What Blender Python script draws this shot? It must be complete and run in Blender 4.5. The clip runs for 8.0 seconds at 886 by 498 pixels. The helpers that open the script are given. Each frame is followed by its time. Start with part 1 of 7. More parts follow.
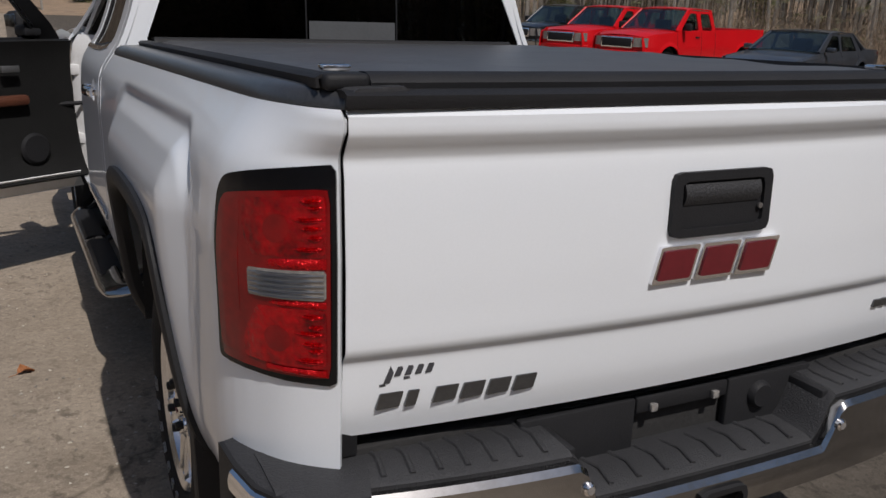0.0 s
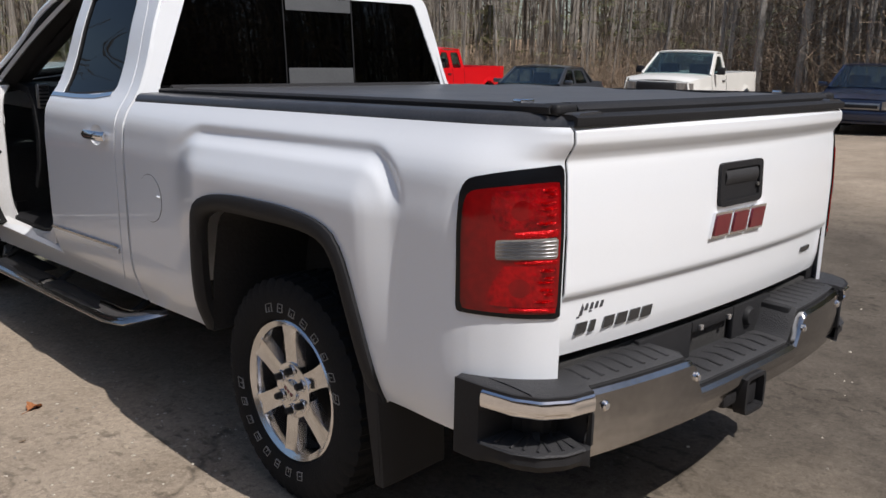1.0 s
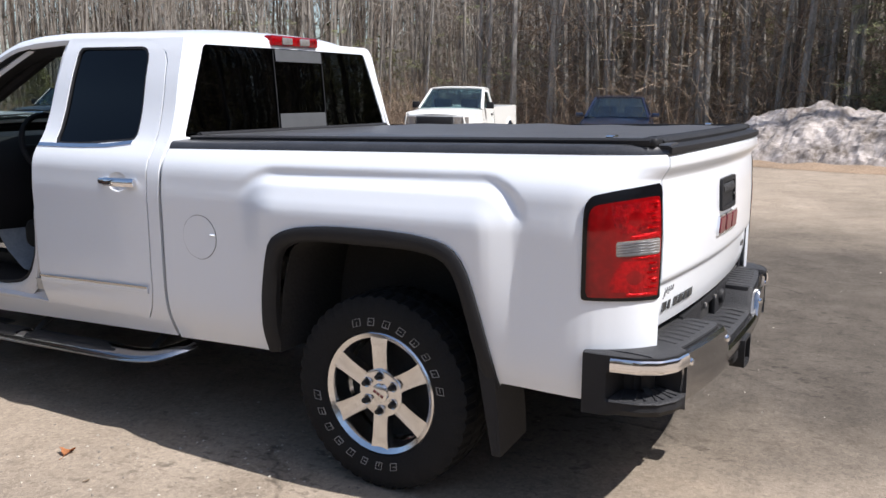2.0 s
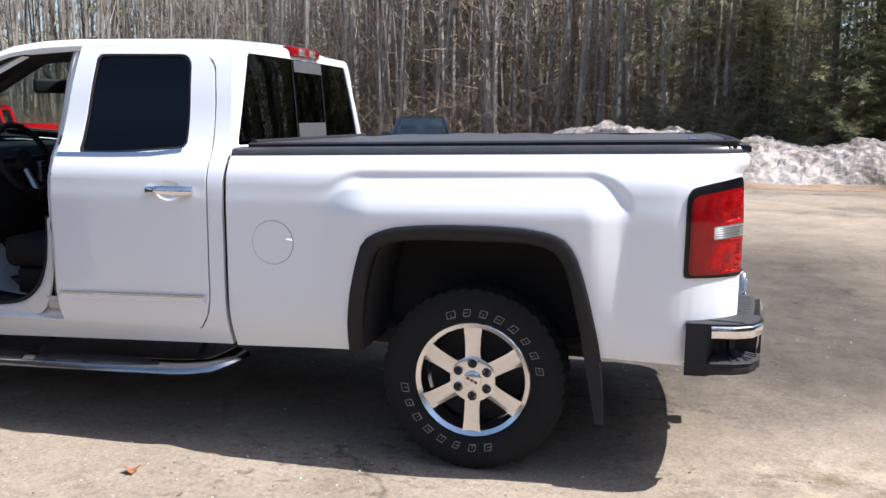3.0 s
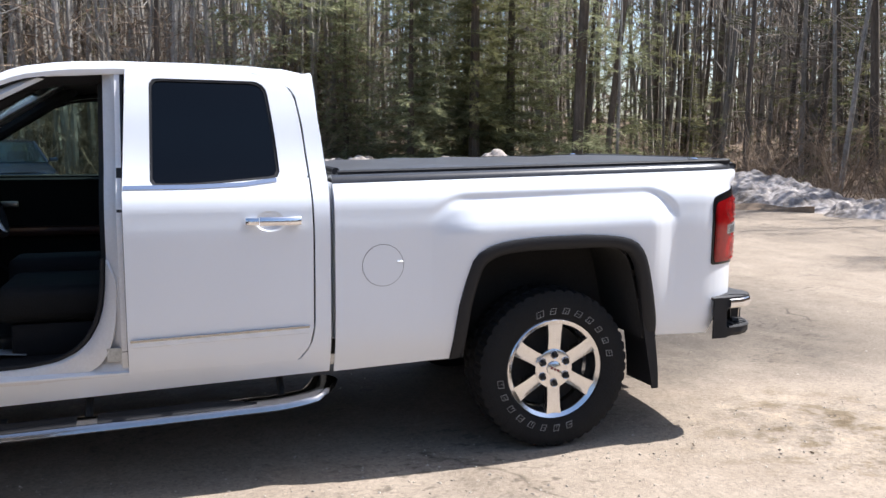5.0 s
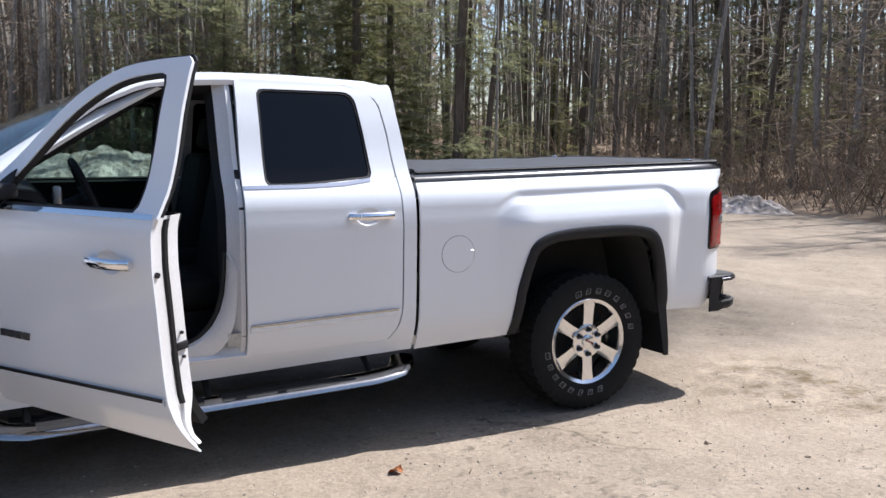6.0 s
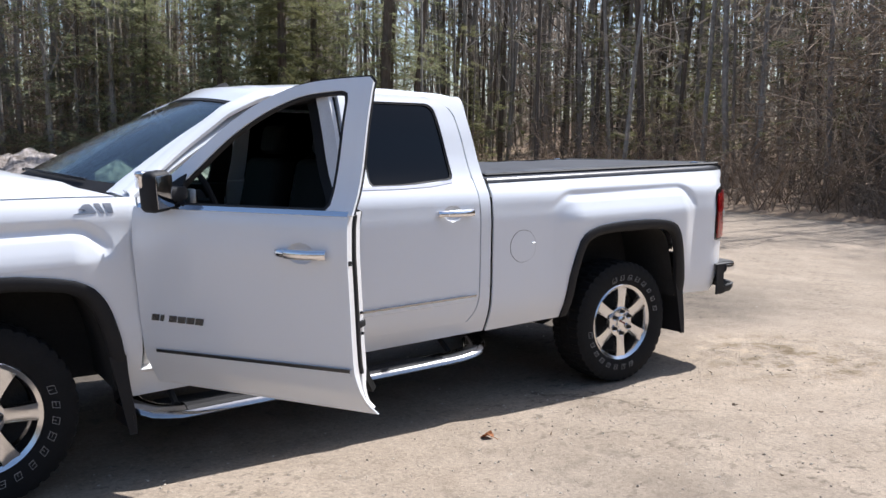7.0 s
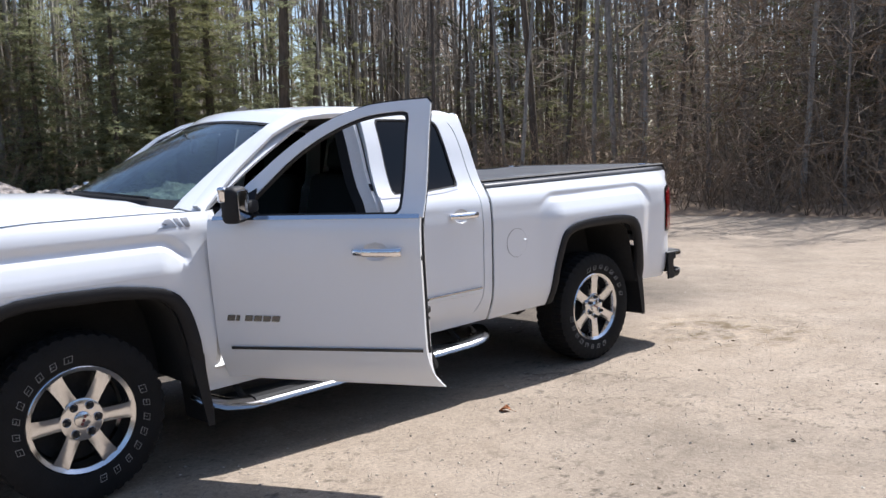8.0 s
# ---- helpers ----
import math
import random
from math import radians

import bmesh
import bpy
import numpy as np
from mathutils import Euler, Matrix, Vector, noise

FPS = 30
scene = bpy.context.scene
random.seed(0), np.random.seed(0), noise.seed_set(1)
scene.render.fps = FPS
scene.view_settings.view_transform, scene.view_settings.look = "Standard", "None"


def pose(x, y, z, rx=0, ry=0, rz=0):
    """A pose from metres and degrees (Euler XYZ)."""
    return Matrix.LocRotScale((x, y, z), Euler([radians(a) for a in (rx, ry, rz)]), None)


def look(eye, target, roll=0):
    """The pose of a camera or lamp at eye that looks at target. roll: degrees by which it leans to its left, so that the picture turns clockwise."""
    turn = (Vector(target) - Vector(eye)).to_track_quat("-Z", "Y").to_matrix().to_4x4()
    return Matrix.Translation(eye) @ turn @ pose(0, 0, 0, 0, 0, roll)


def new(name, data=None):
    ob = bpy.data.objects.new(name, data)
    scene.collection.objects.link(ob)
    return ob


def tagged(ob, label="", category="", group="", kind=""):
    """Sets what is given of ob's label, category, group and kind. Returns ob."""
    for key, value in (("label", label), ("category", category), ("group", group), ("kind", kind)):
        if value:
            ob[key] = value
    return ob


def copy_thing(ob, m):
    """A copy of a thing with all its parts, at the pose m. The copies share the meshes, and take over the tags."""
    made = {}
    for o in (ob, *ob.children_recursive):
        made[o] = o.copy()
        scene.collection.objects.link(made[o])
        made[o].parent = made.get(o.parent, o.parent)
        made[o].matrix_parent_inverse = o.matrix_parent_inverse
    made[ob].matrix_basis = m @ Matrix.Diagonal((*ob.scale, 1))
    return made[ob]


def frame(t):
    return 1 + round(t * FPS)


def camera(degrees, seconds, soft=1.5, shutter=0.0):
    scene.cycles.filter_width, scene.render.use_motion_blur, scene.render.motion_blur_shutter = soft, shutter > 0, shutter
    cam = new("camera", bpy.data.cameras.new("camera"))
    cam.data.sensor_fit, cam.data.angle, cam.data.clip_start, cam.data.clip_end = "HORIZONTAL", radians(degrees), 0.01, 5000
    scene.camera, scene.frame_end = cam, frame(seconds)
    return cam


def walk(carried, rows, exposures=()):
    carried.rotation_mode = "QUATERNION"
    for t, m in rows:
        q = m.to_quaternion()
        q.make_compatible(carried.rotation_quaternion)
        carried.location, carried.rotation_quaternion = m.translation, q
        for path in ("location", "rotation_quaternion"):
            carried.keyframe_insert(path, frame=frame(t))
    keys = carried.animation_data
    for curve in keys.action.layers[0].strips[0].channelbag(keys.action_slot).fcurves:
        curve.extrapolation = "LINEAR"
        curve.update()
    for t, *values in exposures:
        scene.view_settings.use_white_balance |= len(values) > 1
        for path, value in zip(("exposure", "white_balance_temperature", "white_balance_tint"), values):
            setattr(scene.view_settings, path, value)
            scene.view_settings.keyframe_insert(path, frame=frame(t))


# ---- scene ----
cam = camera(54.1, 8.0)
PATH = [
    (0, (-1.245, -2.339, 1.516), (-0.376, -0.621, 0.973), 2.0),
    (0.5, (-1.853, -2.431, 1.534), (-0.687, -0.878, 1.054), 2.0),
    (1, (-2.433, -2.324, 1.521), (-1.077, -0.922, 1.077), 1.2),
    (1.5, (-3.05, -2.138, 1.55), (-1.51, -0.923, 1.162), 0.5),
    (1.7, (-3.251, -2.02, 1.552), (-1.636, -0.903, 1.175), 0.3),
    (2.8, (-4.23, -0.938, 1.498), (-2.336, -0.374, 1.19), 0.7),
    (3, (-4.303, -0.698, 1.484), (-2.382, -0.232, 1.178), 0.6),
    (3.5, (-4.545, -0.069, 1.493), (-2.578, 0.18, 1.229), 0.2),
    (4, (-4.66, 0.545, 1.488), (-2.672, 0.541, 1.264), -0.1),
    (4.5, (-4.623, 1.114, 1.504), (-2.659, 0.809, 1.278), -0.2),
    (4.7, (-4.624, 1.37, 1.495), (-2.685, 0.937, 1.258), 0.1),
    (5.8, (-4.728, 2.653, 1.489), (-2.937, 1.799, 1.238), 0.1),
    (6, (-4.765, 2.904, 1.5), (-2.998, 2.0, 1.256), 0.3),
    (6.5, (-4.821, 3.463, 1.506), (-3.091, 2.488, 1.269), 0.0),
    (7, (-4.782, 3.989, 1.52), (-3.133, 2.883, 1.28), 0.2),
    (7.5, (-4.852, 4.501, 1.495), (-3.286, 3.276, 1.268), -0.4),
    (8, (-4.805, 4.943, 1.516), (-3.319, 3.621, 1.303), -1.9),
]

# seconds, stops, kelvin, tint: the picture brightens and cools as the white tailgate leaves it
EXPOSURES = [(0.0, -0.72, 6850, 10), (0.5, -0.44, 6880, 10), (1.0, -0.12, 6900, 10), (1.5, 0.24, 6780, 10), (3.0, 0.80, 6520, 10), (4.5, 0.94, 6500, 10), (6.5, 0.60, 6480, 10), (8.0, 0.61, 6480, 10)]
walk(cam, [(t, look(eye, target, roll)) for t, eye, target, roll in PATH], EXPOSURES)

# ---- light ----
SUN_TO = Vector((0.03, -1.0, 1.45)).normalized()          # towards the sun: behind the truck, high
world = bpy.data.worlds.new("sky_world")
scene.world = world
world.use_nodes = True
wn = world.node_tree.nodes
sky = wn.new("ShaderNodeTexSky")
sky.sky_type = "NISHITA"
sky.sun_disc = False
sky.sun_elevation = math.asin(SUN_TO.z)
sky.sun_rotation = math.atan2(SUN_TO.x, SUN_TO.y)
sky.air_density, sky.dust_density, sky.ozone_density = 1.0, 1.8, 3.0
wn["Background"].inputs["Strength"].default_value = 0.122
world.node_tree.links.new(sky.outputs["Color"], wn["Background"].inputs["Color"])
sun = new("sun", bpy.data.lights.new("sun", "SUN"))
sun.data.energy, sun.data.angle, sun.data.color = 5.0, radians(0.5), (1.0, 0.988, 1.0)
sun.matrix_world = look(SUN_TO * 50, (0, 0, 0))


# ---- materials ----
def material(name, colour, rough=0.5, metal=0.0, second=None, scale=6.0, fine=60.0, mix=0.5, bump=0.0, coat=0.0,
             emit=None, spec=0.5, contrast=0.25, bump_scale=None, islands=0.0, leafy=0.0, upright=1.0):
    """Principled surface with colour variation at two scales and a fine bump."""
    m = bpy.data.materials.new(name)
    m.use_nodes = True
    nt = m.node_tree
    b = nt.nodes["Principled BSDF"]
    b.inputs["Roughness"].default_value = rough
    b.inputs["Metallic"].default_value = metal
    b.inputs["Coat Weight"].default_value = coat
    b.inputs["Coat Roughness"].default_value = 0.04
    b.inputs["Specular IOR Level"].default_value = spec
    second = second or tuple(c * 0.8 for c in colour)
    tc = nt.nodes.new("ShaderNodeTexCoord")
    n1 = nt.nodes.new("ShaderNodeTexNoise")
    n1.inputs["Scale"].default_value, n1.inputs["Detail"].default_value = scale, 5
    n2 = nt.nodes.new("ShaderNodeTexNoise")
    n2.inputs["Scale"].default_value, n2.inputs["Detail"].default_value = fine, 3
    grain = nt.nodes.new("ShaderNodeMapping")
    grain.inputs["Scale"].default_value = (1.0, 1.0, upright)
    nt.links.new(tc.outputs["Object"], grain.inputs["Vector"])
    for n in (n1, n2):
        nt.links.new(grain.outputs["Vector"], n.inputs["Vector"])
    add = nt.nodes.new("ShaderNodeMath")
    add.operation = "MULTIPLY_ADD"
    add.inputs[1].default_value, add.inputs[2].default_value = mix, 0.0
    nt.links.new(n2.outputs["Fac"], add.inputs[0])
    tot = nt.nodes.new("ShaderNodeMath")
    tot.operation = "MULTIPLY_ADD"
    tot.inputs[1].default_value = 1.0 - mix
    nt.links.new(n1.outputs["Fac"], tot.inputs[0])
    nt.links.new(add.outputs[0], tot.inputs[2])
    last = tot.outputs[0]
    if islands:
        geo = nt.nodes.new("ShaderNodeNewGeometry")
        isl = nt.nodes.new("ShaderNodeMath")
        isl.operation = "MULTIPLY_ADD"
        isl.inputs[1].default_value = islands
        nt.links.new(geo.outputs["Random Per Island"], isl.inputs[0])
        nt.links.new(last, isl.inputs[2])
        sub = nt.nodes.new("ShaderNodeMath")
        sub.operation = "SUBTRACT"
        sub.inputs[1].default_value = islands * 0.5
        nt.links.new(isl.outputs[0], sub.inputs[0])
        last = sub.outputs[0]
    ramp = nt.nodes.new("ShaderNodeValToRGB")
    ramp.color_ramp.elements[0].position, ramp.color_ramp.elements[0].color = 0.5 - contrast, (*second, 1)
    ramp.color_ramp.elements[1].position, ramp.color_ramp.elements[1].color = 0.5 + contrast, (*colour, 1)
    nt.links.new(last, ramp.inputs["Fac"])
    nt.links.new(ramp.outputs["Color"], b.inputs["Base Color"])
    if bump:
        bn = nt.nodes.new("ShaderNodeBump")
        bn.inputs["Strength"].default_value, bn.inputs["Distance"].default_value = bump, 0.01
        if bump_scale:
            n3 = nt.nodes.new("ShaderNodeTexNoise")
            n3.inputs["Scale"].default_value, n3.inputs["Detail"].default_value = bump_scale, 4
            nt.links.new(tc.outputs["Object"], n3.inputs["Vector"])
            nt.links.new(n3.outputs["Fac"], bn.inputs["Height"])
        else:
            nt.links.new(n2.outputs["Fac"], bn.inputs["Height"])
        nt.links.new(bn.outputs["Normal"], b.inputs["Normal"])
    if leafy:                                      # thin leaves and needles let light through
        tl = nt.nodes.new("ShaderNodeBsdfTranslucent")
        nt.links.new(ramp.outputs["Color"], tl.inputs["Color"])
        mx = nt.nodes.new("ShaderNodeMixShader")
        mx.inputs[0].default_value = leafy
        nt.links.new(b.outputs[0], mx.inputs[1])
        nt.links.new(tl.outputs[0], mx.inputs[2])
        nt.links.new(mx.outputs[0], nt.nodes["Material Output"].inputs["Surface"])
    if emit:
        b.inputs["Emission Color"].default_value = (*emit, 1)
        b.inputs["Emission Strength"].default_value = 1.0
    return m


def glass(name, tint, gloss=0.02, shine=0.04):
    """A thin tinted pane: light passes dimmed, with a mirror gloss on top."""
    m = bpy.data.materials.new(name)
    m.use_nodes = True
    nt = m.node_tree
    nt.nodes.remove(nt.nodes["Principled BSDF"])
    tr = nt.nodes.new("ShaderNodeBsdfTransparent")
    tr.inputs["Color"].default_value = (*tint, 1)
    gl = nt.nodes.new("ShaderNodeBsdfGlossy")
    gl.inputs["Roughness"].default_value = gloss
    face = nt.nodes.new("ShaderNodeLayerWeight")
    face.inputs["Blend"].default_value = 0.5
    power = nt.nodes.new("ShaderNodeMath")
    power.operation = "POWER"
    power.inputs[1].default_value = 5.0
    nt.links.new(face.outputs["Facing"], power.inputs[0])
    fr = nt.nodes.new("ShaderNodeMath")
    fr.operation = "MULTIPLY_ADD"
    fr.inputs[1].default_value, fr.inputs[2].default_value = 1.0 - shine, shine
    nt.links.new(power.outputs[0], fr.inputs[0])
    mx = nt.nodes.new("ShaderNodeMixShader")
    nt.links.new(fr.outputs[0], mx.inputs[0])
    nt.links.new(tr.outputs[0], mx.inputs[1])
    nt.links.new(gl.outputs[0], mx.inputs[2])
    nt.links.new(mx.outputs[0], nt.nodes["Material Output"].inputs["Surface"])
    return m


PAINT = material("white_paint", (0.765, 0.79, 0.825), 0.30, second=(0.715, 0.74, 0.775), scale=1.2, fine=240, mix=0.35, coat=0.7)
JAMB = material("jamb_paint", (0.74, 0.74, 0.75), 0.45, second=(0.62, 0.61, 0.60), scale=5, fine=90, coat=0.2)
BLACK = material("black_plastic", (0.021, 0.021, 0.023), 0.6, second=(0.013, 0.013, 0.0145), scale=9, fine=300, bump=0.15, spec=0.25)
GREYBLACK = material("step_pad", (0.034, 0.034, 0.037), 0.6, second=(0.018, 0.018, 0.020), scale=8, fine=220, bump=0.35)
LINER = material("wheelhouse_liner", (0.030, 0.029, 0.029), 0.9, second=(0.016, 0.015, 0.015), scale=7, fine=60, bump=0.3)
FRAME = material("chassis_steel", (0.02, 0.019, 0.018), 0.8, second=(0.008, 0.008, 0.008), scale=7, fine=60, bump=0.3)
CHROME = material("chrome", (0.86, 0.86, 0.88), 0.06, 1.0, second=(0.78, 0.78, 0.80), scale=3, fine=80)
MIRROR = material("mirror", (0.30, 0.31, 0.33), 0.03, 1.0, second=(0.27, 0.28, 0.30), scale=3, fine=80)
DULLCHROME = material("worn_chrome", (0.50, 0.50, 0.51), 0.15, 1.0, second=(0.36, 0.355, 0.35), scale=4, fine=50)
ALLOY = material("polished_alloy", (0.78, 0.78, 0.79), 0.16, 1.0, second=(0.64, 0.64, 0.65), scale=6, fine=70)
RUBBER = material("tyre_rubber", (0.016, 0.016, 0.017), 0.85, second=(0.010, 0.010, 0.010), scale=10, fine=120, bump=0.3, spec=0.2)
LETTER = material("white_outline", (0.34, 0.34, 0.33), 0.7, second=(0.18, 0.18, 0.18), scale=20, fine=200)
VINYL = material("tonneau_vinyl", (0.085, 0.086, 0.092), 0.38, second=(0.048, 0.049, 0.053), scale=3, fine=260, bump=0.5, bump_scale=9)
RAIL_COAT = material("rail_coating", (0.060, 0.061, 0.066), 0.28, second=(0.022, 0.022, 0.024), scale=6, fine=120)
RED_LENS = material("red_lens", (0.50, 0.002, 0.006), 0.14, 0.35, second=(0.10, 0.001, 0.003), scale=11, fine=60, mix=0.35, coat=0.35, spec=0.3, contrast=0.14, bump=0.5, bump_scale=70)
DARK_RED = material("dark_red_lens", (0.26, 0.002, 0.004), 0.12, second=(0.11, 0.001, 0.002), scale=9, fine=40, coat=0.3, spec=0.3)
BEZEL = material("lamp_bezel", (0.006, 0.006, 0.008), 0.2, second=(0.004, 0.004, 0.005), scale=5, fine=90, spec=0.3)
RED_BRIGHT = material("red_reflector", (0.80, 0.010, 0.014), 0.18, 0.7, second=(0.55, 0.004, 0.008), scale=40, fine=160, bump=0.6, bump_scale=150)
CLEAR_LENS = material("clear_lens", (0.44, 0.42, 0.40), 0.15, 0.4, second=(0.16, 0.15, 0.15), scale=20, fine=90, coat=1.0)
RED_BADGE = material("badge_red", (0.15, 0.006, 0.014), 0.35, second=(0.10, 0.004, 0.009), scale=30, fine=90, coat=0.6)
DARK_BADGE = material("badge_grey", (0.16, 0.165, 0.17), 0.25, 0.8, second=(0.09, 0.09, 0.095), scale=30, fine=90)
DECAL = material("decal_grey", (0.06, 0.06, 0.07), 0.5, second=(0.04, 0.04, 0.045), scale=30, fine=90)
TINT_DARK = glass("rear_glass", (0.002, 0.0024, 0.003))
TINT = glass("privacy_glass", (0.018, 0.021, 0.024))
SIDE_GLASS = glass("side_glass", (0.64, 0.76, 0.71))
SHIELD = glass("windshield_glass", (0.80, 0.88, 0.87), shine=0.14)
FILM = material("grey_film", (0.10, 0.103, 0.108), 0.35, second=(0.07, 0.073, 0.077), scale=9, fine=90)
TRIM = material("interior_trim", (0.016, 0.016, 0.018), 0.7, second=(0.010, 0.010, 0.011), scale=8, fine=150, bump=0.2, spec=0.2)
SEAT = material("seat_leather", (0.007, 0.007, 0.007), 0.7, spec=0.2, second=(0.012, 0.012, 0.012), scale=8, fine=150, bump=0.25)
LINING = material("headliner", (0.10, 0.095, 0.10), 0.9, second=(0.075, 0.07, 0.075), scale=6, fine=200)
ARMREST = material("brown_armrest", (0.11, 0.036, 0.018), 0.55, second=(0.07, 0.022, 0.012), scale=12, fine=120, bump=0.2)
# pale colour for the bright snow seen through the far window
PALE_PATCH = material("paper", (0.62, 0.64, 0.66), 0.8, second=(0.40, 0.44, 0.50), scale=16, fine=60)
PAPER_GREY = material("floor_paper", (0.30, 0.32, 0.34), 0.8, second=(0.18, 0.20, 0.23), scale=16, fine=60)
STICKER = material("sticker", (0.55, 0.55, 0.52), 0.6, second=(0.30, 0.30, 0.28), scale=40, fine=160)
SILVER = material("silver_trim", (0.35, 0.35, 0.36), 0.3, 0.8, second=(0.25, 0.25, 0.25), scale=9, fine=90)
RED_PAINT = material("red_paint", (0.60, 0.005, 0.010), 0.4, second=(0.50, 0.004, 0.008), scale=1.5, fine=150, coat=0.3, spec=0.3)
GREY_PAINT = material("grey_paint", (0.055, 0.062, 0.075), 0.3, 0.3, second=(0.04, 0.045, 0.055), scale=1.5, fine=150, coat=0.8)
BLUE_PAINT = material("dark_blue_paint", (0.012, 0.022, 0.060), 0.3, 0.2, second=(0.008, 0.015, 0.042), scale=1.5, fine=150, coat=0.8)
BLACK_PAINT = material("black_paint", (0.012, 0.012, 0.014), 0.3, second=(0.008, 0.008, 0.009), scale=1.5, fine=150, coat=0.8)
WHITE_PAINT = material("old_white_paint", (0.72, 0.71, 0.68), 0.4, second=(0.64, 0.63, 0.60), scale=1.5, fine=150, coat=0.4)
BARK_GREY = material("grey_bark", (0.31, 0.28, 0.245), 0.9, second=(0.14, 0.122, 0.102), scale=3.0, fine=24, bump=0.8, contrast=0.14, upright=0.22)
BARK_PALE = material("pale_bark", (0.36, 0.335, 0.30), 0.9, second=(0.18, 0.162, 0.14), scale=3.0, fine=22, bump=0.6, contrast=0.12, upright=0.5)
BARK_BROWN = material("brown_bark", (0.17, 0.135, 0.105), 0.95, second=(0.07, 0.055, 0.043), scale=3.0, fine=26, bump=0.9, contrast=0.14, upright=0.22)
TWIG = material("twigs", (0.31, 0.26, 0.215), 0.9, second=(0.17, 0.14, 0.112), scale=0.7, fine=8, islands=0.4)
NEEDLE = material("conifer_needles", (0.40, 0.405, 0.235), 0.8, second=(0.155, 0.172, 0.098), scale=0.9, fine=7, islands=0.6, leafy=0.5, spec=0.1)
# darker copy of NEEDLE: shade inside the woods put into its colour
NEEDLE_SHADE = material("shade_toned_needles", (0.125, 0.127, 0.074), 0.9, second=(0.052, 0.058, 0.036), scale=0.9, fine=7, islands=0.6, leafy=0.35, spec=0.1)
NEEDLE_LIGHT = material("pale_needles", (0.30, 0.295, 0.145), 0.8, second=(0.135, 0.140, 0.070), scale=0.9, fine=7, islands=0.4, leafy=0.45, spec=0.1)
HAZE_TWIG = material("far_twigs", (0.38, 0.325, 0.27), 0.95, second=(0.18, 0.152, 0.125), scale=0.5, fine=6, islands=0.6, leafy=0.4)
GREENERY = material("undergrowth", (0.12, 0.125, 0.055), 0.85, second=(0.05, 0.058, 0.028), scale=0.5, fine=6, islands=0.6, leafy=0.4, spec=0.1)
BRUSH = material("dry_brush", (0.37, 0.275, 0.195), 0.95, second=(0.13, 0.095, 0.065), scale=0.6, fine=8, islands=0.5)
LEAFLITTER = material("leaf_litter", (0.36, 0.255, 0.17), 0.95, second=(0.15, 0.105, 0.07), scale=1.2, fine=22, bump=0.9)
STONE = material("loose_grit", (0.46, 0.41, 0.34), 0.9, second=(0.19, 0.165, 0.14), scale=3, fine=40, islands=0.9)
LEAF_ORANGE = material("dry_leaf", (0.55, 0.21, 0.08), 0.8, second=(0.22, 0.09, 0.035), scale=30, fine=120, leafy=0.25)
LEAF_DARK = material("dark_leaf", (0.10, 0.065, 0.04), 0.85, second=(0.05, 0.03, 0.02), scale=30, fine=120)
SNOW = material("dirty_snow", (0.46, 0.41, 0.38), 0.8, second=(0.105, 0.082, 0.064), scale=1.2, fine=8, bump=0.6, contrast=0.13)


# ---- geometry helpers ----
def build(name, verts, faces, mat, parent=None, label="", sharp=35):
    """One mesh object out of vertex and face lists, smooth with sharp creases."""
    me = bpy.data.meshes.new(name)
    me.from_pydata([tuple(v) for v in verts], [], faces)
    me.materials.append(mat)
    bm = bmesh.new()
    bm.from_mesh(me)
    bmesh.ops.recalc_face_normals(bm, faces=bm.faces)
    bm.to_mesh(me)
    bm.free()
    if sharp:
        me.polygons.foreach_set("use_smooth", [True] * len(me.polygons))
        me.set_sharp_from_angle(angle=radians(sharp))
    ob = new(name, me)
    if parent:
        ob.parent = parent
    if label:
        ob["label"] = label
    return ob


class Geo:
    """Collects vertices and faces."""

    def __init__(self):
        self.v, self.f = [], []

    def add(self, verts, faces):
        n = len(self.v)
        self.v += [Vector(v) for v in verts]
        self.f += [tuple(i + n for i in f) for f in faces]
        return self

    def moved(self, m):
        self.v = [m @ v for v in self.v]
        return self

    def mirrored(self):
        g = Geo()
        g.v = [Vector((-v.x, v.y, v.z)) for v in self.v]
        g.f = [tuple(reversed(f)) for f in self.f]
        return g

    def far_side(self):
        """The same piece on the passenger side; the cab stands a little further out there than the bed."""
        g = self.mirrored()
        g.v = [Vector((v.x + 0.03 * min(max((v.y + 1.0) / 2.1, 0.0), 1.0), v.y, v.z)) for v in g.v]
        return g

    def joined(self, other):
        return self.add(other.v, other.f)

    def out(self, name, mat, parent=None, label="", sharp=35):
        return build(name, self.v, self.f, mat, parent, label, sharp)


def grid_faces(n, m, off=0, close=False):
    out = []
    for i in range(n if close else n - 1):
        for j in range(m - 1):
            a, b = i, (i + 1) % n
            out.append((off + a * m + j, off + b * m + j, off + b * m + j + 1, off + a * m + j + 1))
    return out


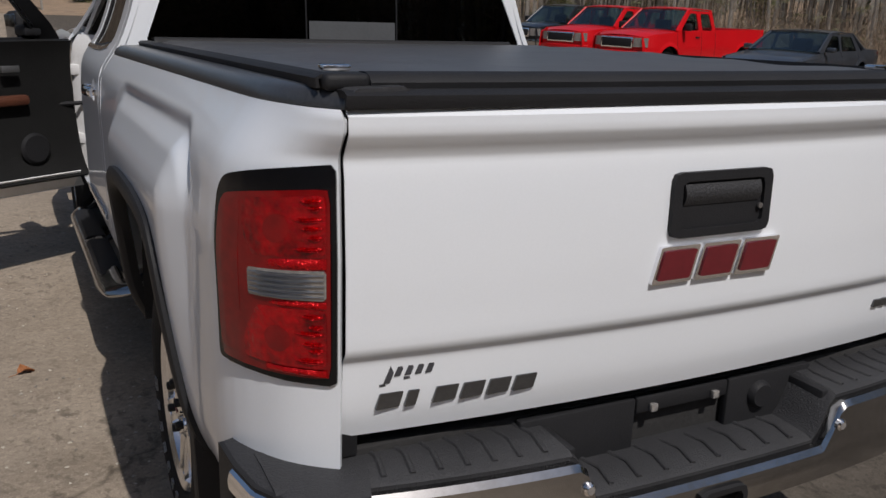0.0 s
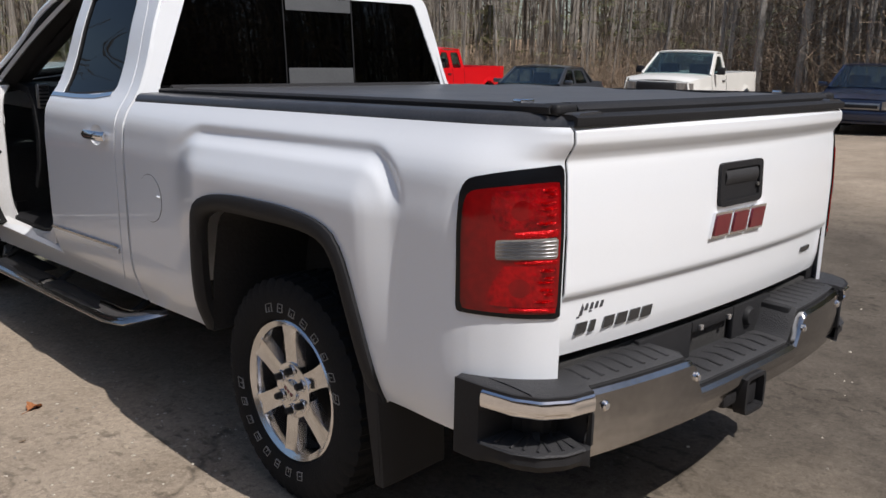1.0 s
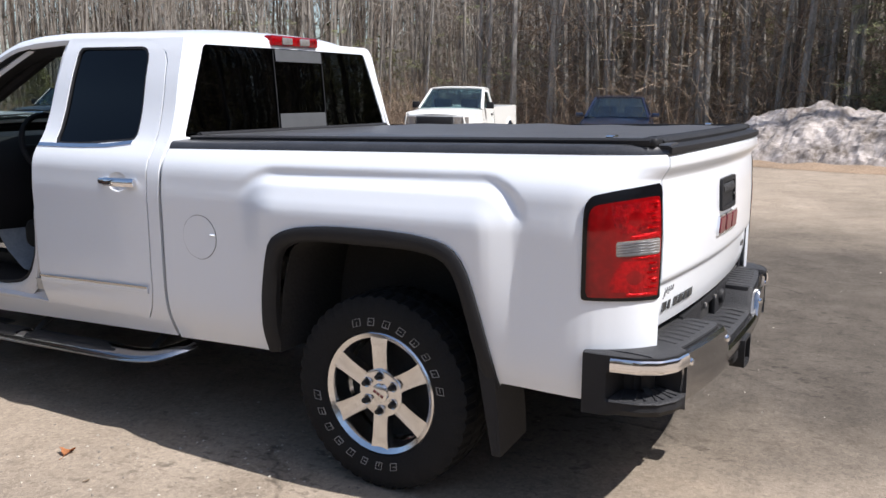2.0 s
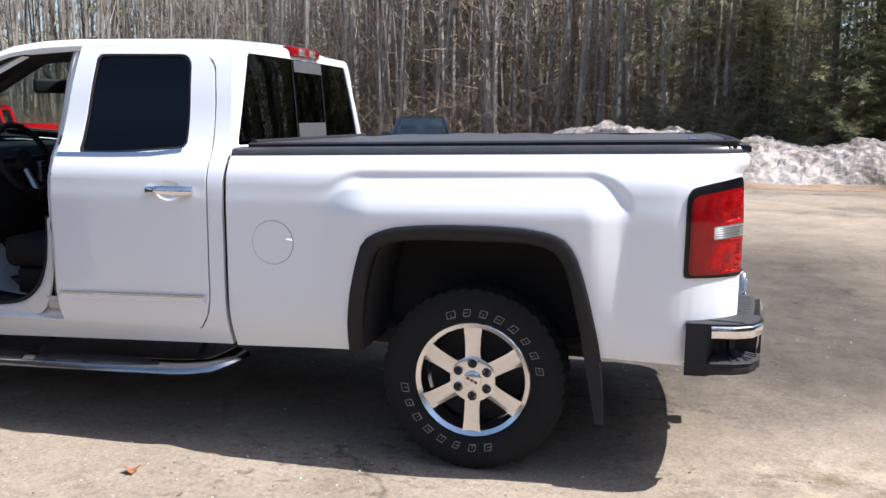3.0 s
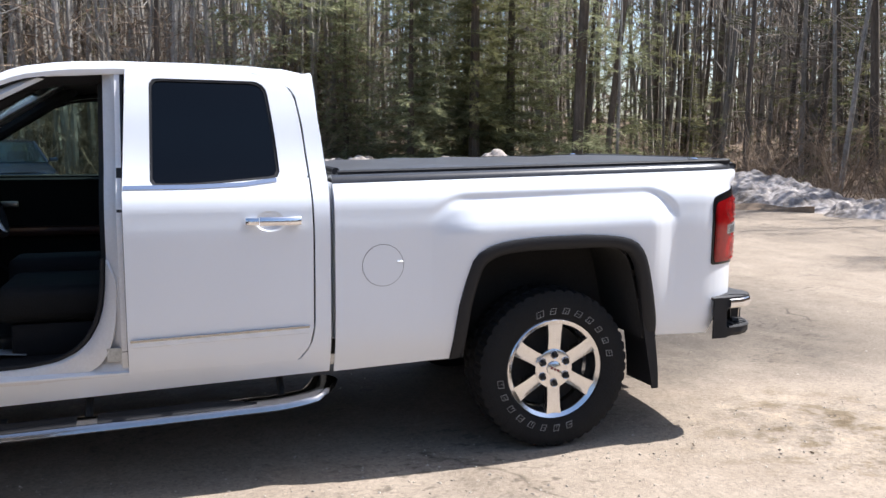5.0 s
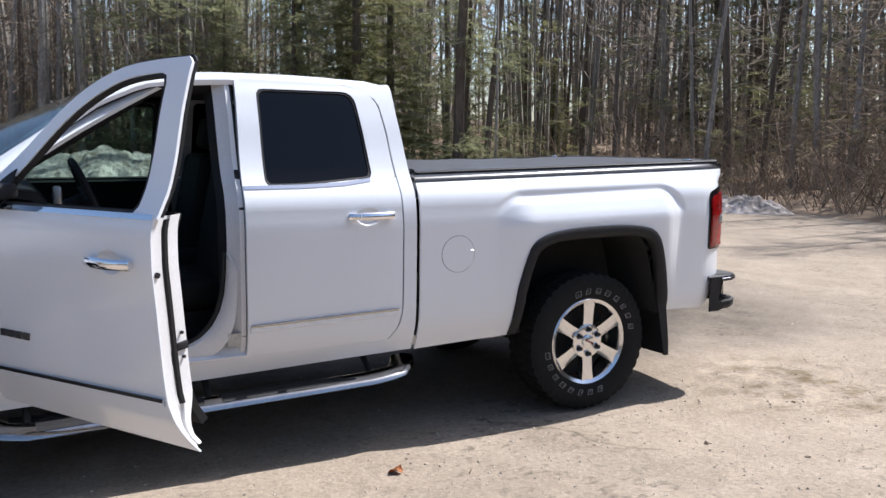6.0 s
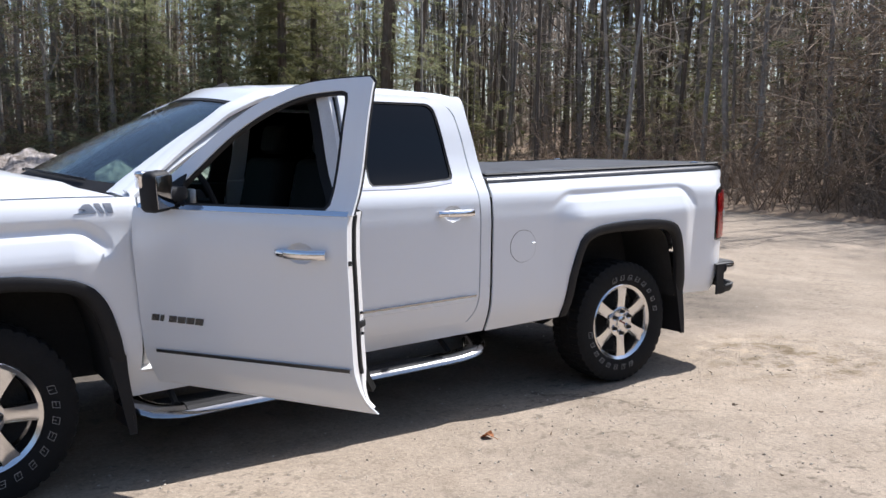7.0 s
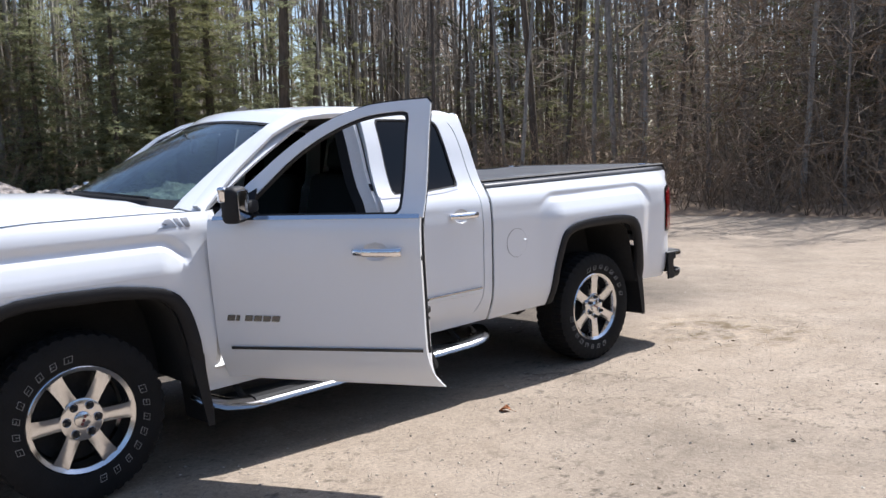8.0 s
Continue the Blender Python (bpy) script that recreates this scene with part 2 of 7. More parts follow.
def sheet(arr, thick, outward):
    """A curved panel with thickness: arr is (n, m, 3), outward a rough direction of its outer side."""
    arr = np.asarray(arr, float)
    n, m = arr.shape[:2]
    nor = np.cross(np.gradient(arr, axis=0), np.gradient(arr, axis=1))
    ln = np.linalg.norm(nor, axis=2, keepdims=True)
    nor = nor / np.maximum(ln, 1e-9)
    if (nor @ np.asarray(outward, float)).sum() < 0:
        nor = -nor
    inner = arr - nor * thick
    g = Geo()
    k = n * m
    f = grid_faces(n, m) + [tuple(reversed(q)) for q in grid_faces(n, m, k)]
    for i in range(n - 1):
        f += [(i * m, (i + 1) * m, k + (i + 1) * m, k + i * m), (i * m + m - 1, k + i * m + m - 1, k + (i + 1) * m + m - 1, (i + 1) * m + m - 1)]
    for j in range(m - 1):
        f += [(j, k + j, k + j + 1, j + 1), ((n - 1) * m + j, (n - 1) * m + j + 1, k + (n - 1) * m + j + 1, k + (n - 1) * m + j)]
    return g.add(np.concatenate([arr.reshape(-1, 3), inner.reshape(-1, 3)]), f)


def ring(inner, outer, rings, surf, thick, outward):
    """A frame between two closed outlines of equal length (in two coordinates), laid on the surface surf(a, b)."""
    n = len(inner)
    rows = []
    for k in range(rings + 1):
        w = k / rings
        rows.append([surf(*(np.array(inner[i]) * (1 - w) + np.array(outer[i]) * w)) for i in range(n)])
    arr = np.array(rows, float).transpose(1, 0, 2)
    m = rings + 1
    nor = np.cross(np.roll(arr, -1, 0) - np.roll(arr, 1, 0), np.gradient(arr, axis=1))
    nor /= np.maximum(np.linalg.norm(nor, axis=2, keepdims=True), 1e-9)
    if (nor @ np.asarray(outward, float)).sum() < 0:
        nor = -nor
    back = arr - nor * thick
    k = n * m
    f = grid_faces(n, m, 0, True) + [tuple(reversed(q)) for q in grid_faces(n, m, k, True)]
    for i in range(n):
        b = (i + 1) % n
        f += [(i * m, k + i * m, k + b * m, b * m), (i * m + m - 1, b * m + m - 1, k + b * m + m - 1, k + i * m + m - 1)]
    return Geo().add(np.concatenate([arr.reshape(-1, 3), back.reshape(-1, 3)]), f)


def rounded(points, radius, steps=4):
    """A closed outline in two coordinates with rounded corners (radius: one value or one for each corner)."""
    out = []
    n = len(points)
    for i in range(n):
        p0, p, p1 = (np.array(points[j], float) for j in ((i - 1) % n, i, (i + 1) % n))
        r = radius[i] if isinstance(radius, (list, tuple)) else radius
        a, b = p0 - p, p1 - p
        r = min(r, np.linalg.norm(a) * 0.48, np.linalg.norm(b) * 0.48)
        s, e = p + a / np.linalg.norm(a) * r, p + b / np.linalg.norm(b) * r
        for k in range(steps + 1):
            w = k / steps
            out.append(tuple((1 - w) ** 2 * s + 2 * w * (1 - w) * p + w * w * e))
    return out


def resample(points, n, closed=True):
    p = np.array(points, float)
    if closed:
        p = np.vstack([p, p[:1]])
    d = np.concatenate([[0], np.cumsum(np.linalg.norm(np.diff(p, axis=0), axis=1))])
    s = np.linspace(0, d[-1], n, endpoint=not closed)
    return [tuple(np.interp(x, d, p[:, k]) for k in range(p.shape[1])) for x in s]


def plate(outline, surf, thick, outward):
    """A filled panel inside a closed outline: rings towards its middle."""
    c = np.mean(np.array(outline), axis=0)
    g = ring([tuple(c + (np.array(p) - c) * 0.02) for p in outline], outline, 5, surf, thick, outward)
    n = len(outline)
    m = 6
    g.f.append(tuple(i * m for i in range(n)))
    g.f.append(tuple(n * m + i * m for i in range(n)))
    return g


def box(x0, x1, y0, y1, z0, z1, bevel=0.0, seg=2):
    bm = bmesh.new()
    bmesh.ops.create_cube(bm, size=1.0)
    for v in bm.verts:
        v.co = Vector(((x0 + x1) / 2 + v.co.x * (x1 - x0), (y0 + y1) / 2 + v.co.y * (y1 - y0), (z0 + z1) / 2 + v.co.z * (z1 - z0)))
    if bevel:
        bmesh.ops.bevel(bm, geom=bm.edges[:], offset=bevel, segments=seg, affect="EDGES", profile=0.5)
    return from_bm(bm)


def from_bm(bm):
    bm.verts.index_update()
    g = Geo().add([v.co.copy() for v in bm.verts], [tuple(v.index for v in f.verts) for f in bm.faces])
    bm.free()
    return g


def tube(points, radius, seg=10, flat=1.0, caps=True):
    """A round bar along points; radius: one value or one for each point; flat squeezes its height."""
    pts = [Vector(p) for p in points]
    g = Geo()
    n = len(pts)
    rad = radius if isinstance(radius, (list, tuple)) else [radius] * n
    side = None
    verts = []
    for i, p in enumerate(pts):
        d = (pts[min(i + 1, n - 1)] - pts[max(i - 1, 0)]).normalized()
        ref = Vector((0, 0, 1)) if abs(d.z) < 0.9 else Vector((1, 0, 0))
        a = d.cross(ref).normalized() if side is None else (side - d * side.dot(d)).normalized()
        side = a
        b = a.cross(d)
        for k in range(seg):
            t = 2 * math.pi * k / seg
            verts.append(p + a * math.cos(t) * rad[i] + b * math.sin(t) * rad[i] * flat)
    f = []
    for i in range(n - 1):
        for k in range(seg):
            k2 = (k + 1) % seg
            f.append((i * seg + k, i * seg + k2, (i + 1) * seg + k2, (i + 1) * seg + k))
    if caps:
        f += [tuple(range(seg))[::-1], tuple((n - 1) * seg + k for k in range(seg))]
    return g.add(verts, f)


def revolve(profile, seg=48, caps=False):
    """Profile of (x, r) turned round the x axis."""
    verts, m = [], len(profile)
    for k in range(seg):
        t = 2 * math.pi * k / seg
        verts += [(x, r * math.cos(t), r * math.sin(t)) for x, r in profile]
    f = grid_faces(seg, m, 0, True)
    g = Geo().add(verts, f)
    if caps:
        g.f += [tuple(k * m for k in range(seg)), tuple(k * m + m - 1 for k in range(seg))]
    return g


def prism(outline, depth, m=Matrix()):
    """A flat outline in x, z pushed back along y by depth."""
    n = len(outline)
    verts = [(x, 0, z) for x, z in outline] + [(x, depth, z) for x, z in outline]
    f = [tuple(range(n)), tuple(range(2 * n - 1, n - 1, -1))] + [(i, (i + 1) % n, n + (i + 1) % n, n + i) for i in range(n)]
    return Geo().add(verts, f).moved(m)


def smooth_step(a, b, x):
    t = min(max((x - a) / (b - a), 0.0), 1.0)
    return t * t * (3 - 2 * t)


def empty(name, m, label, category, group=""):
    ob = new(name)
    ob.empty_display_size = 0.2
    ob.matrix_world = m
    return tagged(ob, label, category, group)


# ---- the white pickup truck: y forward, rear axle at y = 0 ----
AXLE, TRACK, HUB = 3.648, 0.878, 0.395
SIDE_Z = [0.36, 0.42, 0.46, 0.50, 0.56, 0.62, 0.70, 0.80, 1.00, 1.10, 1.125, 1.18, 1.22, 1.25, 1.28, 1.31, 1.335, 1.36, 1.45, 1.60, 1.745, 1.79]
SIDE_W = [0.835, 0.852, 0.866, 0.886, 0.914, 0.930, 0.9365, 0.9385, 0.9405, 0.943, 0.9405, 0.9355, 0.933, 0.921, 0.902, 0.878, 0.861, 0.849, 0.814, 0.770, 0.714, 0.684]


def half_width(z):
    return float(np.mean([np.interp(z + k, SIDE_Z, SIDE_W) for k in (-0.03, -0.015, 0.0, 0.015, 0.03)]))


REAR_ARCH = [(-0.52, 0.52), (-0.505, 0.62), (-0.47, 0.77), (-0.44, 0.88), (-0.41, 0.96), (-0.37, 1.005), (-0.32, 1.03), (-0.22, 1.045),
             (-0.10, 1.05), (0.08, 1.048), (0.20, 1.042), (0.30, 1.03), (0.37, 1.012), (0.42, 0.985), (0.45, 0.945), (0.48, 0.85),
             (0.505, 0.74), (0.52, 0.62), (0.53, 0.485)]
FRONT_ARCH = [(3.06, 0.43), (3.075, 0.56), (3.10, 0.69), (3.13, 0.79), (3.16, 0.855), (3.20, 0.905), (3.26, 0.942), (3.35, 0.962), (3.50, 0.982),
              (3.75, 0.984), (3.90, 0.976), (4.00, 0.952), (4.07, 0.905), (4.12, 0.84), (4.16, 0.76), (4.19, 0.66), (4.22, 0.52)]


def arch_z(arch, y):
    ys, zs = zip(*arch)
    return float(np.interp(y, ys, zs)) if ys[0] <= y <= ys[-1] else None


def flare(y, z, middle, top, reach, r, rear):
    """Wheel flare proud of the body side: a groove and a sloped shelf along its top, rounded upper corners."""
    fade = 1.0
    if rear and y > middle:                        # towards the cab the shelf bends down and runs out softly
        top -= 0.075 * smooth_step(0.44, 0.68, y - middle) ** 2
        fade = smooth_step(0.68, 0.42, y - middle)
    dy, dz = abs(y - middle) - (reach - r), z - (top - r)
    if rear and y > middle:
        dy = -1.0
    gone = math.hypot(max(dy, 0.0), max(dz, 0.0))
    depth = r - gone - min(max(dy, dz), 0.0)
    upper = smooth_step(0.0, 0.55, 2 / math.pi * math.atan2(max(dz, 0.0), max(dy, 1e-6))) if dz > 0 else 0.0
    near = [depth + k * 0.004 for k in (-2, -1, 0, 1, 2)]
    shelf = float(np.mean(np.interp(near, [0.030, 0.058, 0.135, 0.165, 0.19], [0, 0.004, 0.034, 0.042, 0.044])))
    groove = float(np.mean(np.interp(near, [0.004, 0.034, 0.042, 0.075], [0, 0.0165, 0.0165, 0])))
    soft = 0.044 * smooth_step(-0.10, 0.19, depth)
    flank = shelf if (y < middle and rear) else soft
    tall = 0.25 + 0.75 * smooth_step(0.55, 1.06, z)
    return ((shelf - groove) * upper + flank * tall * (1 - upper)) * fade


BED_FRONT, BED_REAR, GATE_HALF = 1.072, -1.022, 0.776


GATE_Z = [0.76, 0.79, 0.82, 0.89, 0.905, 0.912, 0.932, 0.942, 1.08, 1.236, 1.264, 1.272, 1.306, 1.314, 1.340, 1.354]
GATE_Y = [-1.006, -1.014, -1.020, -1.023, -1.0235, -1.025, -1.039, -1.0405, -1.040, -1.031, -1.026, -1.027, -1.048, -1.051, -1.049, -1.034]


def gate_y(z, x):
    return float(np.interp(z, GATE_Z, GATE_Y)) - 0.042 * (1 - (x / GATE_HALF) ** 2)


def bed_side(y, z):
    w = half_width(z) + flare(y, z, 0.0, 1.270 - 0.02 * y, 0.640, 0.20, True)
    turn = float(np.interp(-y, [0.62, 0.72, 0.78, 0.82, 0.86, 0.90, 0.94, 0.97, 0.99, 1.008, 1.018, 1.022], [0, 0.010, 0.030, 0.065, 0.13, 0.23, 0.38, 0.54, 0.70, 0.86, 0.96, 1.0]))
    back_by = smooth_step(0.90, 1.022, -y) * (BED_REAR - gate_y(max(z, 1.10), GATE_HALF))
    return (-(w - turn * (w - GATE_HALF)), y - back_by, z)


def bed_top(y):
    return 1.326 - 0.024 * y


def bed_low(y):
    a = arch_z(REAR_ARCH, y)
    if a is not None:
        return a
    if y > 0:
        return float(np.interp(y, [0.53, 1.08], [0.485, 0.46]))
    return float(np.interp(-y, [0.52, 0.84, 0.865, 0.89, 1.03], [0.535, 0.525, 0.59, 0.700, 0.712]))


truck = empty("pickup_truck", Matrix(), "white extended-cab pickup with black fender flares and an open driver door", "pickup truck")


def on_both(g, name, mat, parent, label="", sharp=35):
    """The part on the driver side and its mirror image on the other."""
    return g.out(name, mat, parent, label, sharp), g.far_side().out(name, mat, parent, label, sharp)


# bed sides
ys = sorted(set([round(v, 4) for v in np.linspace(BED_FRONT, -0.72, 46)] + [round(v, 4) for v in np.linspace(-0.72, BED_REAR, 22)] + [a[0] for a in REAR_ARCH] +
            [round(v, 4) for v in np.linspace(-0.36, -0.64, 36)] + [round(v, 4) for v in np.linspace(0.38, 0.64, 22)] + [-0.845, -0.855, -0.87, -0.88]), reverse=True)


def rise(low, top):
    """Heights up a panel, closer together near its top."""
    split = max(top - 0.27, low + 0.03)
    return list(np.linspace(low, split, 20)) + list(np.linspace(split, top, 46)[1:])


g = sheet([[bed_side(y, z) for z in rise(bed_low(y), bed_top(y))] for y in ys], 0.012, (-1, 0, 0))
on_both(g, "bed_side", PAINT, truck)
# rail cap, black, along the top of each side
g = sheet([[(bed_side(max(y, -1.022), bed_top(y))[0] + dx, y, bed_top(y) + dz) for dx, dz in ((0.003, 0.000), (0.004, 0.008), (0.012, 0.023), (0.028, 0.033), (0.105, 0.036), (0.125, 0.024))] for y in list(np.linspace(BED_FRONT, -0.8, 24)) + list(np.linspace(-0.8, -1.046, 14)[1:])], 0.01, (0, 0, 1))
on_both(g, "rail_cap", RAIL_COAT, truck, "black plastic bed rail cap")
# front wall of the bed and floor
# black strips behind the gate's side gaps: the gap shade as colour
for s in (-1, 1):
    box(s * 0.752 - 0.030, s * 0.752 + 0.020, -1.010, -0.955, 0.72, 1.335, 0.004).out("gate_gap_fill", BLACK, truck)
box(-0.83, 0.83, 1.045, 1.068, 0.60, 1.30, 0.004).out("bed_front_wall", PAINT, truck)
box(-0.46, 0.46, -0.94, 1.045, 0.76, 0.79, 0.004).out("bed_floor", BLACK, truck)


def arch_trim(arch, surf):
    """Black moulding round a wheel opening, its liner and the dark back of the wheel well."""
    pts = resample(arch, 44, False)
    c = np.array([(arch[0][0] + arch[-1][0]) / 2, 0.55])
    rows = []
    for p in pts:
        p = np.array(p)
        d = (c - p) / np.linalg.norm(c - p)
        row = []
        for w, lift in ((-0.006, 0.0), (-0.006, 0.012), (0.004, 0.017), (0.030, 0.017), (0.048, 0.010), (0.058, -0.004), (0.058, -0.03)):
            q = p + d * w
            x, y, z = surf(p[0], max(p[1], 0.45))
            row.append((x - lift, q[0], q[1]))
        rows.append(row)
    on_both(sheet(rows, 0.006, (-1, 0, 0)), "fender_flare", BLACK, truck, "matt black wheel opening moulding")
    rows = []
    for p in pts:
        p = np.array(p)
        d = (c - p) / np.linalg.norm(c - p)
        q = p + d * 0.052
        rows.append([(-0.905, q[0], q[1]), (-0.76, q[0], q[1]), (-0.62, q[0], q[1]), (-0.40, q[0], q[1])])
    on_both(sheet(rows, 0.006, (0, 0, 1)), "wheel_liner", LINER, truck, "black wheel well liner")
    lo, hi = pts[0][0], pts[-1][0]
    on_both(box(-0.50, -0.48, lo - 0.02, hi + 0.02, 0.42, 1.12), "wheel_well_back", LINER, truck)


arch_trim(REAR_ARCH, bed_side)
# mud flaps
for y0, z0, z1 in ((-0.515, 0.27, 0.66), (3.065, 0.24, 0.60)):
    g = sheet([[(x, y0 - 0.02 + 0.035 * smooth_step(0, 1, (z - z0) / (z1 - z0)) + 0.01 * math.sin(8 * x), z) for z in np.linspace(z0, z1, 6)] for x in np.linspace(-0.935, -0.67, 8)], 0.012, (0, -1, 0))
    g.joined(sheet([[(-0.936, y0 + dy, z) for dy in (-0.018 + 0.03 * t, 0.004 + 0.075 * t)] for t, z in [(k / 5, z0 + (z1 - z0) * k / 5) for k in range(6)]], 0.012, (-1, 0, 0)))
    on_both(g, "mud_flap", BLACK, truck, "black rubber mud flap")
# fuel filler flap
disc = [(0.86 + 0.092 * math.cos(t), 0.942 + 0.092 * math.sin(t)) for t in np.linspace(0, 2 * math.pi, 40, endpoint=False)]
outer = [(0.86 + 0.0938 * math.cos(t), 0.942 + 0.0938 * math.sin(t)) for t in np.linspace(0, 2 * math.pi, 40, endpoint=False)]
fuel = plate(disc, lambda y, z: tuple(np.array(bed_side(y, z)) + (-0.0025, 0, 0)), 0.004, (-1, 0, 0)).out("fuel_door", PAINT, truck)
ring(disc, outer, 1, lambda y, z: tuple(np.array(bed_side(y, z)) + (-0.0012, 0, 0)), 0.003, (-1, 0, 0)).out("gap", BLACK, fuel)
# glint of the finger notch, shaped as a white wedge tilted to the sun
box(-0.004, 0.004, -0.013, 0.013, -0.006, 0.006, 0.002).moved(pose(bed_side(0.785, 0.957)[0] - 0.003, 0.785, 0.957, 0, 50, 0)).out("notch_glint", PAINT, fuel)


# tailgate
g = sheet([[(x, gate_y(z, x), z) for z in (0.762, 0.775, 0.79, 0.805, 0.82, 0.86, 0.89, 0.898, 0.905, 0.912, 0.922, 0.932, 0.942, 0.96, 1.03, 1.08, 1.16, 1.236, 1.256, 1.264, 1.272, 1.289, 1.306, 1.314, 1.327, 1.340, 1.348, 1.354)]
           for x in np.linspace(-GATE_HALF + 0.009, GATE_HALF - 0.009, 40)], 0.004, (0, -1, 0))
gate = g.out("tailgate", PAINT, truck)
g = sheet([[(x, y - 0.03 * (1 - (x / GATE_HALF) ** 2), z) for y, z in ((-1.052, 1.352), (-1.055, 1.358), (-1.055, 1.374), (-1.040, 1.380), (-0.985, 1.380))] for x in np.linspace(-GATE_HALF + 0.004, GATE_HALF - 0.004, 30)], 0.012, (0, 0, 1))
g.out("gate_cap", BLACK, gate, "black plastic tailgate top cap")
# handle with its recess
hy = lambda x, z: (x, gate_y(z, x) - 0.012, z)
o = resample(rounded([(-0.124, 1.094), (0.132, 1.094), (0.136, 1.222), (-0.120, 1.222)], 0.018, 5), 48)
i_ = resample(rounded([(-0.102, 1.110), (0.112, 1.110), (0.114, 1.204), (-0.100, 1.204)], 0.014, 5), 48)
handle = ring(i_, o, 3, hy, 0.012, (0, -1, 0)).out("gate_handle", BLACK, gate, "black plastic tailgate handle")
plate(i_, lambda x, z: (x, gate_y(z, x) - 0.0035, z), 0.003, (0, -1, 0)).out("recess", BLACK, handle)
g = sheet([[(x, gate_y(1.2, x) - 0.008 - 0.007 * math.sin(math.pi * k / 6), 1.156 + 0.042 * k / 6) for k in range(7)] for x in np.linspace(-0.092, 0.104, 9)], 0.008, (0, -1, 0))
g.out("lever", GREYBLACK, handle)
revolve([(0, 0.001), (0, 0.006), (0.004, 0.006), (0.004, 0.001)], 14).moved(pose(0.106, gate_y(1.145, 0.1) - 0.012, 1.145, 0, 0, 90)).out("lock", SILVER, handle)


def slanted(x0, x1, z0, z1, slant=0.25, r=0.004):
    s = (z1 - z0) * slant
    return rounded([(x0, z0), (x1, z0), (x1 + s, z1), (x0 + s, z1)], r, 2)


# maker's badge: three plain red blocks in chrome frames
for x0 in (-0.158, -0.052, 0.054):
    shape = slanted(x0, x0 + 0.098, 1.004, 1.078)
    b = prism([(x, z) for x, z in shape], 0.02, pose(0, gate_y(1.06, x0) - 0.010, 0)).out("badge", CHROME, gate, "chrome-framed red maker's badge block")
    prism(slanted(x0 + 0.011, x0 + 0.091, 1.012, 1.070), 0.02, pose(0, gate_y(1.06, x0) - 0.014, 0)).out("badge_face", RED_BADGE, b)
# model name: six plain bars, and a small trim badge
for k in range(6):
    x0 = -0.708 + 0.0540 * k
    w = 0.022 if k == 1 else 0.046
    prism(slanted(x0, x0 + w, 0.815, 0.845, 0.3, 0.003), 0.014, pose(0, gate_y(0.845, x0) - 0.005, 0)).out("name_bar", DARK_BADGE, gate, "grey metal model name bar")
for k in range(3):
    x0 = 0.565 + 0.027 * k
    prism(slanted(x0, x0 + 0.022, 0.852, 0.870, 0.3, 0.002), 0.012, pose(0, gate_y(0.875, x0) - 0.004, 0)).out("trim_bar", DARK_BADGE, gate)
# dealer decal: thin bars
for k in range(5):
    x0 = -0.693 + 0.0195 * k
    h = 0.036 if k == 0 else 0.018
    prism(slanted(x0, x0 + 0.012, 0.876 - (0.012 if k == 0 else 0), 0.876 + h, 0.4, 0.001), 0.004, pose(0, gate_y(0.90, x0) - 0.0012, 0)).out("decal_bar", DECAL, gate)
for x0, x1, z in ((-0.655, -0.605, 0.868), (-0.700, -0.600, 0.858)):
    prism([(x0, z), (x1, z), (x1, z + 0.005), (x0, z + 0.005)], 0.004, pose(0, gate_y(z, x0) - 0.0012, 0)).out("decal_bar", DECAL, gate)


# tail lamps wrap round the corners
def lamp_face(u, v, lift=0.0, y0=-0.822, y1=-1.019):
    y = y0 + (y1 - y0) * u
    top = 1.212 + 0.050 * u ** 0.8
    z = 0.878 + (top - 0.878) * v
    x, y, z = bed_side(y, z)
    nx, ny = np.interp(u, [0, 0.5, 1.0], [-1, -0.8, -0.35]), np.interp(u, [0, 0.5, 1.0], [-0.15, -0.6, -0.94])
    return (x + nx * lift, y + ny * lift, z)


bezel = resample(rounded([(0.0, 0.0), (1.0, 0.0), (1.0, 1.0), (0.0, 1.0)], [0.05, 0.02, 0.02, 0.16], 6), 90)
lamp_label = "tail lamp with red lens in a glossy black bezel"
a = plate(bezel, lambda u, v: lamp_face(u, v, 0.006), 0.02, (-1, -1, 0)).out("tail_lamp", BEZEL, truck, lamp_label)
b = plate(bezel, lambda u, v: lamp_face(u, v, 0.006), 0.024, (-1, -1, 0)).far_side().out("tail_lamp", BEZEL, truck, lamp_label)


def lamp_part(u0, u1, v0, v1, lift, name, mat, label=""):
    g = sheet([[lamp_face(u0 + (u1 - u0) * i / 16, v0 + (v1 - v0) * j / 6, lift + 0.004 * math.sin(math.pi * j / 6) * math.sin(math.pi * i / 16)) for j in range(7)] for i in range(17)], 0.004, (-1, -1, 0))
    g.out(name, mat, a, label)
    g.far_side().out(name, mat, b, label)


def lamp_patch(points, radius, lift, dome, name, mat, label=""):
    """A domed lens patch with rounded corners, in the lamp's own coordinates."""
    o = resample(rounded(points, radius, 4), 56)
    c = np.mean(np.array(o), axis=0)
    size = max(np.linalg.norm(np.array(p) - c) for p in o)
    g = plate(o, lambda u, v: lamp_face(u, v, lift + dome * (1 - min(1.0, np.linalg.norm(np.array((u, v)) - c) / size) ** 2)), 0.004, (-1, -1, 0))
    g.out(name, mat, a, label)
    g.far_side().out(name, mat, b, label)


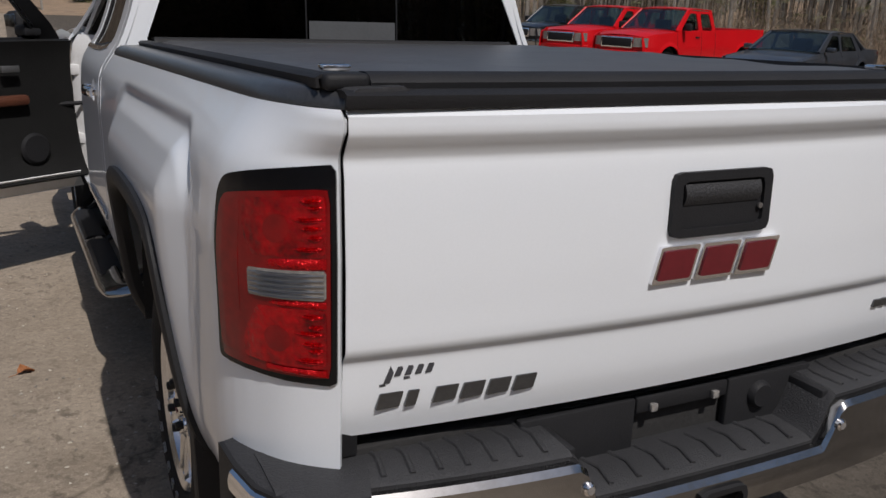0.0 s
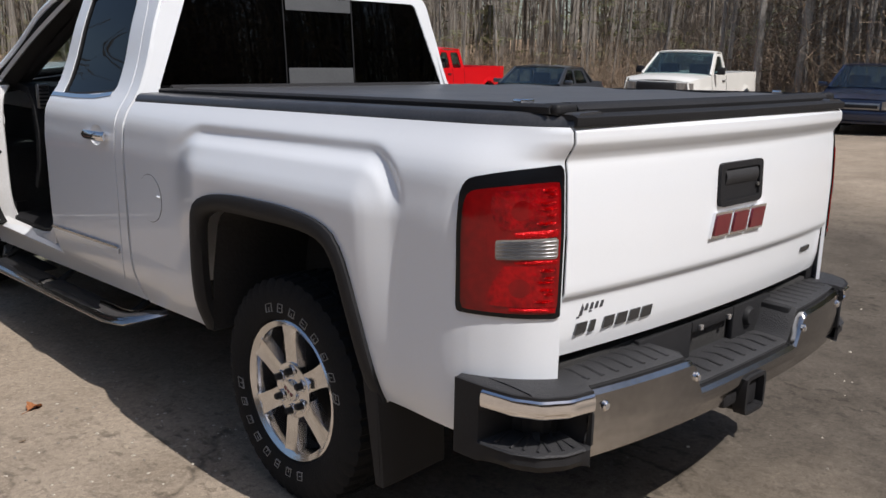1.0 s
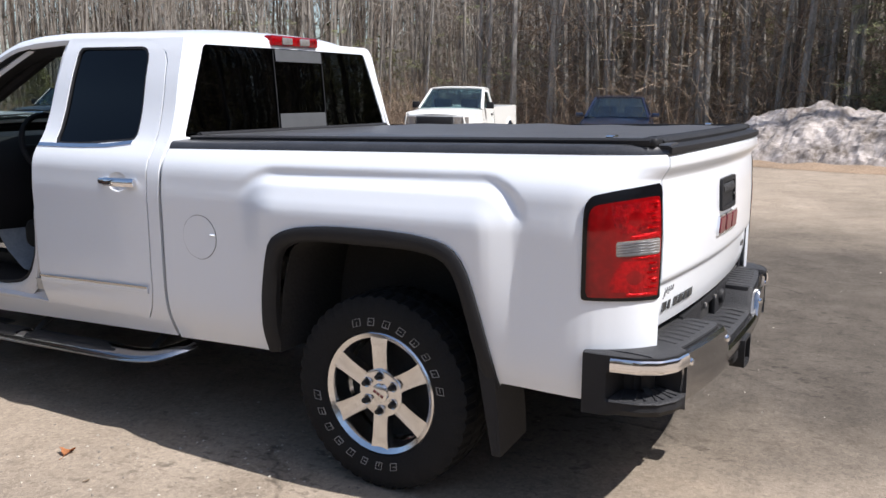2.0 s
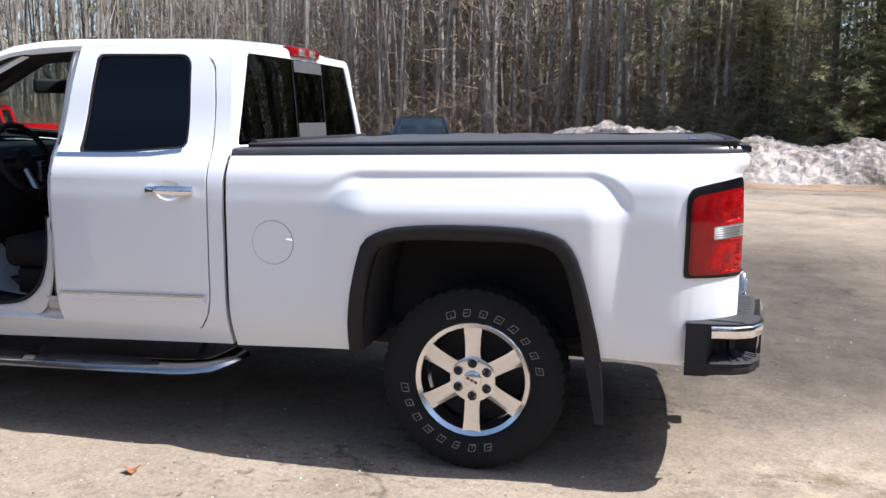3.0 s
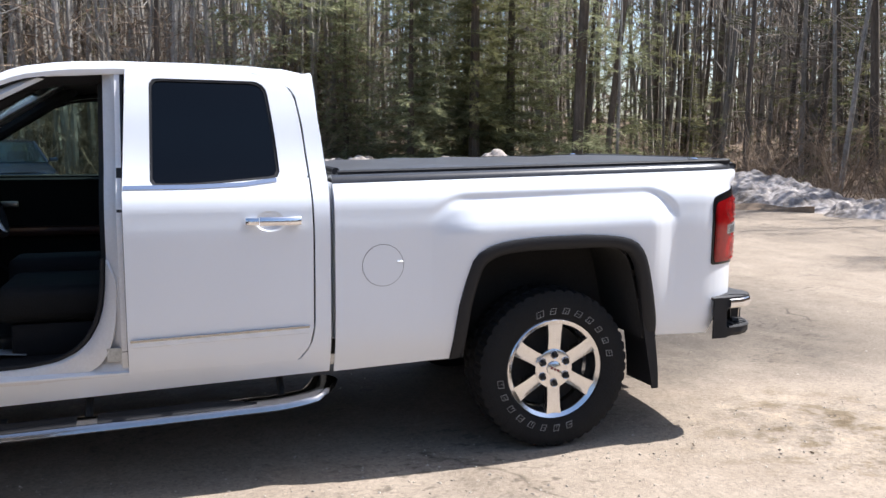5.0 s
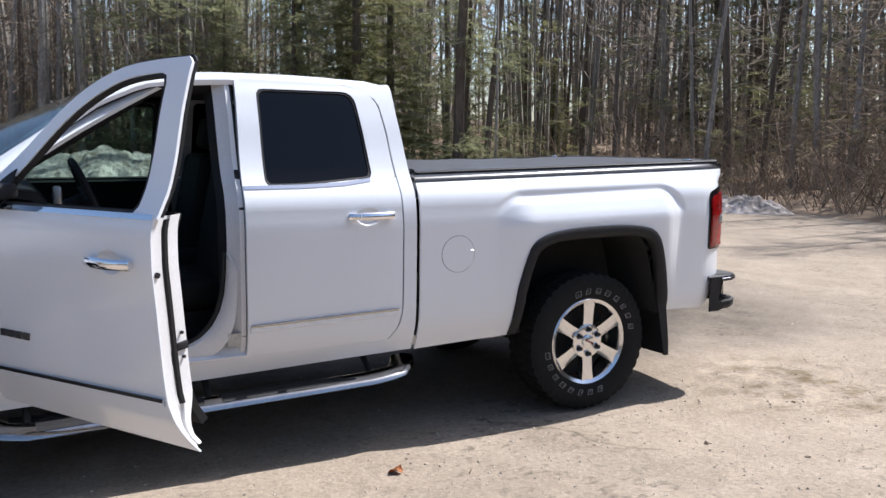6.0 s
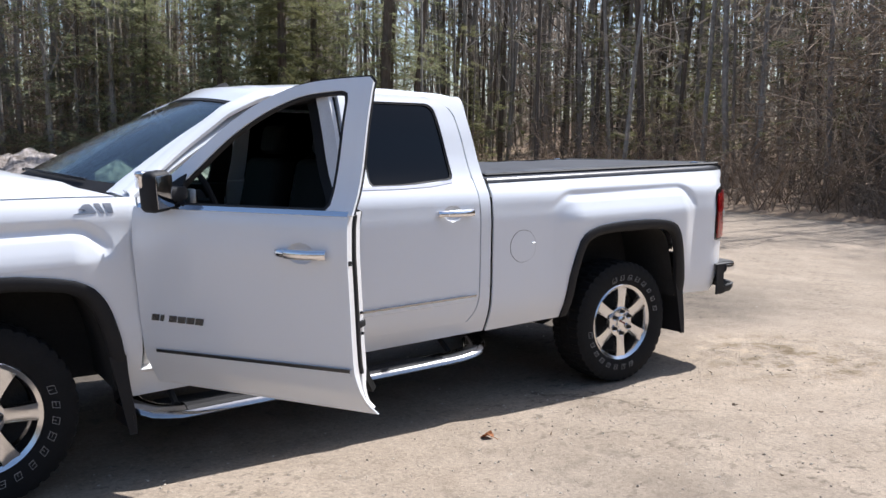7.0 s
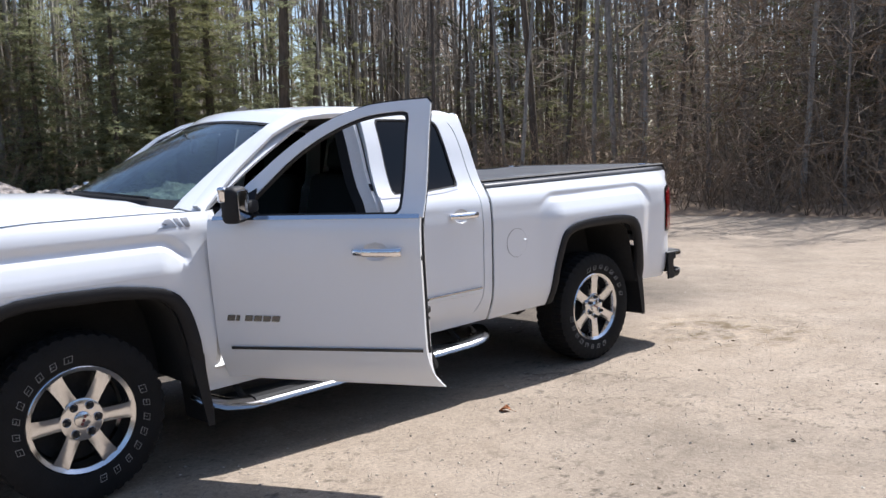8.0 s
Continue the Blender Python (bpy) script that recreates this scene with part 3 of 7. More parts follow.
lamp_patch([(0.075, 0.035), (0.972, 0.035), (0.972, 0.900), (0.075, 0.905)], [0.05, 0.03, 0.03, 0.13], 0.0085, 0.006, "red_lens", DARK_RED)
lamp_patch([(0.42, 0.085), (0.955, 0.085), (0.955, 0.365), (0.42, 0.365)], 0.03, 0.0125, 0.003, "lamp_chamber", RED_LENS)
lamp_patch([(0.42, 0.605), (0.955, 0.605), (0.955, 0.875), (0.42, 0.875)], 0.03, 0.0125, 0.003, "lamp_chamber", RED_LENS)
lamp_patch([(0.105, 0.09), (0.395, 0.09), (0.395, 0.87), (0.105, 0.87)], 0.05, 0.0115, 0.003, "side_lens", DARK_RED)
lamp_patch([(0.485, 0.410), (0.955, 0.410), (0.955, 0.545), (0.485, 0.545)], 0.015, 0.0145, 0.002, "reverse_lens", CLEAR_LENS, "clear ribbed reversing lens")
for v in (0.215, 0.735):                           # dark bulb bowls
    lamp_patch([(0.70 + 0.085 * math.cos(q), v + 0.065 * math.sin(q)) for q in np.linspace(0, 2 * math.pi, 14, endpoint=False)], 0.01, 0.0155, 0.001, "bulb_bowl", DARK_RED)
for v0, v1 in ((0.552, 0.598), (0.372, 0.402), (0.048, 0.078)):
    lamp_part(0.62, 0.955, v0, v1, 0.0130, "reflector_bar", RED_BRIGHT)
for j in range(5):
    lamp_part(0.50, 0.945, 0.424 + 0.0245 * j, 0.430 + 0.0245 * j, 0.0170, "lens_rib", SILVER)
for k, v in enumerate((0.12, 0.17, 0.20, 0.25, 0.28, 0.33, 0.64, 0.69, 0.73, 0.77, 0.82, 0.85)):
    lamp_part(0.80 + 0.035 * ((k * 5) % 3), 0.942, v, v + 0.0035, 0.0150, "reflector_rib", RED_BRIGHT)


# rear bumper
def bow(x, mid, end):
    """Plan line of the bumper: bowed rearwards in the middle."""
    return mid + (end - mid) * (abs(x) / 0.95) ** 2.6


NOTCH = 0.315


def notch(x):
    return smooth_step(NOTCH + 0.035, NOTCH - 0.02, abs(x))


xs = sorted(set(list(np.linspace(-0.93, 0.93, 63)) + [s * (NOTCH + d) for s in (-1, 1) for d in (-0.03, -0.015, 0, 0.015, 0.03, 0.045)]))


def face_top(x):
    return 0.748 - 0.098 * notch(x)


g = sheet([[(x, bow(x, -1.218, -1.11) + dy, z) for dy, z in ((0.075, face_top(x) - 0.012), (0.030, face_top(x) - 0.006), (0.010, face_top(x)), (0.0, face_top(x) - 0.012), (-0.002, (face_top(x) + 0.575) / 2),
            (0.004, 0.600), (0.016, 0.560), (0.045, 0.548 + 0.02 * abs(x)))] for x in np.linspace(-0.76, 0.76, 80)], 0.006, (0, -1, 0))
bumper = g.out("rear_bumper", DULLCHROME, truck, "chrome rear step bumper with black tread pads")
g = sheet([[(x, y + bow(x, 0, 0.10), z) for y, z in [(-1.185, face_top(x) + 0.004), (-1.17, face_top(x) + 0.010), (-1.09, face_top(x) + 0.014), (-1.035, face_top(x) + 0.012)]] for x in np.linspace(-0.90, 0.90, 90)], 0.012, (0, 0, 1))
g.out("tread_pad", GREYBLACK, bumper, "black ribbed plastic step pad")
for s in (-1, 1):
    for k in range(7):
        x = s * (0.40 + 0.052 * k)
        tube([(x, -1.165 + bow(x, 0, 0.10), face_top(x) + 0.011), (x - s * 0.012, -1.10 + bow(x, 0, 0.10), face_top(x) + 0.015), (x, -1.045 + bow(x, 0, 0.10), face_top(x) + 0.013)], 0.006, 6, 0.6).out("tread_rib", GREYBLACK, bumper)
for k in range(8):
    x = -0.245 + 0.07 * k
    tube([(x, -1.165, 0.662), (x + 0.012, -1.11, 0.666), (x, -1.06, 0.664)], 0.006, 6, 0.6).out("tread_rib", GREYBLACK, bumper)
# black panel behind the notch, with the plate recess and two bolts
for x0, x1, z0, z1 in ((-0.40, -0.115, 0.60, 0.775), (0.145, 0.40, 0.60, 0.775), (-0.112, 0.142, 0.738, 0.775), (-0.112, 0.142, 0.60, 0.650)):
    box(x0, x1, -1.062, -1.040, z0, z1, 0.005).out("notch_panel", BLACK, bumper)
box(-0.13, 0.16, -1.006, -0.998, 0.63, 0.76, 0.002).out("plate_recess", LINER, bumper, "dark empty plate pocket")
for x in (-0.072, 0.100):
    box(x - 0.009, x + 0.009, -1.074, -1.062, 0.742, 0.760, 0.003).out("plate_bolt", CLEAR_LENS, bumper)
revolve([(-0.012, 0.001), (-0.012, 0.026), (0.0, 0.034), (0.01, 0.034)], 20).moved(pose(0.24, -1.066, 0.725, 0, 0, 90)).out("socket_cover", BLACK, bumper)
for x in (-0.345, 0.345):
    g = box(x - 0.012, x + 0.012, -1.16, -1.045, 0.640, 0.756, 0.006)
    g.out("notch_cheek", BLACK, bumper)
# parking sensors
for x, z in ((-0.706, 0.702), (-0.337, 0.698), (0.337, 0.698), (0.706, 0.702)):
    s = revolve([(-0.006, 0.001), (-0.008, 0.009), (-0.004, 0.0135), (0.004, 0.0145)], 18).moved(pose(x, bow(x, -1.220, -1.112), z, 0, 0, 90)).out("parking_sensor", CHROME, bumper)
    revolve([(-0.0085, 0.001), (-0.0085, 0.008), (0.0, 0.008)], 14).moved(pose(x, bow(x, -1.220, -1.112), z, 0, 0, 90)).out("sensor_eye", CLEAR_LENS, s)


# bumper corners with their foot step
def corner(u, v):
    """u: from the rear face round to the side; v: upwards."""
    x = float(np.interp(u, [0, 0.2, 0.4, 0.6, 0.8, 1.0], [-0.755, -0.830, -0.892, -0.928, -0.943, -0.948]))
    y = float(np.interp(u, [0, 0.2, 0.4, 0.6, 0.8, 1.0], [-1.168, -1.155, -1.118, -1.055, -0.965, -0.872]))
    low = 0.545
    return x, y, low + (0.752 - low) * v


def corner_normal(u):
    a, b = np.array(corner(max(u - 0.02, 0), 0)[:2]), np.array(corner(min(u + 0.02, 1), 0)[:2])
    d = (b - a) / np.linalg.norm(b - a)
    return np.array((-d[1], d[0])) * (1 if -d[1] < 0 else -1)


def corner_at(u, z, lift):
    n = corner_normal(u)
    x, y, _ = corner(u, 0)
    return (x + n[0] * lift, y + n[1] * lift, z)


g = sheet([[corner_at(u, z, l) for z, l in ((0.698, -0.012), (0.699, 0.002), (0.706, 0.008), (0.725, 0.010), (0.741, 0.006), (0.750, -0.006))] for u in np.linspace(0.0, 0.80, 26)], 0.006, (-1, -1, 0))
on_both(g, "corner_bar", CHROME, bumper, "bright chrome upper bumper corner")
rows = []
for u in np.linspace(0, 1.0, 30):
    hollow = 0.10 * smooth_step(0.01, 0.06, u) * smooth_step(0.84, 0.70, u)
    rows.append([corner_at(u, z, -hollow * h) for z, h in ((0.7535, 0.0), (0.745, 0.0), (0.70, 0.0), (0.694, 0.35), (0.685, 1), (0.64, 1), (0.606, 1.0), (0.603, 0.4), (0.597, 0.02), (0.572, 0.0), (0.553, 0.12), (0.548, 0.6))])
on_both(sheet(rows, 0.01, (-1, -1, 0)), "corner_cap", BLACK, bumper, "black plastic bumper corner with a recessed foot step")
g = sheet([[corner_at(u, 0.605 + 0.012 * k - (0.006 if k < 0.02 else 0), 0.004 - k * 0.10) for k in (0.0, 0.03, 0.3, 0.6, 0.95)] for u in np.linspace(0.05, 0.80, 20)], 0.012, (0, 0, 1))
on_both(g, "corner_step", GREYBLACK, bumper, "grey ribbed corner foot step")
for k in range(7):
    u = 0.12 + 0.10 * k
    on_both(tube([corner_at(u, 0.609, -0.01), corner_at(u, 0.613, -0.075)], 0.004, 5), "step_rib", GREYBLACK, bumper)
rows = []
for u in np.linspace(0, 1, 22):
    o = np.array(corner_at(u, 0, -0.002))
    inner = np.array((-0.70, -1.00, 0)) if u < 0.5 else np.array((-0.70, -1.00 + 0.14 * (u - 0.5) * 2, 0))
    rows.append([tuple((o * (1 - w) + inner * w)[:2]) + (0.752 + 0.010 * math.sin(math.pi * min(w * 3, 1) / 2),) for w in (0, 0.06, 0.14, 0.4, 0.7, 1.0)])
on_both(sheet(rows, 0.012, (0, 0, 1)), "corner_top", GREYBLACK, bumper)
box(-0.76, 0.76, -1.035, -0.96, 0.60, 0.775, 0.004).out("gate_filler", LINER, bumper)
bumper.location = (0, 0.030, -0.045)
# tow hitch
hitch = box(-0.045, 0.045, -1.18, -0.75, 0.475, 0.565, 0.008).out("tow_hitch", BLACK, truck, "black tow hitch receiver with a trailer plug")
ring(resample(rounded([(-0.05, 0.47), (0.05, 0.47), (0.05, 0.57), (-0.05, 0.57)], 0.012), 24), resample(rounded([(-0.062, 0.458), (0.062, 0.458), (0.062, 0.582), (-0.062, 0.582)], 0.02), 24), 1, lambda x, z: (x, -1.20, z), 0.04, (0, -1, 0)).out("receiver_collar", BLACK, hitch)
box(-0.155, -0.075, -1.18, -1.09, 0.50, 0.575, 0.012).out("trailer_socket", BLACK, hitch)
tube([(-0.07, -1.12, 0.48), (0.0, -1.145, 0.452), (0.07, -1.12, 0.48)], 0.008, 8).out("chain_loop", FRAME, hitch)

# soft tonneau cover
def cover(x, y):
    edge = 1 - smooth_step(0.70, 0.765, abs(x))
    return bed_top(y) + 0.036 + 0.018 * edge + 0.006 * math.sin(3.1 * y + 0.4) * edge + 0.004 * math.sin(17 * y + 2 * x) * edge * abs(x)


tonneau = sheet([[(x, y, cover(x, y)) for x in np.linspace(-0.775, 0.775, 40)] for y in np.linspace(1.03, -0.992, 50)], 0.012, (0, 0, 1)).out("tonneau_cover", VINYL, truck, "black vinyl roll-up tonneau cover with slight creases")
g = sheet([[(-0.790 + dx, y, bed_top(y) + dz) for dx, dz in ((-0.010, 0.030), (-0.012, 0.046), (-0.004, 0.052), (0.022, 0.053), (0.026, 0.040))] for y in np.linspace(1.03, -0.990, 24)], 0.006, (0, 0, 1))
g.out("side_rail", BLACK, tonneau)
g.far_side().out("side_rail", BLACK, tonneau)
sheet([[(x, -0.990 - 0.022 * (1 - (x / 0.75) ** 2) + dy, bed_top(-1.0) + dz) for dy, dz in ((0.050, 0.046), (0.034, 0.054), (0.010, 0.056), (-0.012, 0.051), (-0.022, 0.040), (-0.020, 0.026))] for x in np.linspace(-0.715, 0.715, 30)], 0.008, (0, -0.6, 1)).out("end_rail", BLACK, tonneau, "black rear bar of the tonneau")
for s in (-1, 1):
    box(s * 0.752 - 0.040, s * 0.752 + 0.040, -1.010, -0.955, bed_top(-1.0) + 0.026, bed_top(-1.0) + 0.054, 0.010, 3).out("rail_end_cap", BLACK, tonneau)
tube([(x, 1.03, bed_top(1.03) + 0.045) for x in np.linspace(-0.745, 0.745, 8)], 0.02, 8).out("front_rail", BLACK, tonneau)
for s in (-1, 1):
    box(s * 0.715 - 0.028, s * 0.715 + 0.028, -0.85, -0.82, cover(0.715, -0.83) + 0.002, cover(0.715, -0.83) + 0.014, 0.005).out("latch", CHROME, tonneau)


# ---- cab ----
def cab_side(y, z):
    """Driver side of the cab, doors and front fender."""
    w = half_width(z) + flare(y, z, 3.66, 1.200 - 0.02 * (y - 3.3), 0.57, 0.19, False) - 0.055 * smooth_step(4.05, 4.62, y) * smooth_step(0.5, 1.0, z) - 0.035 * smooth_step(2.2, 3.0, y) * smooth_step(1.31, 1.6, z)
    return (-w, y, z)


CAB_REAR, DOOR_R0, DOOR_R1, DOOR_F1 = 1.092, 1.168, 1.932, 3.025
belt = lambda y: float(np.interp(y, [1.0, 1.30, 1.45, 1.65, 3.0], [1.335, 1.322, 1.303, 1.295, 1.288]))
rocker_low = lambda y: float(np.interp(y, [1.09, 3.06], [0.465, 0.385]))
rocker_top = lambda y: float(np.interp(y, [1.09, 3.06], [0.535, 0.515]))
cab = empty("cab", Matrix(), "", "")
cab.parent = truck
# rockers
g = sheet([[cab_side(y, rocker_low(y) + (rocker_top(y) - rocker_low(y)) * v) for v in np.linspace(0, 1, 6)] for y in np.linspace(CAB_REAR, 3.06, 24)], 0.05, (-1, 0, 0))
on_both(g, "rocker_panel", PAINT, truck)
# strip behind the rear door, up into the rear roof pillar
def rear_edge(z):
    return float(np.interp(z, [0.46, 1.33, 1.50, 1.70, 1.76, 1.80], [CAB_REAR, CAB_REAR, 1.106, 1.130, 1.142, 1.152]))


def door_rear(z):
    return float(np.interp(z, [0.50, 0.53, 0.60, 0.68, 1.10, 1.32, 1.55, 1.68, 1.72, 1.75, 1.78], [1.30, 1.235, 1.185, 1.168, 1.166, 1.172, 1.192, 1.215, 1.24, 1.30, 1.40]))


zs = list(np.linspace(0.50, 0.70, 6)) + list(np.linspace(0.75, 1.31, 12)) + list(np.linspace(1.34, 1.78, 14))
g = sheet([[cab_side(rear_edge(z) + (door_rear(z) - 0.008 - rear_edge(z)) * v, z) for v in np.linspace(0, 1, 6)] for z in zs], 0.02, (-1, 0, 0))
on_both(g, "rear_corner", PAINT, truck)


def side_door(y0f, y1):
    """Lower skin of a door from its belt to its lower edge."""
    rows = []
    for z in list(np.linspace(0.515, 1.085, 22)) + list(np.linspace(1.095, 1.205, 23)) + [1.225, 1.25, 1.275, 1.30]:
        lo = y0f(z)
        row = []
        for y in list(np.linspace(lo, 1.275, 5)) + list(np.linspace(1.28, 1.41, 27)) + list(np.linspace(1.42, y1, 14)):
            x, y, z1 = cab_side(y, z if z < 1.30 else belt(y))
            row.append((x + 0.024 * max(0.0, 1 - ((y - CUP[0]) / 0.060) ** 2 - ((z1 - CUP[1]) / 0.040) ** 2) ** 0.6, y, z1))
        rows.append(row)
    return sheet(rows, 0.05, (-1, 0, 0))


CUP = (1.346, 1.148)          # hollow behind the rear door's handle
g = side_door(door_rear, DOOR_R1)
rear_doors = on_both(g, "rear_door", PAINT, truck, "white rear door with a tinted window")
win = resample(rounded([(1.825, 1.298), (1.650, 1.298), (1.292, 1.328), (1.304, 1.50), (1.335, 1.742), (1.818, 1.746)], [0.02, 0.08, 0.03, 0.2, 0.06, 0.03], 5), 72)
hull = resample(rounded([(DOOR_R1, 1.290), (1.650, 1.290), (1.172, 1.318), (1.192, 1.55), (1.215, 1.68), (1.241, 1.722), (1.300, 1.755), (1.400, 1.780), (1.912, 1.790)], [0.004, 0.04, 0.004, 0.1, 0.03, 0.03, 0.03, 0.03, 0.01], 5), 72)


def align(inner, outer):
    """Turn the outer outline's start so that points pair up best."""
    a, b = np.array(inner), np.array(outer)
    best = min(range(len(b)), key=lambda k: np.linalg.norm(np.roll(b, -k, 0) - a))
    return [tuple(p) for p in np.roll(b, -best, 0)]


hull = align(win, hull)
for ob, flip in zip(rear_doors, (False, True)):
    fix = (lambda q: q.far_side()) if flip else (lambda q: q)
    fix(ring(win, hull, 5, cab_side, 0.035, (-1, 0, 0))).out("window_frame", PAINT, ob)
    inner = [tuple(np.mean(np.array(win), axis=0) + (np.array(p) - np.mean(np.array(win), axis=0)) * 0.955) for p in win]
    fix(ring(inner, win, 1, lambda y, z: tuple(np.array(cab_side(y, z)) + (0.004, 0, 0)), 0.012, (-1, 0, 0))).out("window_seal", BLACK, ob)
    fix(plate(win, lambda y, z: tuple(np.array(cab_side(y, z)) + (0.012, 0, 0)), 0.005, (-1, 0, 0))).out("window_pane", TINT, ob, "dark tinted glass")
    fix(sheet([[tuple(np.array(cab_side(y, belt(y) + dz)) + (-0.004, 0, 0)) for dz in (-0.008, -0.003, 0.003, 0.008)] for y in np.linspace(DOOR_R1 - 0.005, 1.31, 14)], 0.006, (-1, 0, 0))).out("belt_moulding", CHROME, ob, "chrome belt moulding")
    fix(sheet([[tuple(np.array(cab_side(y, 0.648 + 0.03 * (1.95 - y) + dz)) + (-lift, 0, 0)) for dz, lift in ((-0.014, 0.0), (-0.011, 0.009), (0.011, 0.009), (0.014, 0.0))] for y in np.linspace(DOOR_R1 - 0.012, 1.188, 12)], 0.004, (-1, 0, 0))).out("side_moulding", PAINT, ob)
    fix(sheet([[tuple(np.array(cab_side(y, 0.664 + 0.03 * (1.95 - y) + dz)) + (-0.0115, 0, 0)) for dz in (-0.005, 0.005)] for y in np.linspace(DOOR_R1 - 0.012, 1.188, 12)], 0.003, (-1, 0, 0))).out("moulding_strip", DULLCHROME, ob)


# black backing sheets that put the shade of the door gaps into colour
for y0, y1, z0, z1 in ((1.15, 1.20, 0.56, 1.72), (1.925, 1.955, 0.52, 1.78)):
    g = sheet([[(-(half_width(z) - 0.024), y, z) for z in np.linspace(z0, z1, 14)] for y in (y0, y1)], 0.004, (-1, 0, 0))
    on_both(g, "gap_backing", BLACK, truck)


def door_handle(y0, y1, z, surf, parent, fix, place=None):
    """Chrome pull handle on two feet, bowed out over the hollow in the door."""
    span = y1 - y0

    def bar(ya, yb, tall, n):
        rows = []
        for y in np.linspace(ya, yb, n):
            t = (y - y0) / span
            out = 0.012 + 0.024 * max(0.0, math.sin(math.pi * min(max(t, 0.0), 1.0))) ** 0.6
            rows.append([tuple(np.array(surf(y, z + tall * math.sin(q))) + (-out - 0.010 * math.cos(q), 0, 0)) for q in np.linspace(-1.5, 1.5, 9)])
        g = sheet(rows, 0.010, (-1, 0, 0))
        return fix(g.moved(place) if place else g)

    h = bar(y0 + 0.004, y1 - 0.056, 0.019, 12).out("door_handle", CHROME, parent, "chrome pull handle")
    bar(y1 - 0.053, y1, 0.016, 6).out("handle_foot", CHROME, h)
    for ya, yb in ((y0 + 0.008, y0 + 0.040), (y1 - 0.045, y1 - 0.006)):
        g = box(surf(ya, z)[0] - 0.020, surf(ya, z)[0] + 0.010, ya, yb, z - 0.013, z + 0.013, 0.005)
        fix(g.moved(place) if place else g).out("handle_mount", CHROME, h)


for ob, flip in zip(rear_doors, (False, True)):
    door_handle(1.215, 1.450, 1.150, cab_side, ob, (lambda q: q.far_side()) if flip else (lambda q: q))

# roof
CABX = 0.018          # middle of the cab


def roof_z(x, y):
    side = abs(x - CABX) / 0.705
    top = float(np.interp(y, [1.14, 1.20, 1.35, 1.60, 1.95, 2.25, 2.32], [1.800, 1.826, 1.846, 1.853, 1.851, 1.832, 1.822]))
    return top - 0.060 * side ** 3.2 - 0.012 * side ** 2


g = sheet([[(x, y + 0.03 * (1 - ((x - CABX) / 0.705) ** 2) * (-1 if y < 1.3 else 0.0) * smooth_step(1.4, 1.14, y), roof_z(x, y)) for x in CABX + 0.705 * np.sin(np.linspace(-math.pi / 2, math.pi / 2, 32))] for y in list(np.linspace(1.14, 1.3, 8)) + list(np.linspace(1.36, 2.225, 17))], 0.02, (0, 0, 1))
roof = g.out("roof", PAINT, truck)
# side rails from the roof edge to the door tops
rail_pts = [(1.14, 1.755), (1.25, 1.778), (1.6, 1.792), (1.95, 1.794), (2.15, 1.785), (2.32, 1.760), (2.50, 1.680), (2.75, 1.500), (3.02, 1.290)]
RAIL = resample(rail_pts, 36, False)


def rail_x(y, z):
    return half_width(z) - 0.035 * smooth_step(2.2, 3.0, y) * smooth_step(1.31, 1.6, z)


g = sheet([[(-(rail_x(y, z) + dx), y + dy, z + dz) for dx, dy, dz in ((0.0, 0, -0.030), (0.004, 0, -0.012), (-0.006, 0.0, 0.008), (-0.03, 0.004, 0.022), (-0.07, 0.012, 0.024))] for y, z in RAIL], 0.02, (-1, 0, 0.5))
on_both(g, "roof_rail", PAINT, truck)
# antenna fin and third brake light
fin = Geo()
for s in (1, -1):
    fin.joined(sheet([[(CABX + s * 0.026 * (1 - k ** 1.5), 2.225 + 0.145 * u + 0.02 * k * (1 - u), float(np.interp(2.225 + 0.145 * u, [2.2, 2.28, 2.34, 2.38], [1.834, 1.826, 1.816, 1.800])) - 0.006 + 0.036 * k * max(0.0, 1 - u) ** 0.75) for k in (0, 0.35, 0.7, 1.0)] for u in np.linspace(0, 1, 10)], 0.006, (s, 0, 0)))
fin.out("antenna_fin", BLACK, roof, "small black shark-fin antenna")
brake = box(-0.178, 0.192, 1.086, 1.15, 1.764, 1.817, 0.014).out("high_brake_lamp", RED_LENS, truck, "red high-mounted brake lamp with clear cargo lamps")
for x in (-0.062, 0.076):
    box(x - 0.040, x + 0.040, 1.081, 1.10, 1.772, 1.808, 0.006).out("cargo_lens", CLEAR_LENS, brake)


# back of the cab with its window
def back(x, z):
    return (x, float(np.interp(z, [0.5, 1.33, 1.50, 1.70, 1.80], [1.100, 1.100, 1.112, 1.128, 1.140])) - 0.035 * (1 - ((x - CABX) / 0.84) ** 2), z)


pane = resample(rounded([(-0.768, 1.342), (0.842, 1.342), (0.650, 1.752), (-0.610, 1.752)], 0.02, 5), 240)
wall = align(pane, resample(rounded([(-0.857, 1.300), (0.893, 1.300), (0.728, 1.790), (-0.692, 1.790)], [0.01, 0.01, 0.06, 0.06], 5), 240))
back_wall = ring(pane, wall, 4, back, 0.03, (0, -1, 0)).out("back_panel", PAINT, truck)
box(-0.870, 0.905, 1.095, 1.115, 0.50, 1.33, 0.004).out("back_panel_lower", PAINT, truck)
rear_window = plate(pane, lambda x, z: tuple(np.array(back(x, z)) + (0, 0.006, 0)), 0.005, (0, -1, 0)).out("rear_window", TINT_DARK, truck, "dark tinted sliding rear window")
for x in (-0.158, 0.230):
    tube([tuple(np.array(back(x, z)) + (0, 0.002, 0)) for z in (1.358, 1.5, 1.745)], 0.0035, 6).out("slider_frame", BLACK, rear_window)
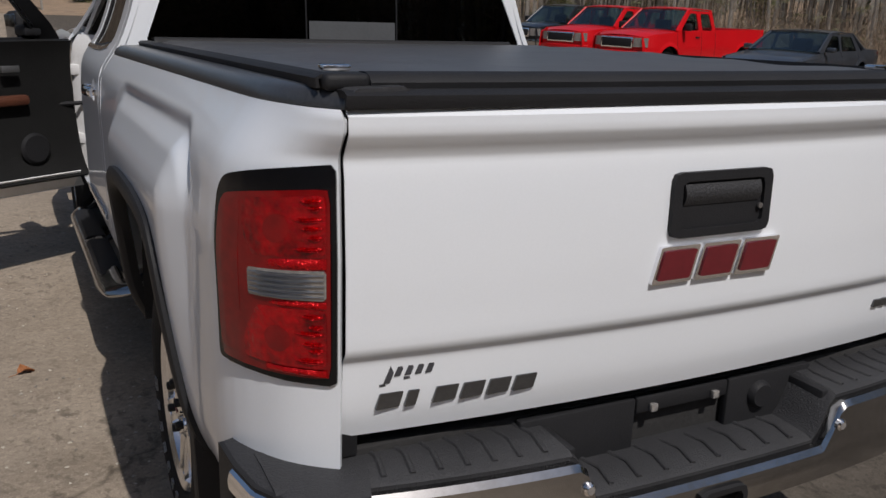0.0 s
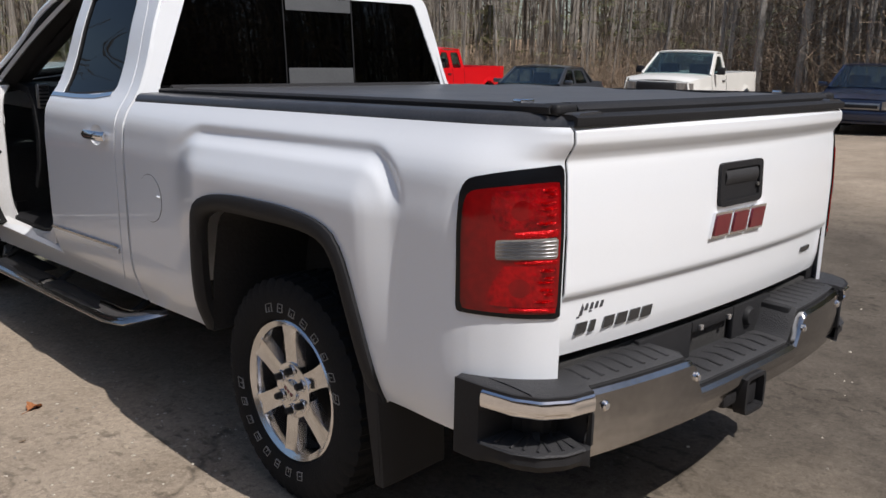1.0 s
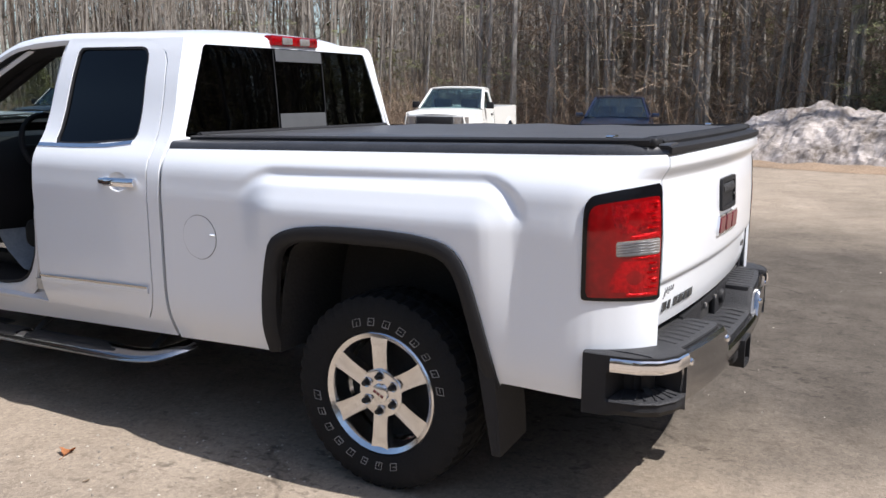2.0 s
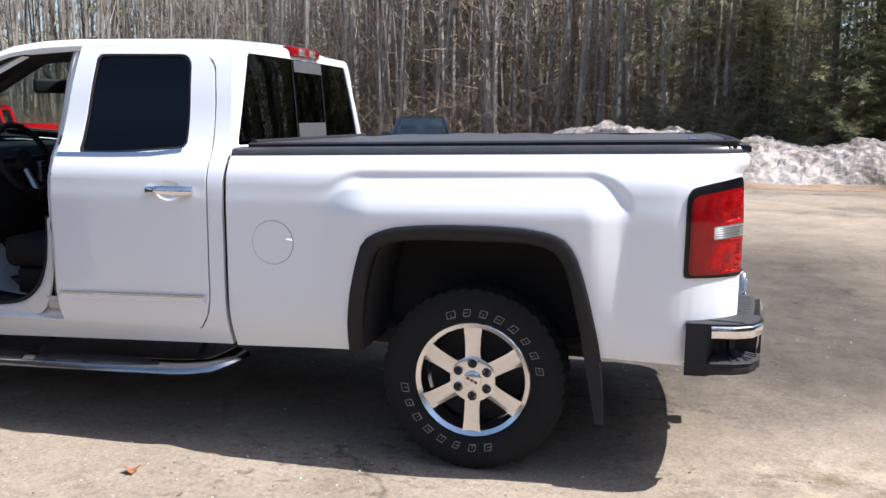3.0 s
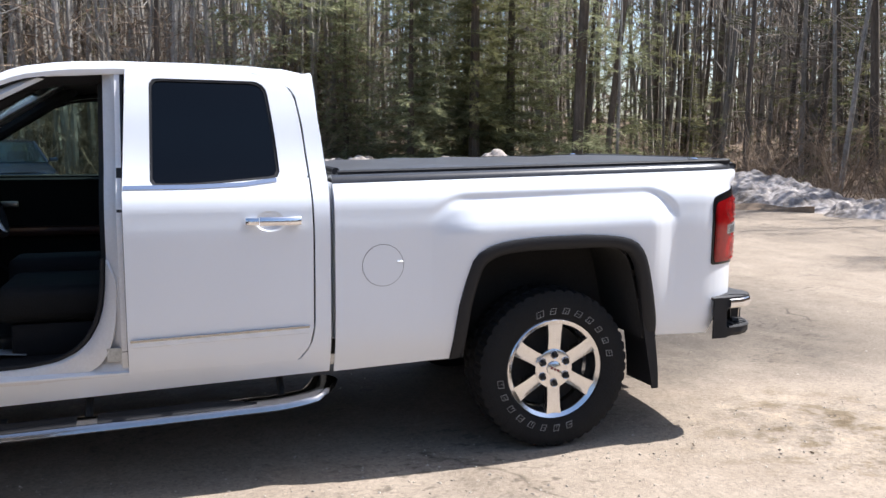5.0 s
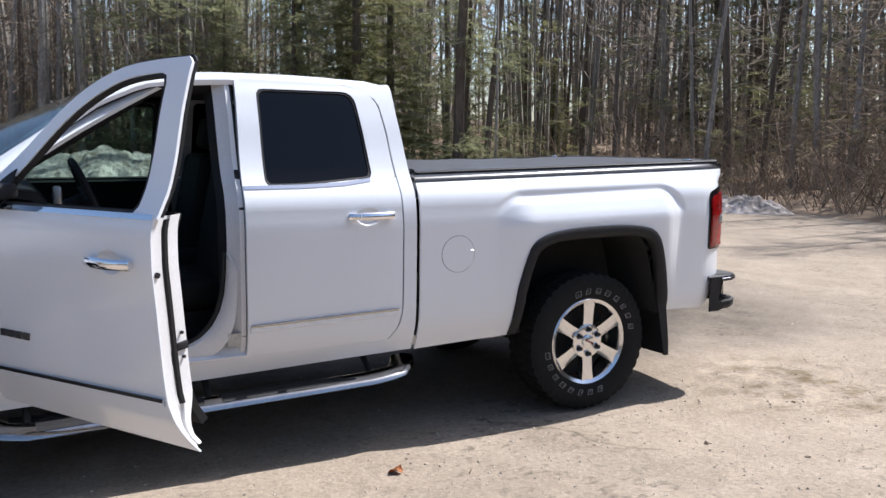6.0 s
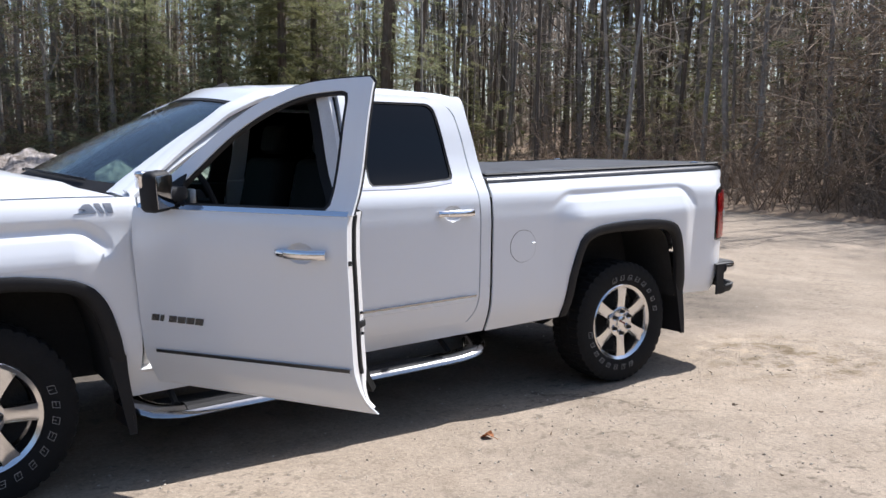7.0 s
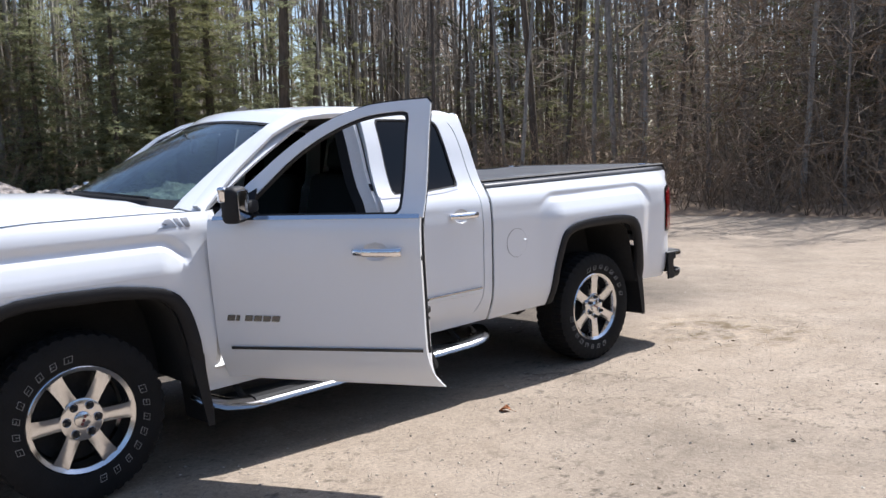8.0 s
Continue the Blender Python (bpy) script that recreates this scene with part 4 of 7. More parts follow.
for z0, z1 in ((1.358, 1.435), (1.690, 1.748)):
    sheet([[tuple(np.array(back(x, z)) + (0, -0.004, 0)) for z in (z0, (z0 + z1) / 2, z1)] for x in np.linspace(-0.148, 0.220, 8)], 0.004, (0, -1, 0)).out("slider_film", FILM, rear_window, "grey film on the sliding pane")

# windshield with its frame
def screen(u, v):
    """u across from -1 to 1, v up from the cowl to the roof."""
    x = CABX + u * (0.780 + (0.610 - 0.780) * v)
    y = 3.02 + 0.30 * (1 - u * u) + (2.28 - 3.02 - 0.24 * (1 - u * u)) * v
    z = 1.298 + 0.055 * (1 - u * u) + (1.772 - 1.298 - 0.01 * (1 - u * u)) * v + 0.02 * math.sin(math.pi * v)
    return (x, y, z)


shield = sheet([[screen(u, v) for v in np.linspace(0, 1, 12)] for u in np.linspace(-1, 1, 24)], 0.006, (0, 1, 1)).out("windshield", SHIELD, truck, "clear curved windshield")
for v0, v1, nm in ((-0.02, 0.05, "lower_band"), (0.835, 0.87, "upper_band")):
    sheet([[tuple(np.array(screen(u, v)) + (0, 0.003, 0.003)) for v in (v0, v1)] for u in np.linspace(-1, 1, 24)], 0.003, (0, 1, 1)).out(nm, BLACK, shield)
# front roof edge joins roof and windshield; pillars
sheet([[tuple(np.array(screen(u, v)) + (0, 0.005 + 0.05 * (v - 0.86), 0.005 + 0.05 * (v - 0.86))) for v in (0.86, 0.90, 0.94, 0.985)] + [tuple((1 - w) * (np.array(screen(u, 0.985)) + (0, 0.011, 0.011)) + w * np.array((CABX + u * 0.690, 2.215, roof_z(CABX + u * 0.690, 2.215) + 0.0015))) for w in (0.25, 0.5, 0.75, 1.0)] for u in np.linspace(-1, 1, 24)], 0.012, (0, 0.3, 1)).out("roof_header", PAINT, truck)
g = sheet([[(-(0.742 - 0.167 * v) - dx, 3.03 - 0.755 * v + dy, 1.300 + 0.474 * v + 0.02 * math.sin(math.pi * v) + dz) for dx, dy, dz in ((-0.05, 0.035, 0.012), (0.0, 0.02, 0.014), (0.055, -0.012, 0.0), (0.095, -0.05, -0.02))] for v in np.linspace(-0.02, 1.0, 16)], 0.02, (-1, 0.4, 0.5))
on_both(g, "windshield_pillar", PAINT, truck)
# cowl and wipers
sheet([[tuple(np.array(screen(u, -0.01 - 0.14 * w)) + (0, 0.02 * w, -0.01 + 0.03 * w)) for w in (0, 0.5, 1)] for u in np.linspace(-1, 1, 16)], 0.02, (0, 0.3, 1)).out("cowl", BLACK, truck)
for u0, u1 in ((-0.75, 0.05), (0.10, 0.85)):
    tube([tuple(np.array(screen(u0 + (u1 - u0) * k / 6, 0.035 + 0.01 * k / 6)) + (0, 0.012, 0.014)) for k in range(7)], 0.007, 6).out("wiper", BLACK, shield)

# front fender, hood and nose
fender_top = lambda y: float(np.interp(y, [3.0, 3.3, 3.8, 4.3, 4.62], [1.288, 1.29, 1.285, 1.25, 1.19]))


def fender_low(y):
    a = arch_z(FRONT_ARCH, y)
    if a is not None:
        return a
    return 0.43 if y < 3.5 else 0.52


ysf = sorted(set([round(v, 4) for v in np.linspace(3.0, 4.62, 60)] + [round(v, 4) for v in np.linspace(3.07, 3.32, 26)] + [p[0] for p in FRONT_ARCH]))
g = sheet([[cab_side(y, z) for z in rise(fender_low(y), fender_top(y))] for y in ysf], 0.012, (-1, 0, 0))
fenders = on_both(g, "front_fender", PAINT, truck)
arch_trim(FRONT_ARCH, cab_side)
for ob, flip in zip(fenders, (False, True)):
    for shape in ([(3.100, 1.224), (3.122, 1.224), (3.140, 1.266), (3.106, 1.266)], [(3.134, 1.224), (3.150, 1.224), (3.172, 1.256), (3.176, 1.266), (3.154, 1.266)],
                  [(3.166, 1.226), (3.262, 1.222), (3.225, 1.234), (3.205, 1.240), (3.240, 1.243), (3.215, 1.264), (3.190, 1.264)]):
        q = plate(resample(shape, 24), lambda y, z: tuple(np.array(cab_side(y, z)) + (-0.003, 0, 0)), 0.004, (-1, 0, 0))
        (q.far_side() if flip else q).out("trim_badge", SILVER, ob, "slanted grey trim badge piece")


def hood_z(x, y):
    s = min(abs(x - CABX) / 0.865, 1.0)
    crown = float(np.interp(y, [3.0, 3.3, 3.8, 4.3, 4.55, 4.64], [1.340, 1.372, 1.392, 1.360, 1.31, 1.25]))
    edge = fender_top(y)
    bulge = smooth_step(0.62, 0.50, abs(x - CABX)) * 0.012
    return edge + (crown - edge) * (1 - s ** 2.2) + bulge


g = sheet([[(x, y + 0.22 * (1 - (x / 0.82) ** 2) * smooth_step(3.5, 3.08, y) - 0.10 * smooth_step(4.2, 4.62, y) * (x / 0.82) ** 2, hood_z(x, y)) for x in np.linspace(-0.836, 0.872, 36)] for y in np.linspace(3.08, 4.64, 30)], 0.02, (0, 0, 1))
g.out("hood", PAINT, truck, "white bonnet with a raised centre")
nose = box(-0.80, 0.80, 4.50, 4.60, 0.62, 1.24, 0.03).out("nose_panel", PAINT, truck)
grille = box(-0.56, 0.56, 4.58, 4.645, 0.80, 1.20, 0.02).out("grille", CHROME, truck, "chrome-framed black front grille")
for k in range(5):
    box(-0.50, 0.50, 4.64, 4.655, 0.84 + 0.068 * k, 0.875 + 0.068 * k, 0.004).out("grille_bar", BLACK, grille)
on_both(box(-0.80, -0.56, 4.55, 4.62, 0.92, 1.19, 0.03), "headlamp", CLEAR_LENS, truck, "clear headlamp")
front_bumper = sheet([[(x, bow(x, 4.74, 4.55) + dy, z) for dy, z in ((-0.06, 0.78), (0.0, 0.76), (0.012, 0.66), (0.0, 0.56), (-0.06, 0.53))] for x in np.linspace(-0.90, 0.90, 30)], 0.01, (0, 1, 0)).out("front_bumper", CHROME, truck, "chrome front bumper")
box(-0.80, 0.80, 4.50, 4.68, 0.36, 0.54, 0.03).out("air_dam", BLACK, front_bumper)

# door opening on the driver side: pillars, sill and jamb
def jamb(y0, y1, z0, z1, dx0=0.02, dx1=0.10):
    return sheet([[(-(half_width(z) - dx), y, z) for z in np.linspace(z0, z1, 16)] for y, dx in ((y0, dx0), (y0 + 0.3 * (y1 - y0), dx0), (y0 + 0.55 * (y1 - y0), dx0 + 0.025), (y1, dx1))], 0.02, (-1, 0, 0))


b_pillar = jamb(1.935, 2.005, 0.50, 1.785, 0.022, 0.070).out("centre_pillar", JAMB, truck, "white painted centre pillar")
g = sheet([[(-(half_width(z) - 0.075 - 0.03 * w), 2.005 + 0.012 * w + float(np.interp(z, [0.52, 0.56, 0.64, 0.75], [0.22, 0.12, 0.04, 0.0])), z) for w in (0, 1, 2)] for z in np.linspace(0.53, 1.76, 30)], 0.012, (-1, 0.3, 0))
g.out("door_seal", BLACK, b_pillar)
g = sheet([[(-(half_width(0.6) - 0.03 - 0.06 * w), y, 0.515 + 0.035 * w + float(np.interp(y, [1.93, 2.0, 2.08, 2.3], [0.11, 0.07, 0.02, 0])) * w) for w in np.linspace(0, 1, 5)] for y in np.linspace(1.93, 3.0, 24)], 0.03, (-0.5, 0, 1))
sill = g.out("door_sill", JAMB, truck, "white painted door sill")
sheet([[(-(half_width(z) - 0.026), y, z) for z in (0.575, 0.635)] for y in (1.952, 1.985, 2.015)], 0.004, (-1, 0, 0)).out("label", STICKER, b_pillar, "pale certification label")
jamb(2.985, 2.90, 0.50, 1.29, 0.03, 0.12).out("hinge_pillar", JAMB, truck, "white painted hinge pillar")
for z in (0.72, 1.10):
    box(-0.92, -0.80, 2.93, 2.985, z - 0.03, z + 0.03, 0.008).out("door_hinge", JAMB, truck)
tube([(-0.82, 2.93, 0.92), (-0.94, 2.89, 0.92), (-1.02, 2.87, 0.92)], 0.012, 8).out("check_strap", BLACK, truck)
curve = [(2.008, 1.00), (2.012, 0.90), (2.022, 0.81), (2.045, 0.73), (2.085, 0.66), (2.14, 0.612), (2.21, 0.580), (2.32, 0.562), (2.50, 0.552)]
rows = []
for y, z in resample(curve, 22, False):
    low = (1.965 + 0.55 * max(0.0, y - 2.0), 0.520 + 0.9 * max(0.0, z - 0.56))
    rows.append([(-(half_width(w_z) - d), w_y, w_z) for d, (w_y, w_z) in ((0.070, (y, z)), (0.052, (y + (low[0] - y) * 0.12, z + (low[1] - z) * 0.12)), (0.034, (y + (low[0] - y) * 0.5, z + (low[1] - z) * 0.5)), (0.026, low))])
sheet(rows, 0.012, (-1, 0.2, 0.2)).out("jamb_corner", JAMB, truck, "white painted lower corner of the door opening")
g = tube([(-(half_width(z) - 0.075), y + 0.012, z + 0.004) for y, z in resample(curve, 24, False)], 0.010, 6)
g.out("corner_seal", BLACK, b_pillar)
g = sheet([[(-(rail_x(y, z) - dx), y, z - dz) for dx, dz in ((0.012, 0.026), (0.040, 0.040), (0.075, 0.066), (0.120, 0.072))] for y, z in RAIL if 1.98 < y < 2.93], 0.010, (-0.6, 0, -1))
on_both(g, "opening_seal", BLACK, truck, "black door opening seal")
g = tube([(-(0.690 - 0.165 * v), 2.985 - 0.755 * v, 1.285 + 0.470 * v) for v in np.linspace(0, 1, 10)], 0.032, 8)
on_both(g, "pillar_trim", TRIM, truck, "black inner pillar trim")
# closed door on the far side
def closed_edge(z):
    return float(np.interp(z, [0.455, 0.47, 0.50, 0.55, 0.64, 1.3], [1.890, 1.905, 1.926, 1.940, 1.952, 1.950]))


# outlines of a front door
FRONT_WIN = [(2.045, 1.272), (2.885, 1.272), (2.80, 1.36), (2.62, 1.535), (2.42, 1.650), (2.25, 1.710), (2.10, 1.722), (2.035, 1.722)]
FRONT_HULL = [(1.938, 1.256), (3.015, 1.256), (2.94, 1.335), (2.66, 1.572), (2.45, 1.695), (2.26, 1.755), (2.10, 1.768), (1.936, 1.772)]


def front_door_geo():
    """Pieces of a front door in its closed place on the driver side: (name, material, geometry, label)."""
    out = []
    rows = []
    for z in list(np.linspace(0.456, 1.045, 24)) + list(np.linspace(1.055, 1.165, 23)) + [1.19, 1.215, 1.24, 1.26]:
        lo = closed_edge(z)
        row = []
        for y in list(np.linspace(lo, 2.095, 6)) + list(np.linspace(2.10, 2.23, 27)) + list(np.linspace(2.24, DOOR_F1, 14)):
            x = cab_side(y, z)[0] + 0.024 * max(0.0, 1 - ((y - 2.164) / 0.060) ** 2 - ((z - 1.106) / 0.040) ** 2) ** 0.6
            row.append((x, y, z))
        rows.append(row)
    out.append(("skin", PAINT, sheet(rows, 0.006, (-1, 0, 0)), ""))
    w = resample(rounded(FRONT_WIN, [0.02, 0.02, 0.2, 0.3, 0.3, 0.2, 0.1, 0.04], 4), 80)
    h = align(w, resample(rounded(FRONT_HULL, [0.004, 0.01, 0.1, 0.3, 0.3, 0.2, 0.1, 0.006], 4), 80))
    out.append(("window_frame", PAINT, ring(w, h, 4, cab_side, 0.012, (-1, 0, 0)), ""))
    c = np.mean(np.array(w), axis=0)
    out.append(("window_seal", BLACK, ring([tuple(c + (np.array(p) - c) * 0.955) for p in w], w, 2, lambda y, z: tuple(np.array(cab_side(y, z)) + (0.006, 0, 0)), 0.022, (-1, 0, 0)), ""))
    rows = []
    for v in np.linspace(0, 1, 14):
        z = 0.53 + (1.255 - 0.53) * v
        lo = closed_edge(z) + 0.02
        rows.append([(-(half_width(z) - 0.135 + 0.02 * math.sin(math.pi * v)), lo + (3.005 - lo) * u, z) for u in np.linspace(0, 1, 10)])
    out.append(("inner_panel", SEAT, sheet(rows, 0.03, (1, 0, 0)), "black inner door panel"))
    rows = []
    for z in np.linspace(0.470, 1.258, 28):
        lo, deep = closed_edge(z), 0.35 + 0.65 * smooth_step(0.48, 0.66, z)
        rows.append([(-(half_width(z) - dx * deep), lo + 0.004 + dy, z) for dx, dy in ((0.002, 0), (0.020, 0.002), (0.047, 0.004), (0.052, 0.020), (0.078, 0.022), (0.083, 0.012), (0.128, 0.016))])
    out.append(("edge", JAMB, sheet(rows, 0.006, (0, -1, 0)), "white painted door edge"))
    out.append(("edge_seal", BLACK, sheet([[(-(half_width(z) - dx), closed_edge(z) + dy, z) for dx, dy in ((0.051, 0.010), (0.058, 0.002), (0.071, 0.002), (0.079, 0.012))] for z in np.linspace(0.62, 1.25, 20)], 0.006, (0, -1, 0)), "black rubber door edge seal"))
    for z, r in ((1.075, 0.010), (0.86, 0.006), (0.775, 0.006)):
        out.append(("edge_bolt", BLACK, revolve([(0.004, 0.001), (0.004, r), (-0.004, r)], 12).moved(pose(-(half_width(z) - (0.022 if r > 0.008 else 0.104)), closed_edge(z) + (0.002 if r > 0.008 else 0.012), z, 0, 0, -90)), ""))
    out.append(("door_latch", BLACK, box(-(half_width(0.815) - 0.078), -(half_width(0.815) - 0.126), closed_edge(0.815) + 0.008, closed_edge(0.815) + 0.02, 0.800, 0.828, 0.004), "black door latch"))
    rows = []
    for y in np.linspace(2.08, 2.95, 14):
        rows.append([(-(half_width(0.47) - dx), y, 0.462 + dz) for dx, dz in ((0.002, 0), (0.03, 0.004), (0.07, 0.05), (0.11, 0.09))])
    out.append(("lower_edge", JAMB, sheet(rows, 0.006, (0, 0, -1)), ""))
    out.append(("front_edge", JAMB, sheet([[(-(half_width(z) - dx), 3.015, z) for dx in (0.006, 0.05, 0.09)] for z in np.linspace(0.53, 1.255, 12)], 0.01, (0, 1, 0)), ""))
    out.append(("belt_moulding", CHROME, sheet([[tuple(np.array(cab_side(y, 1.264 + dz)) + (-0.005, 0, 0)) for dz in (-0.009, -0.003, 0.003, 0.009)] for y in np.linspace(1.955, 3.0, 14)], 0.008, (-1, 0, 0)), "chrome belt moulding"))
    out.append(("side_moulding", PAINT, sheet([[tuple(np.array(cab_side(y, 0.640 + 0.02 * (1.95 - y) + dz)) + (-lift, 0, 0)) for dz, lift in ((-0.014, 0.0), (-0.011, 0.009), (0.011, 0.009), (0.014, 0.0))] for y in np.linspace(1.965, 2.95, 12)], 0.004, (-1, 0, 0)), ""))
    out.append(("moulding_strip", BLACK_PAINT, sheet([[tuple(np.array(cab_side(y, 0.650 + 0.02 * (1.95 - y) + dz)) + (-0.0105, 0, 0)) for dz in (-0.007, 0.007)] for y in np.linspace(1.965, 2.95, 12)], 0.003, (-1, 0, 0)), "glossy black strip"))
    for k in range(6):
        y0 = 2.955 - 0.048 * k
        wd = 0.018 if k == 1 else 0.040
        out.append(("name_bar", DARK_BADGE, sheet([[tuple(np.array(cab_side(y0 - wd * u - 0.3 * (z - 0.78), z)) + (-0.005, 0, 0)) for z in (0.768, 0.782, 0.796)] for u in (0, 0.5, 1)], 0.006, (-1, 0, 0)), "grey metal model name bar"))
    # mirror: arm, housing, chrome cap, glass
    x0 = -half_width(1.34)
    out.append(("mirror_sail", BLACK, sheet([[tuple(np.array(cab_side(y, 1.272 + (zt - 1.272) * v)) + (-0.006, 0, 0)) for v in (0, 0.5, 1)] for y, zt in ((2.79, 1.395), (2.83, 1.375), (2.88, 1.34), (2.95, 1.29))], 0.012, (-1, 0, 0)), ""))
    out.append(("mirror_arm", BLACK, box(x0 - 0.08, x0 + 0.02, 2.78, 2.88, 1.285, 1.345, 0.015), ""))
    out.append(("mirror_housing", BLACK, box(x0 - 0.172, x0 - 0.050, 2.790, 2.885, 1.250, 1.420, 0.030, 4), "black door mirror housing"))
    out.append(("mirror_cap", CHROME, box(x0 - 0.176, x0 - 0.136, 2.846, 2.889, 1.352, 1.424, 0.012, 4), "chrome mirror cap"))
    out.append(("mirror_glass", MIRROR, box(x0 - 0.158, x0 - 0.065, 2.785, 2.793, 1.268, 1.402, 0.003), "mirror glass"))
    out.append(("inner_frame", TRIM, ring(w, h, 2, lambda y, z: tuple(np.array(cab_side(y, z)) + (0.030, 0, 0)), 0.012, (1, 0, 0)), "black inner window frame"))
    # inner pull and speaker
    out.append(("armrest", ARMREST, box(-0.835, -0.770, 2.10, 2.72, 0.93, 0.985, 0.02), "brown armrest"))
    out.append(("speaker", TRIM, revolve([(0.012, 0.001), (0.012, 0.07), (0, 0.085)], 20).moved(pose(-0.79, 2.72, 0.70)), ""))
    out.append(("inner_handle", SILVER, box(-0.787, -0.767, 2.58, 2.68, 1.10, 1.135, 0.006), ""))
    return out


OPEN = pose(-1.000, 3.046, -0.012, 0, 0, -59.0) @ pose(0, 0, 1.1, 0, -4.6, 0) @ pose(0.97, -3.0, -1.1)   # the hinge line leans in
pieces = front_door_geo()
for opened in (True, False):
    door = None
    for nm, mat, g, lab in pieces:
        q = Geo().joined(g)
        q = q.moved(OPEN) if opened else q.far_side()
        if door is None:
            door = q.out("front_door", mat, truck, "white front door swung wide open" if opened else "white front door, closed")
        else:
            q.out(nm, mat, door, lab)
    if opened:
        door_handle(2.030, 2.270, 1.108, cab_side, door, lambda q: q, OPEN)
    else:
        door_handle(2.030, 2.270, 1.108, cab_side, door, lambda q: q.far_side())
        w = resample(rounded(FRONT_WIN, [0.02, 0.02, 0.2, 0.3, 0.3, 0.2, 0.1, 0.04], 4), 80)
        plate(w, lambda y, z: tuple(np.array(cab_side(y, z)) + (0.012, 0, 0)), 0.005, (-1, 0, 0)).far_side().out("window_pane", SIDE_GLASS, door, "lightly tinted side glass")

# cabin interior
box(-0.80, 0.80, 1.14, 3.0, 0.50, 0.555, 0.01).out("cabin_floor", TRIM, truck)
box(-0.73, 0.73, 1.135, 1.15, 0.55, 1.34, 0.004).out("cabin_back", TRIM, truck)
sheet([[(x, y, roof_z(x, y) - 0.045) for x in np.linspace(-0.60, 0.68, 12)] for y in np.linspace(1.18, 2.28, 8)], 0.008, (0, 0, -1)).out("headliner", LINING, truck, "light grey headliner")
dash = sheet([[(x, y, z) for y, z in ((2.74, 0.72), (2.68, 0.85), (2.66, 1.05), (2.70, 1.21), (2.77, 1.285), (2.92, 1.305), (3.12, 1.290))] for x in np.linspace(-0.72, 0.72, 16)], 0.04, (0, -1, 0.5)).out("dashboard", TRIM, truck, "black dashboard")
box(-0.12, 0.16, 2.640, 2.67, 0.98, 1.23, 0.01).out("centre_stack", TRIM, dash)
box(-0.07, 0.13, 2.630, 2.645, 1.12, 1.22, 0.006).out("screen", BLACK_PAINT, dash)
for x in (-0.10, 0.16):
    box(x - 0.022, x + 0.022, 2.627, 2.655, 1.09, 1.22, 0.01).out("air_vent", SILVER, dash)
    for k in range(4):
        box(x - 0.018, x + 0.018, 2.622, 2.630, 1.105 + 0.027 * k, 1.12 + 0.027 * k).out("vent_slat", BLACK, dash)
side_vent = box(-0.705, -0.64, 2.665, 2.70, 1.17, 1.305, 0.01).out("air_vent", SILVER, dash, "silver framed side vent")
for k in range(6):
    box(-0.697, -0.648, 2.660, 2.668, 1.182 + 0.020 * k, 1.192 + 0.020 * k).out("vent_slat", BLACK, side_vent)
wheel_c = Vector((-0.37, 2.53, 1.235))
g = tube([(0.185 * math.cos(t), 0.185 * math.sin(t), 0) for t in np.linspace(0, 2 * math.pi, 33)], 0.016, 8, caps=False)
steer = g.moved(pose(*wheel_c, 68, 0, 0)).out("steering_wheel", TRIM, truck, "black steering wheel")
for t in (0, math.pi, -math.pi / 2):
    tube([(0.03 * math.cos(t), 0.03 * math.sin(t), -0.02), (0.18 * math.cos(t), 0.18 * math.sin(t), 0)], 0.017, 6).moved(pose(*wheel_c, 68, 0, 0)).out("spoke", SILVER if t < 0 else TRIM, steer)
revolve([(-0.02, 0.001), (-0.02, 0.05), (0.02, 0.065)], 18).moved(pose(*wheel_c, 68, 0, 0) @ pose(0, 0, -0.01, 0, 90, 0)).out("horn_pad", TRIM, steer)
tube([wheel_c + Vector((0, 0.02, -0.01)), wheel_c + Vector((0, 0.2, -0.09))], 0.035, 10).out("column", TRIM, steer)


def seat(x, y, width, name, label, depth=0.5):
    s = box(x - width / 2, x + width / 2, y - 0.05, y + depth, 0.70, 0.86, 0.05, 3).out(name, SEAT, truck, label)
    back_g = box(x - width / 2, x + width / 2, -0.07, 0.07, 0.0, 0.64, 0.05, 3).moved(pose(0, y - 0.02, 0.80, 12, 0, 0))
    back_g.out("backrest", SEAT, s)
    for hx in ((x,) if width < 0.8 else (x - width / 3, x + width / 3)):
        hr = box(hx - 0.13, hx + 0.13, -0.05, 0.05, 0.67, 0.85, 0.04, 3).moved(pose(0, y - 0.02, 0.80, 12, 0, 0))
        hr.out("headrest", SEAT, s)
    box(x - width / 2 + 0.03, x + width / 2 - 0.03, y, y + depth - 0.06, 0.55, 0.70, 0.02).out("seat_base", TRIM, s)


seat(-0.38, 1.98, 0.52, "driver_seat", "black leather front seat with headrest")
seat(0.38, 1.98, 0.52, "passenger_seat", "black leather front seat with headrest")
seat(0.0, 1.42, 1.28, "rear_bench", "black leather rear bench", 0.30)
box(-0.13, 0.13, 1.90, 2.50, 0.55, 0.92, 0.04, 3).out("centre_console", TRIM, truck)
turned = pose(0.0, 2.60, 1.62, 8, 0, -24)
mirror = box(-0.125, 0.125, -0.018, 0.018, -0.040, 0.040, 0.016, 3).moved(turned).out("rear_view_mirror", BLACK, truck, "black rear-view mirror")
tube([(0, 2.61, 1.65), (0, 2.66, 1.69)], 0.012, 6).out("mirror_stem", BLACK, mirror)
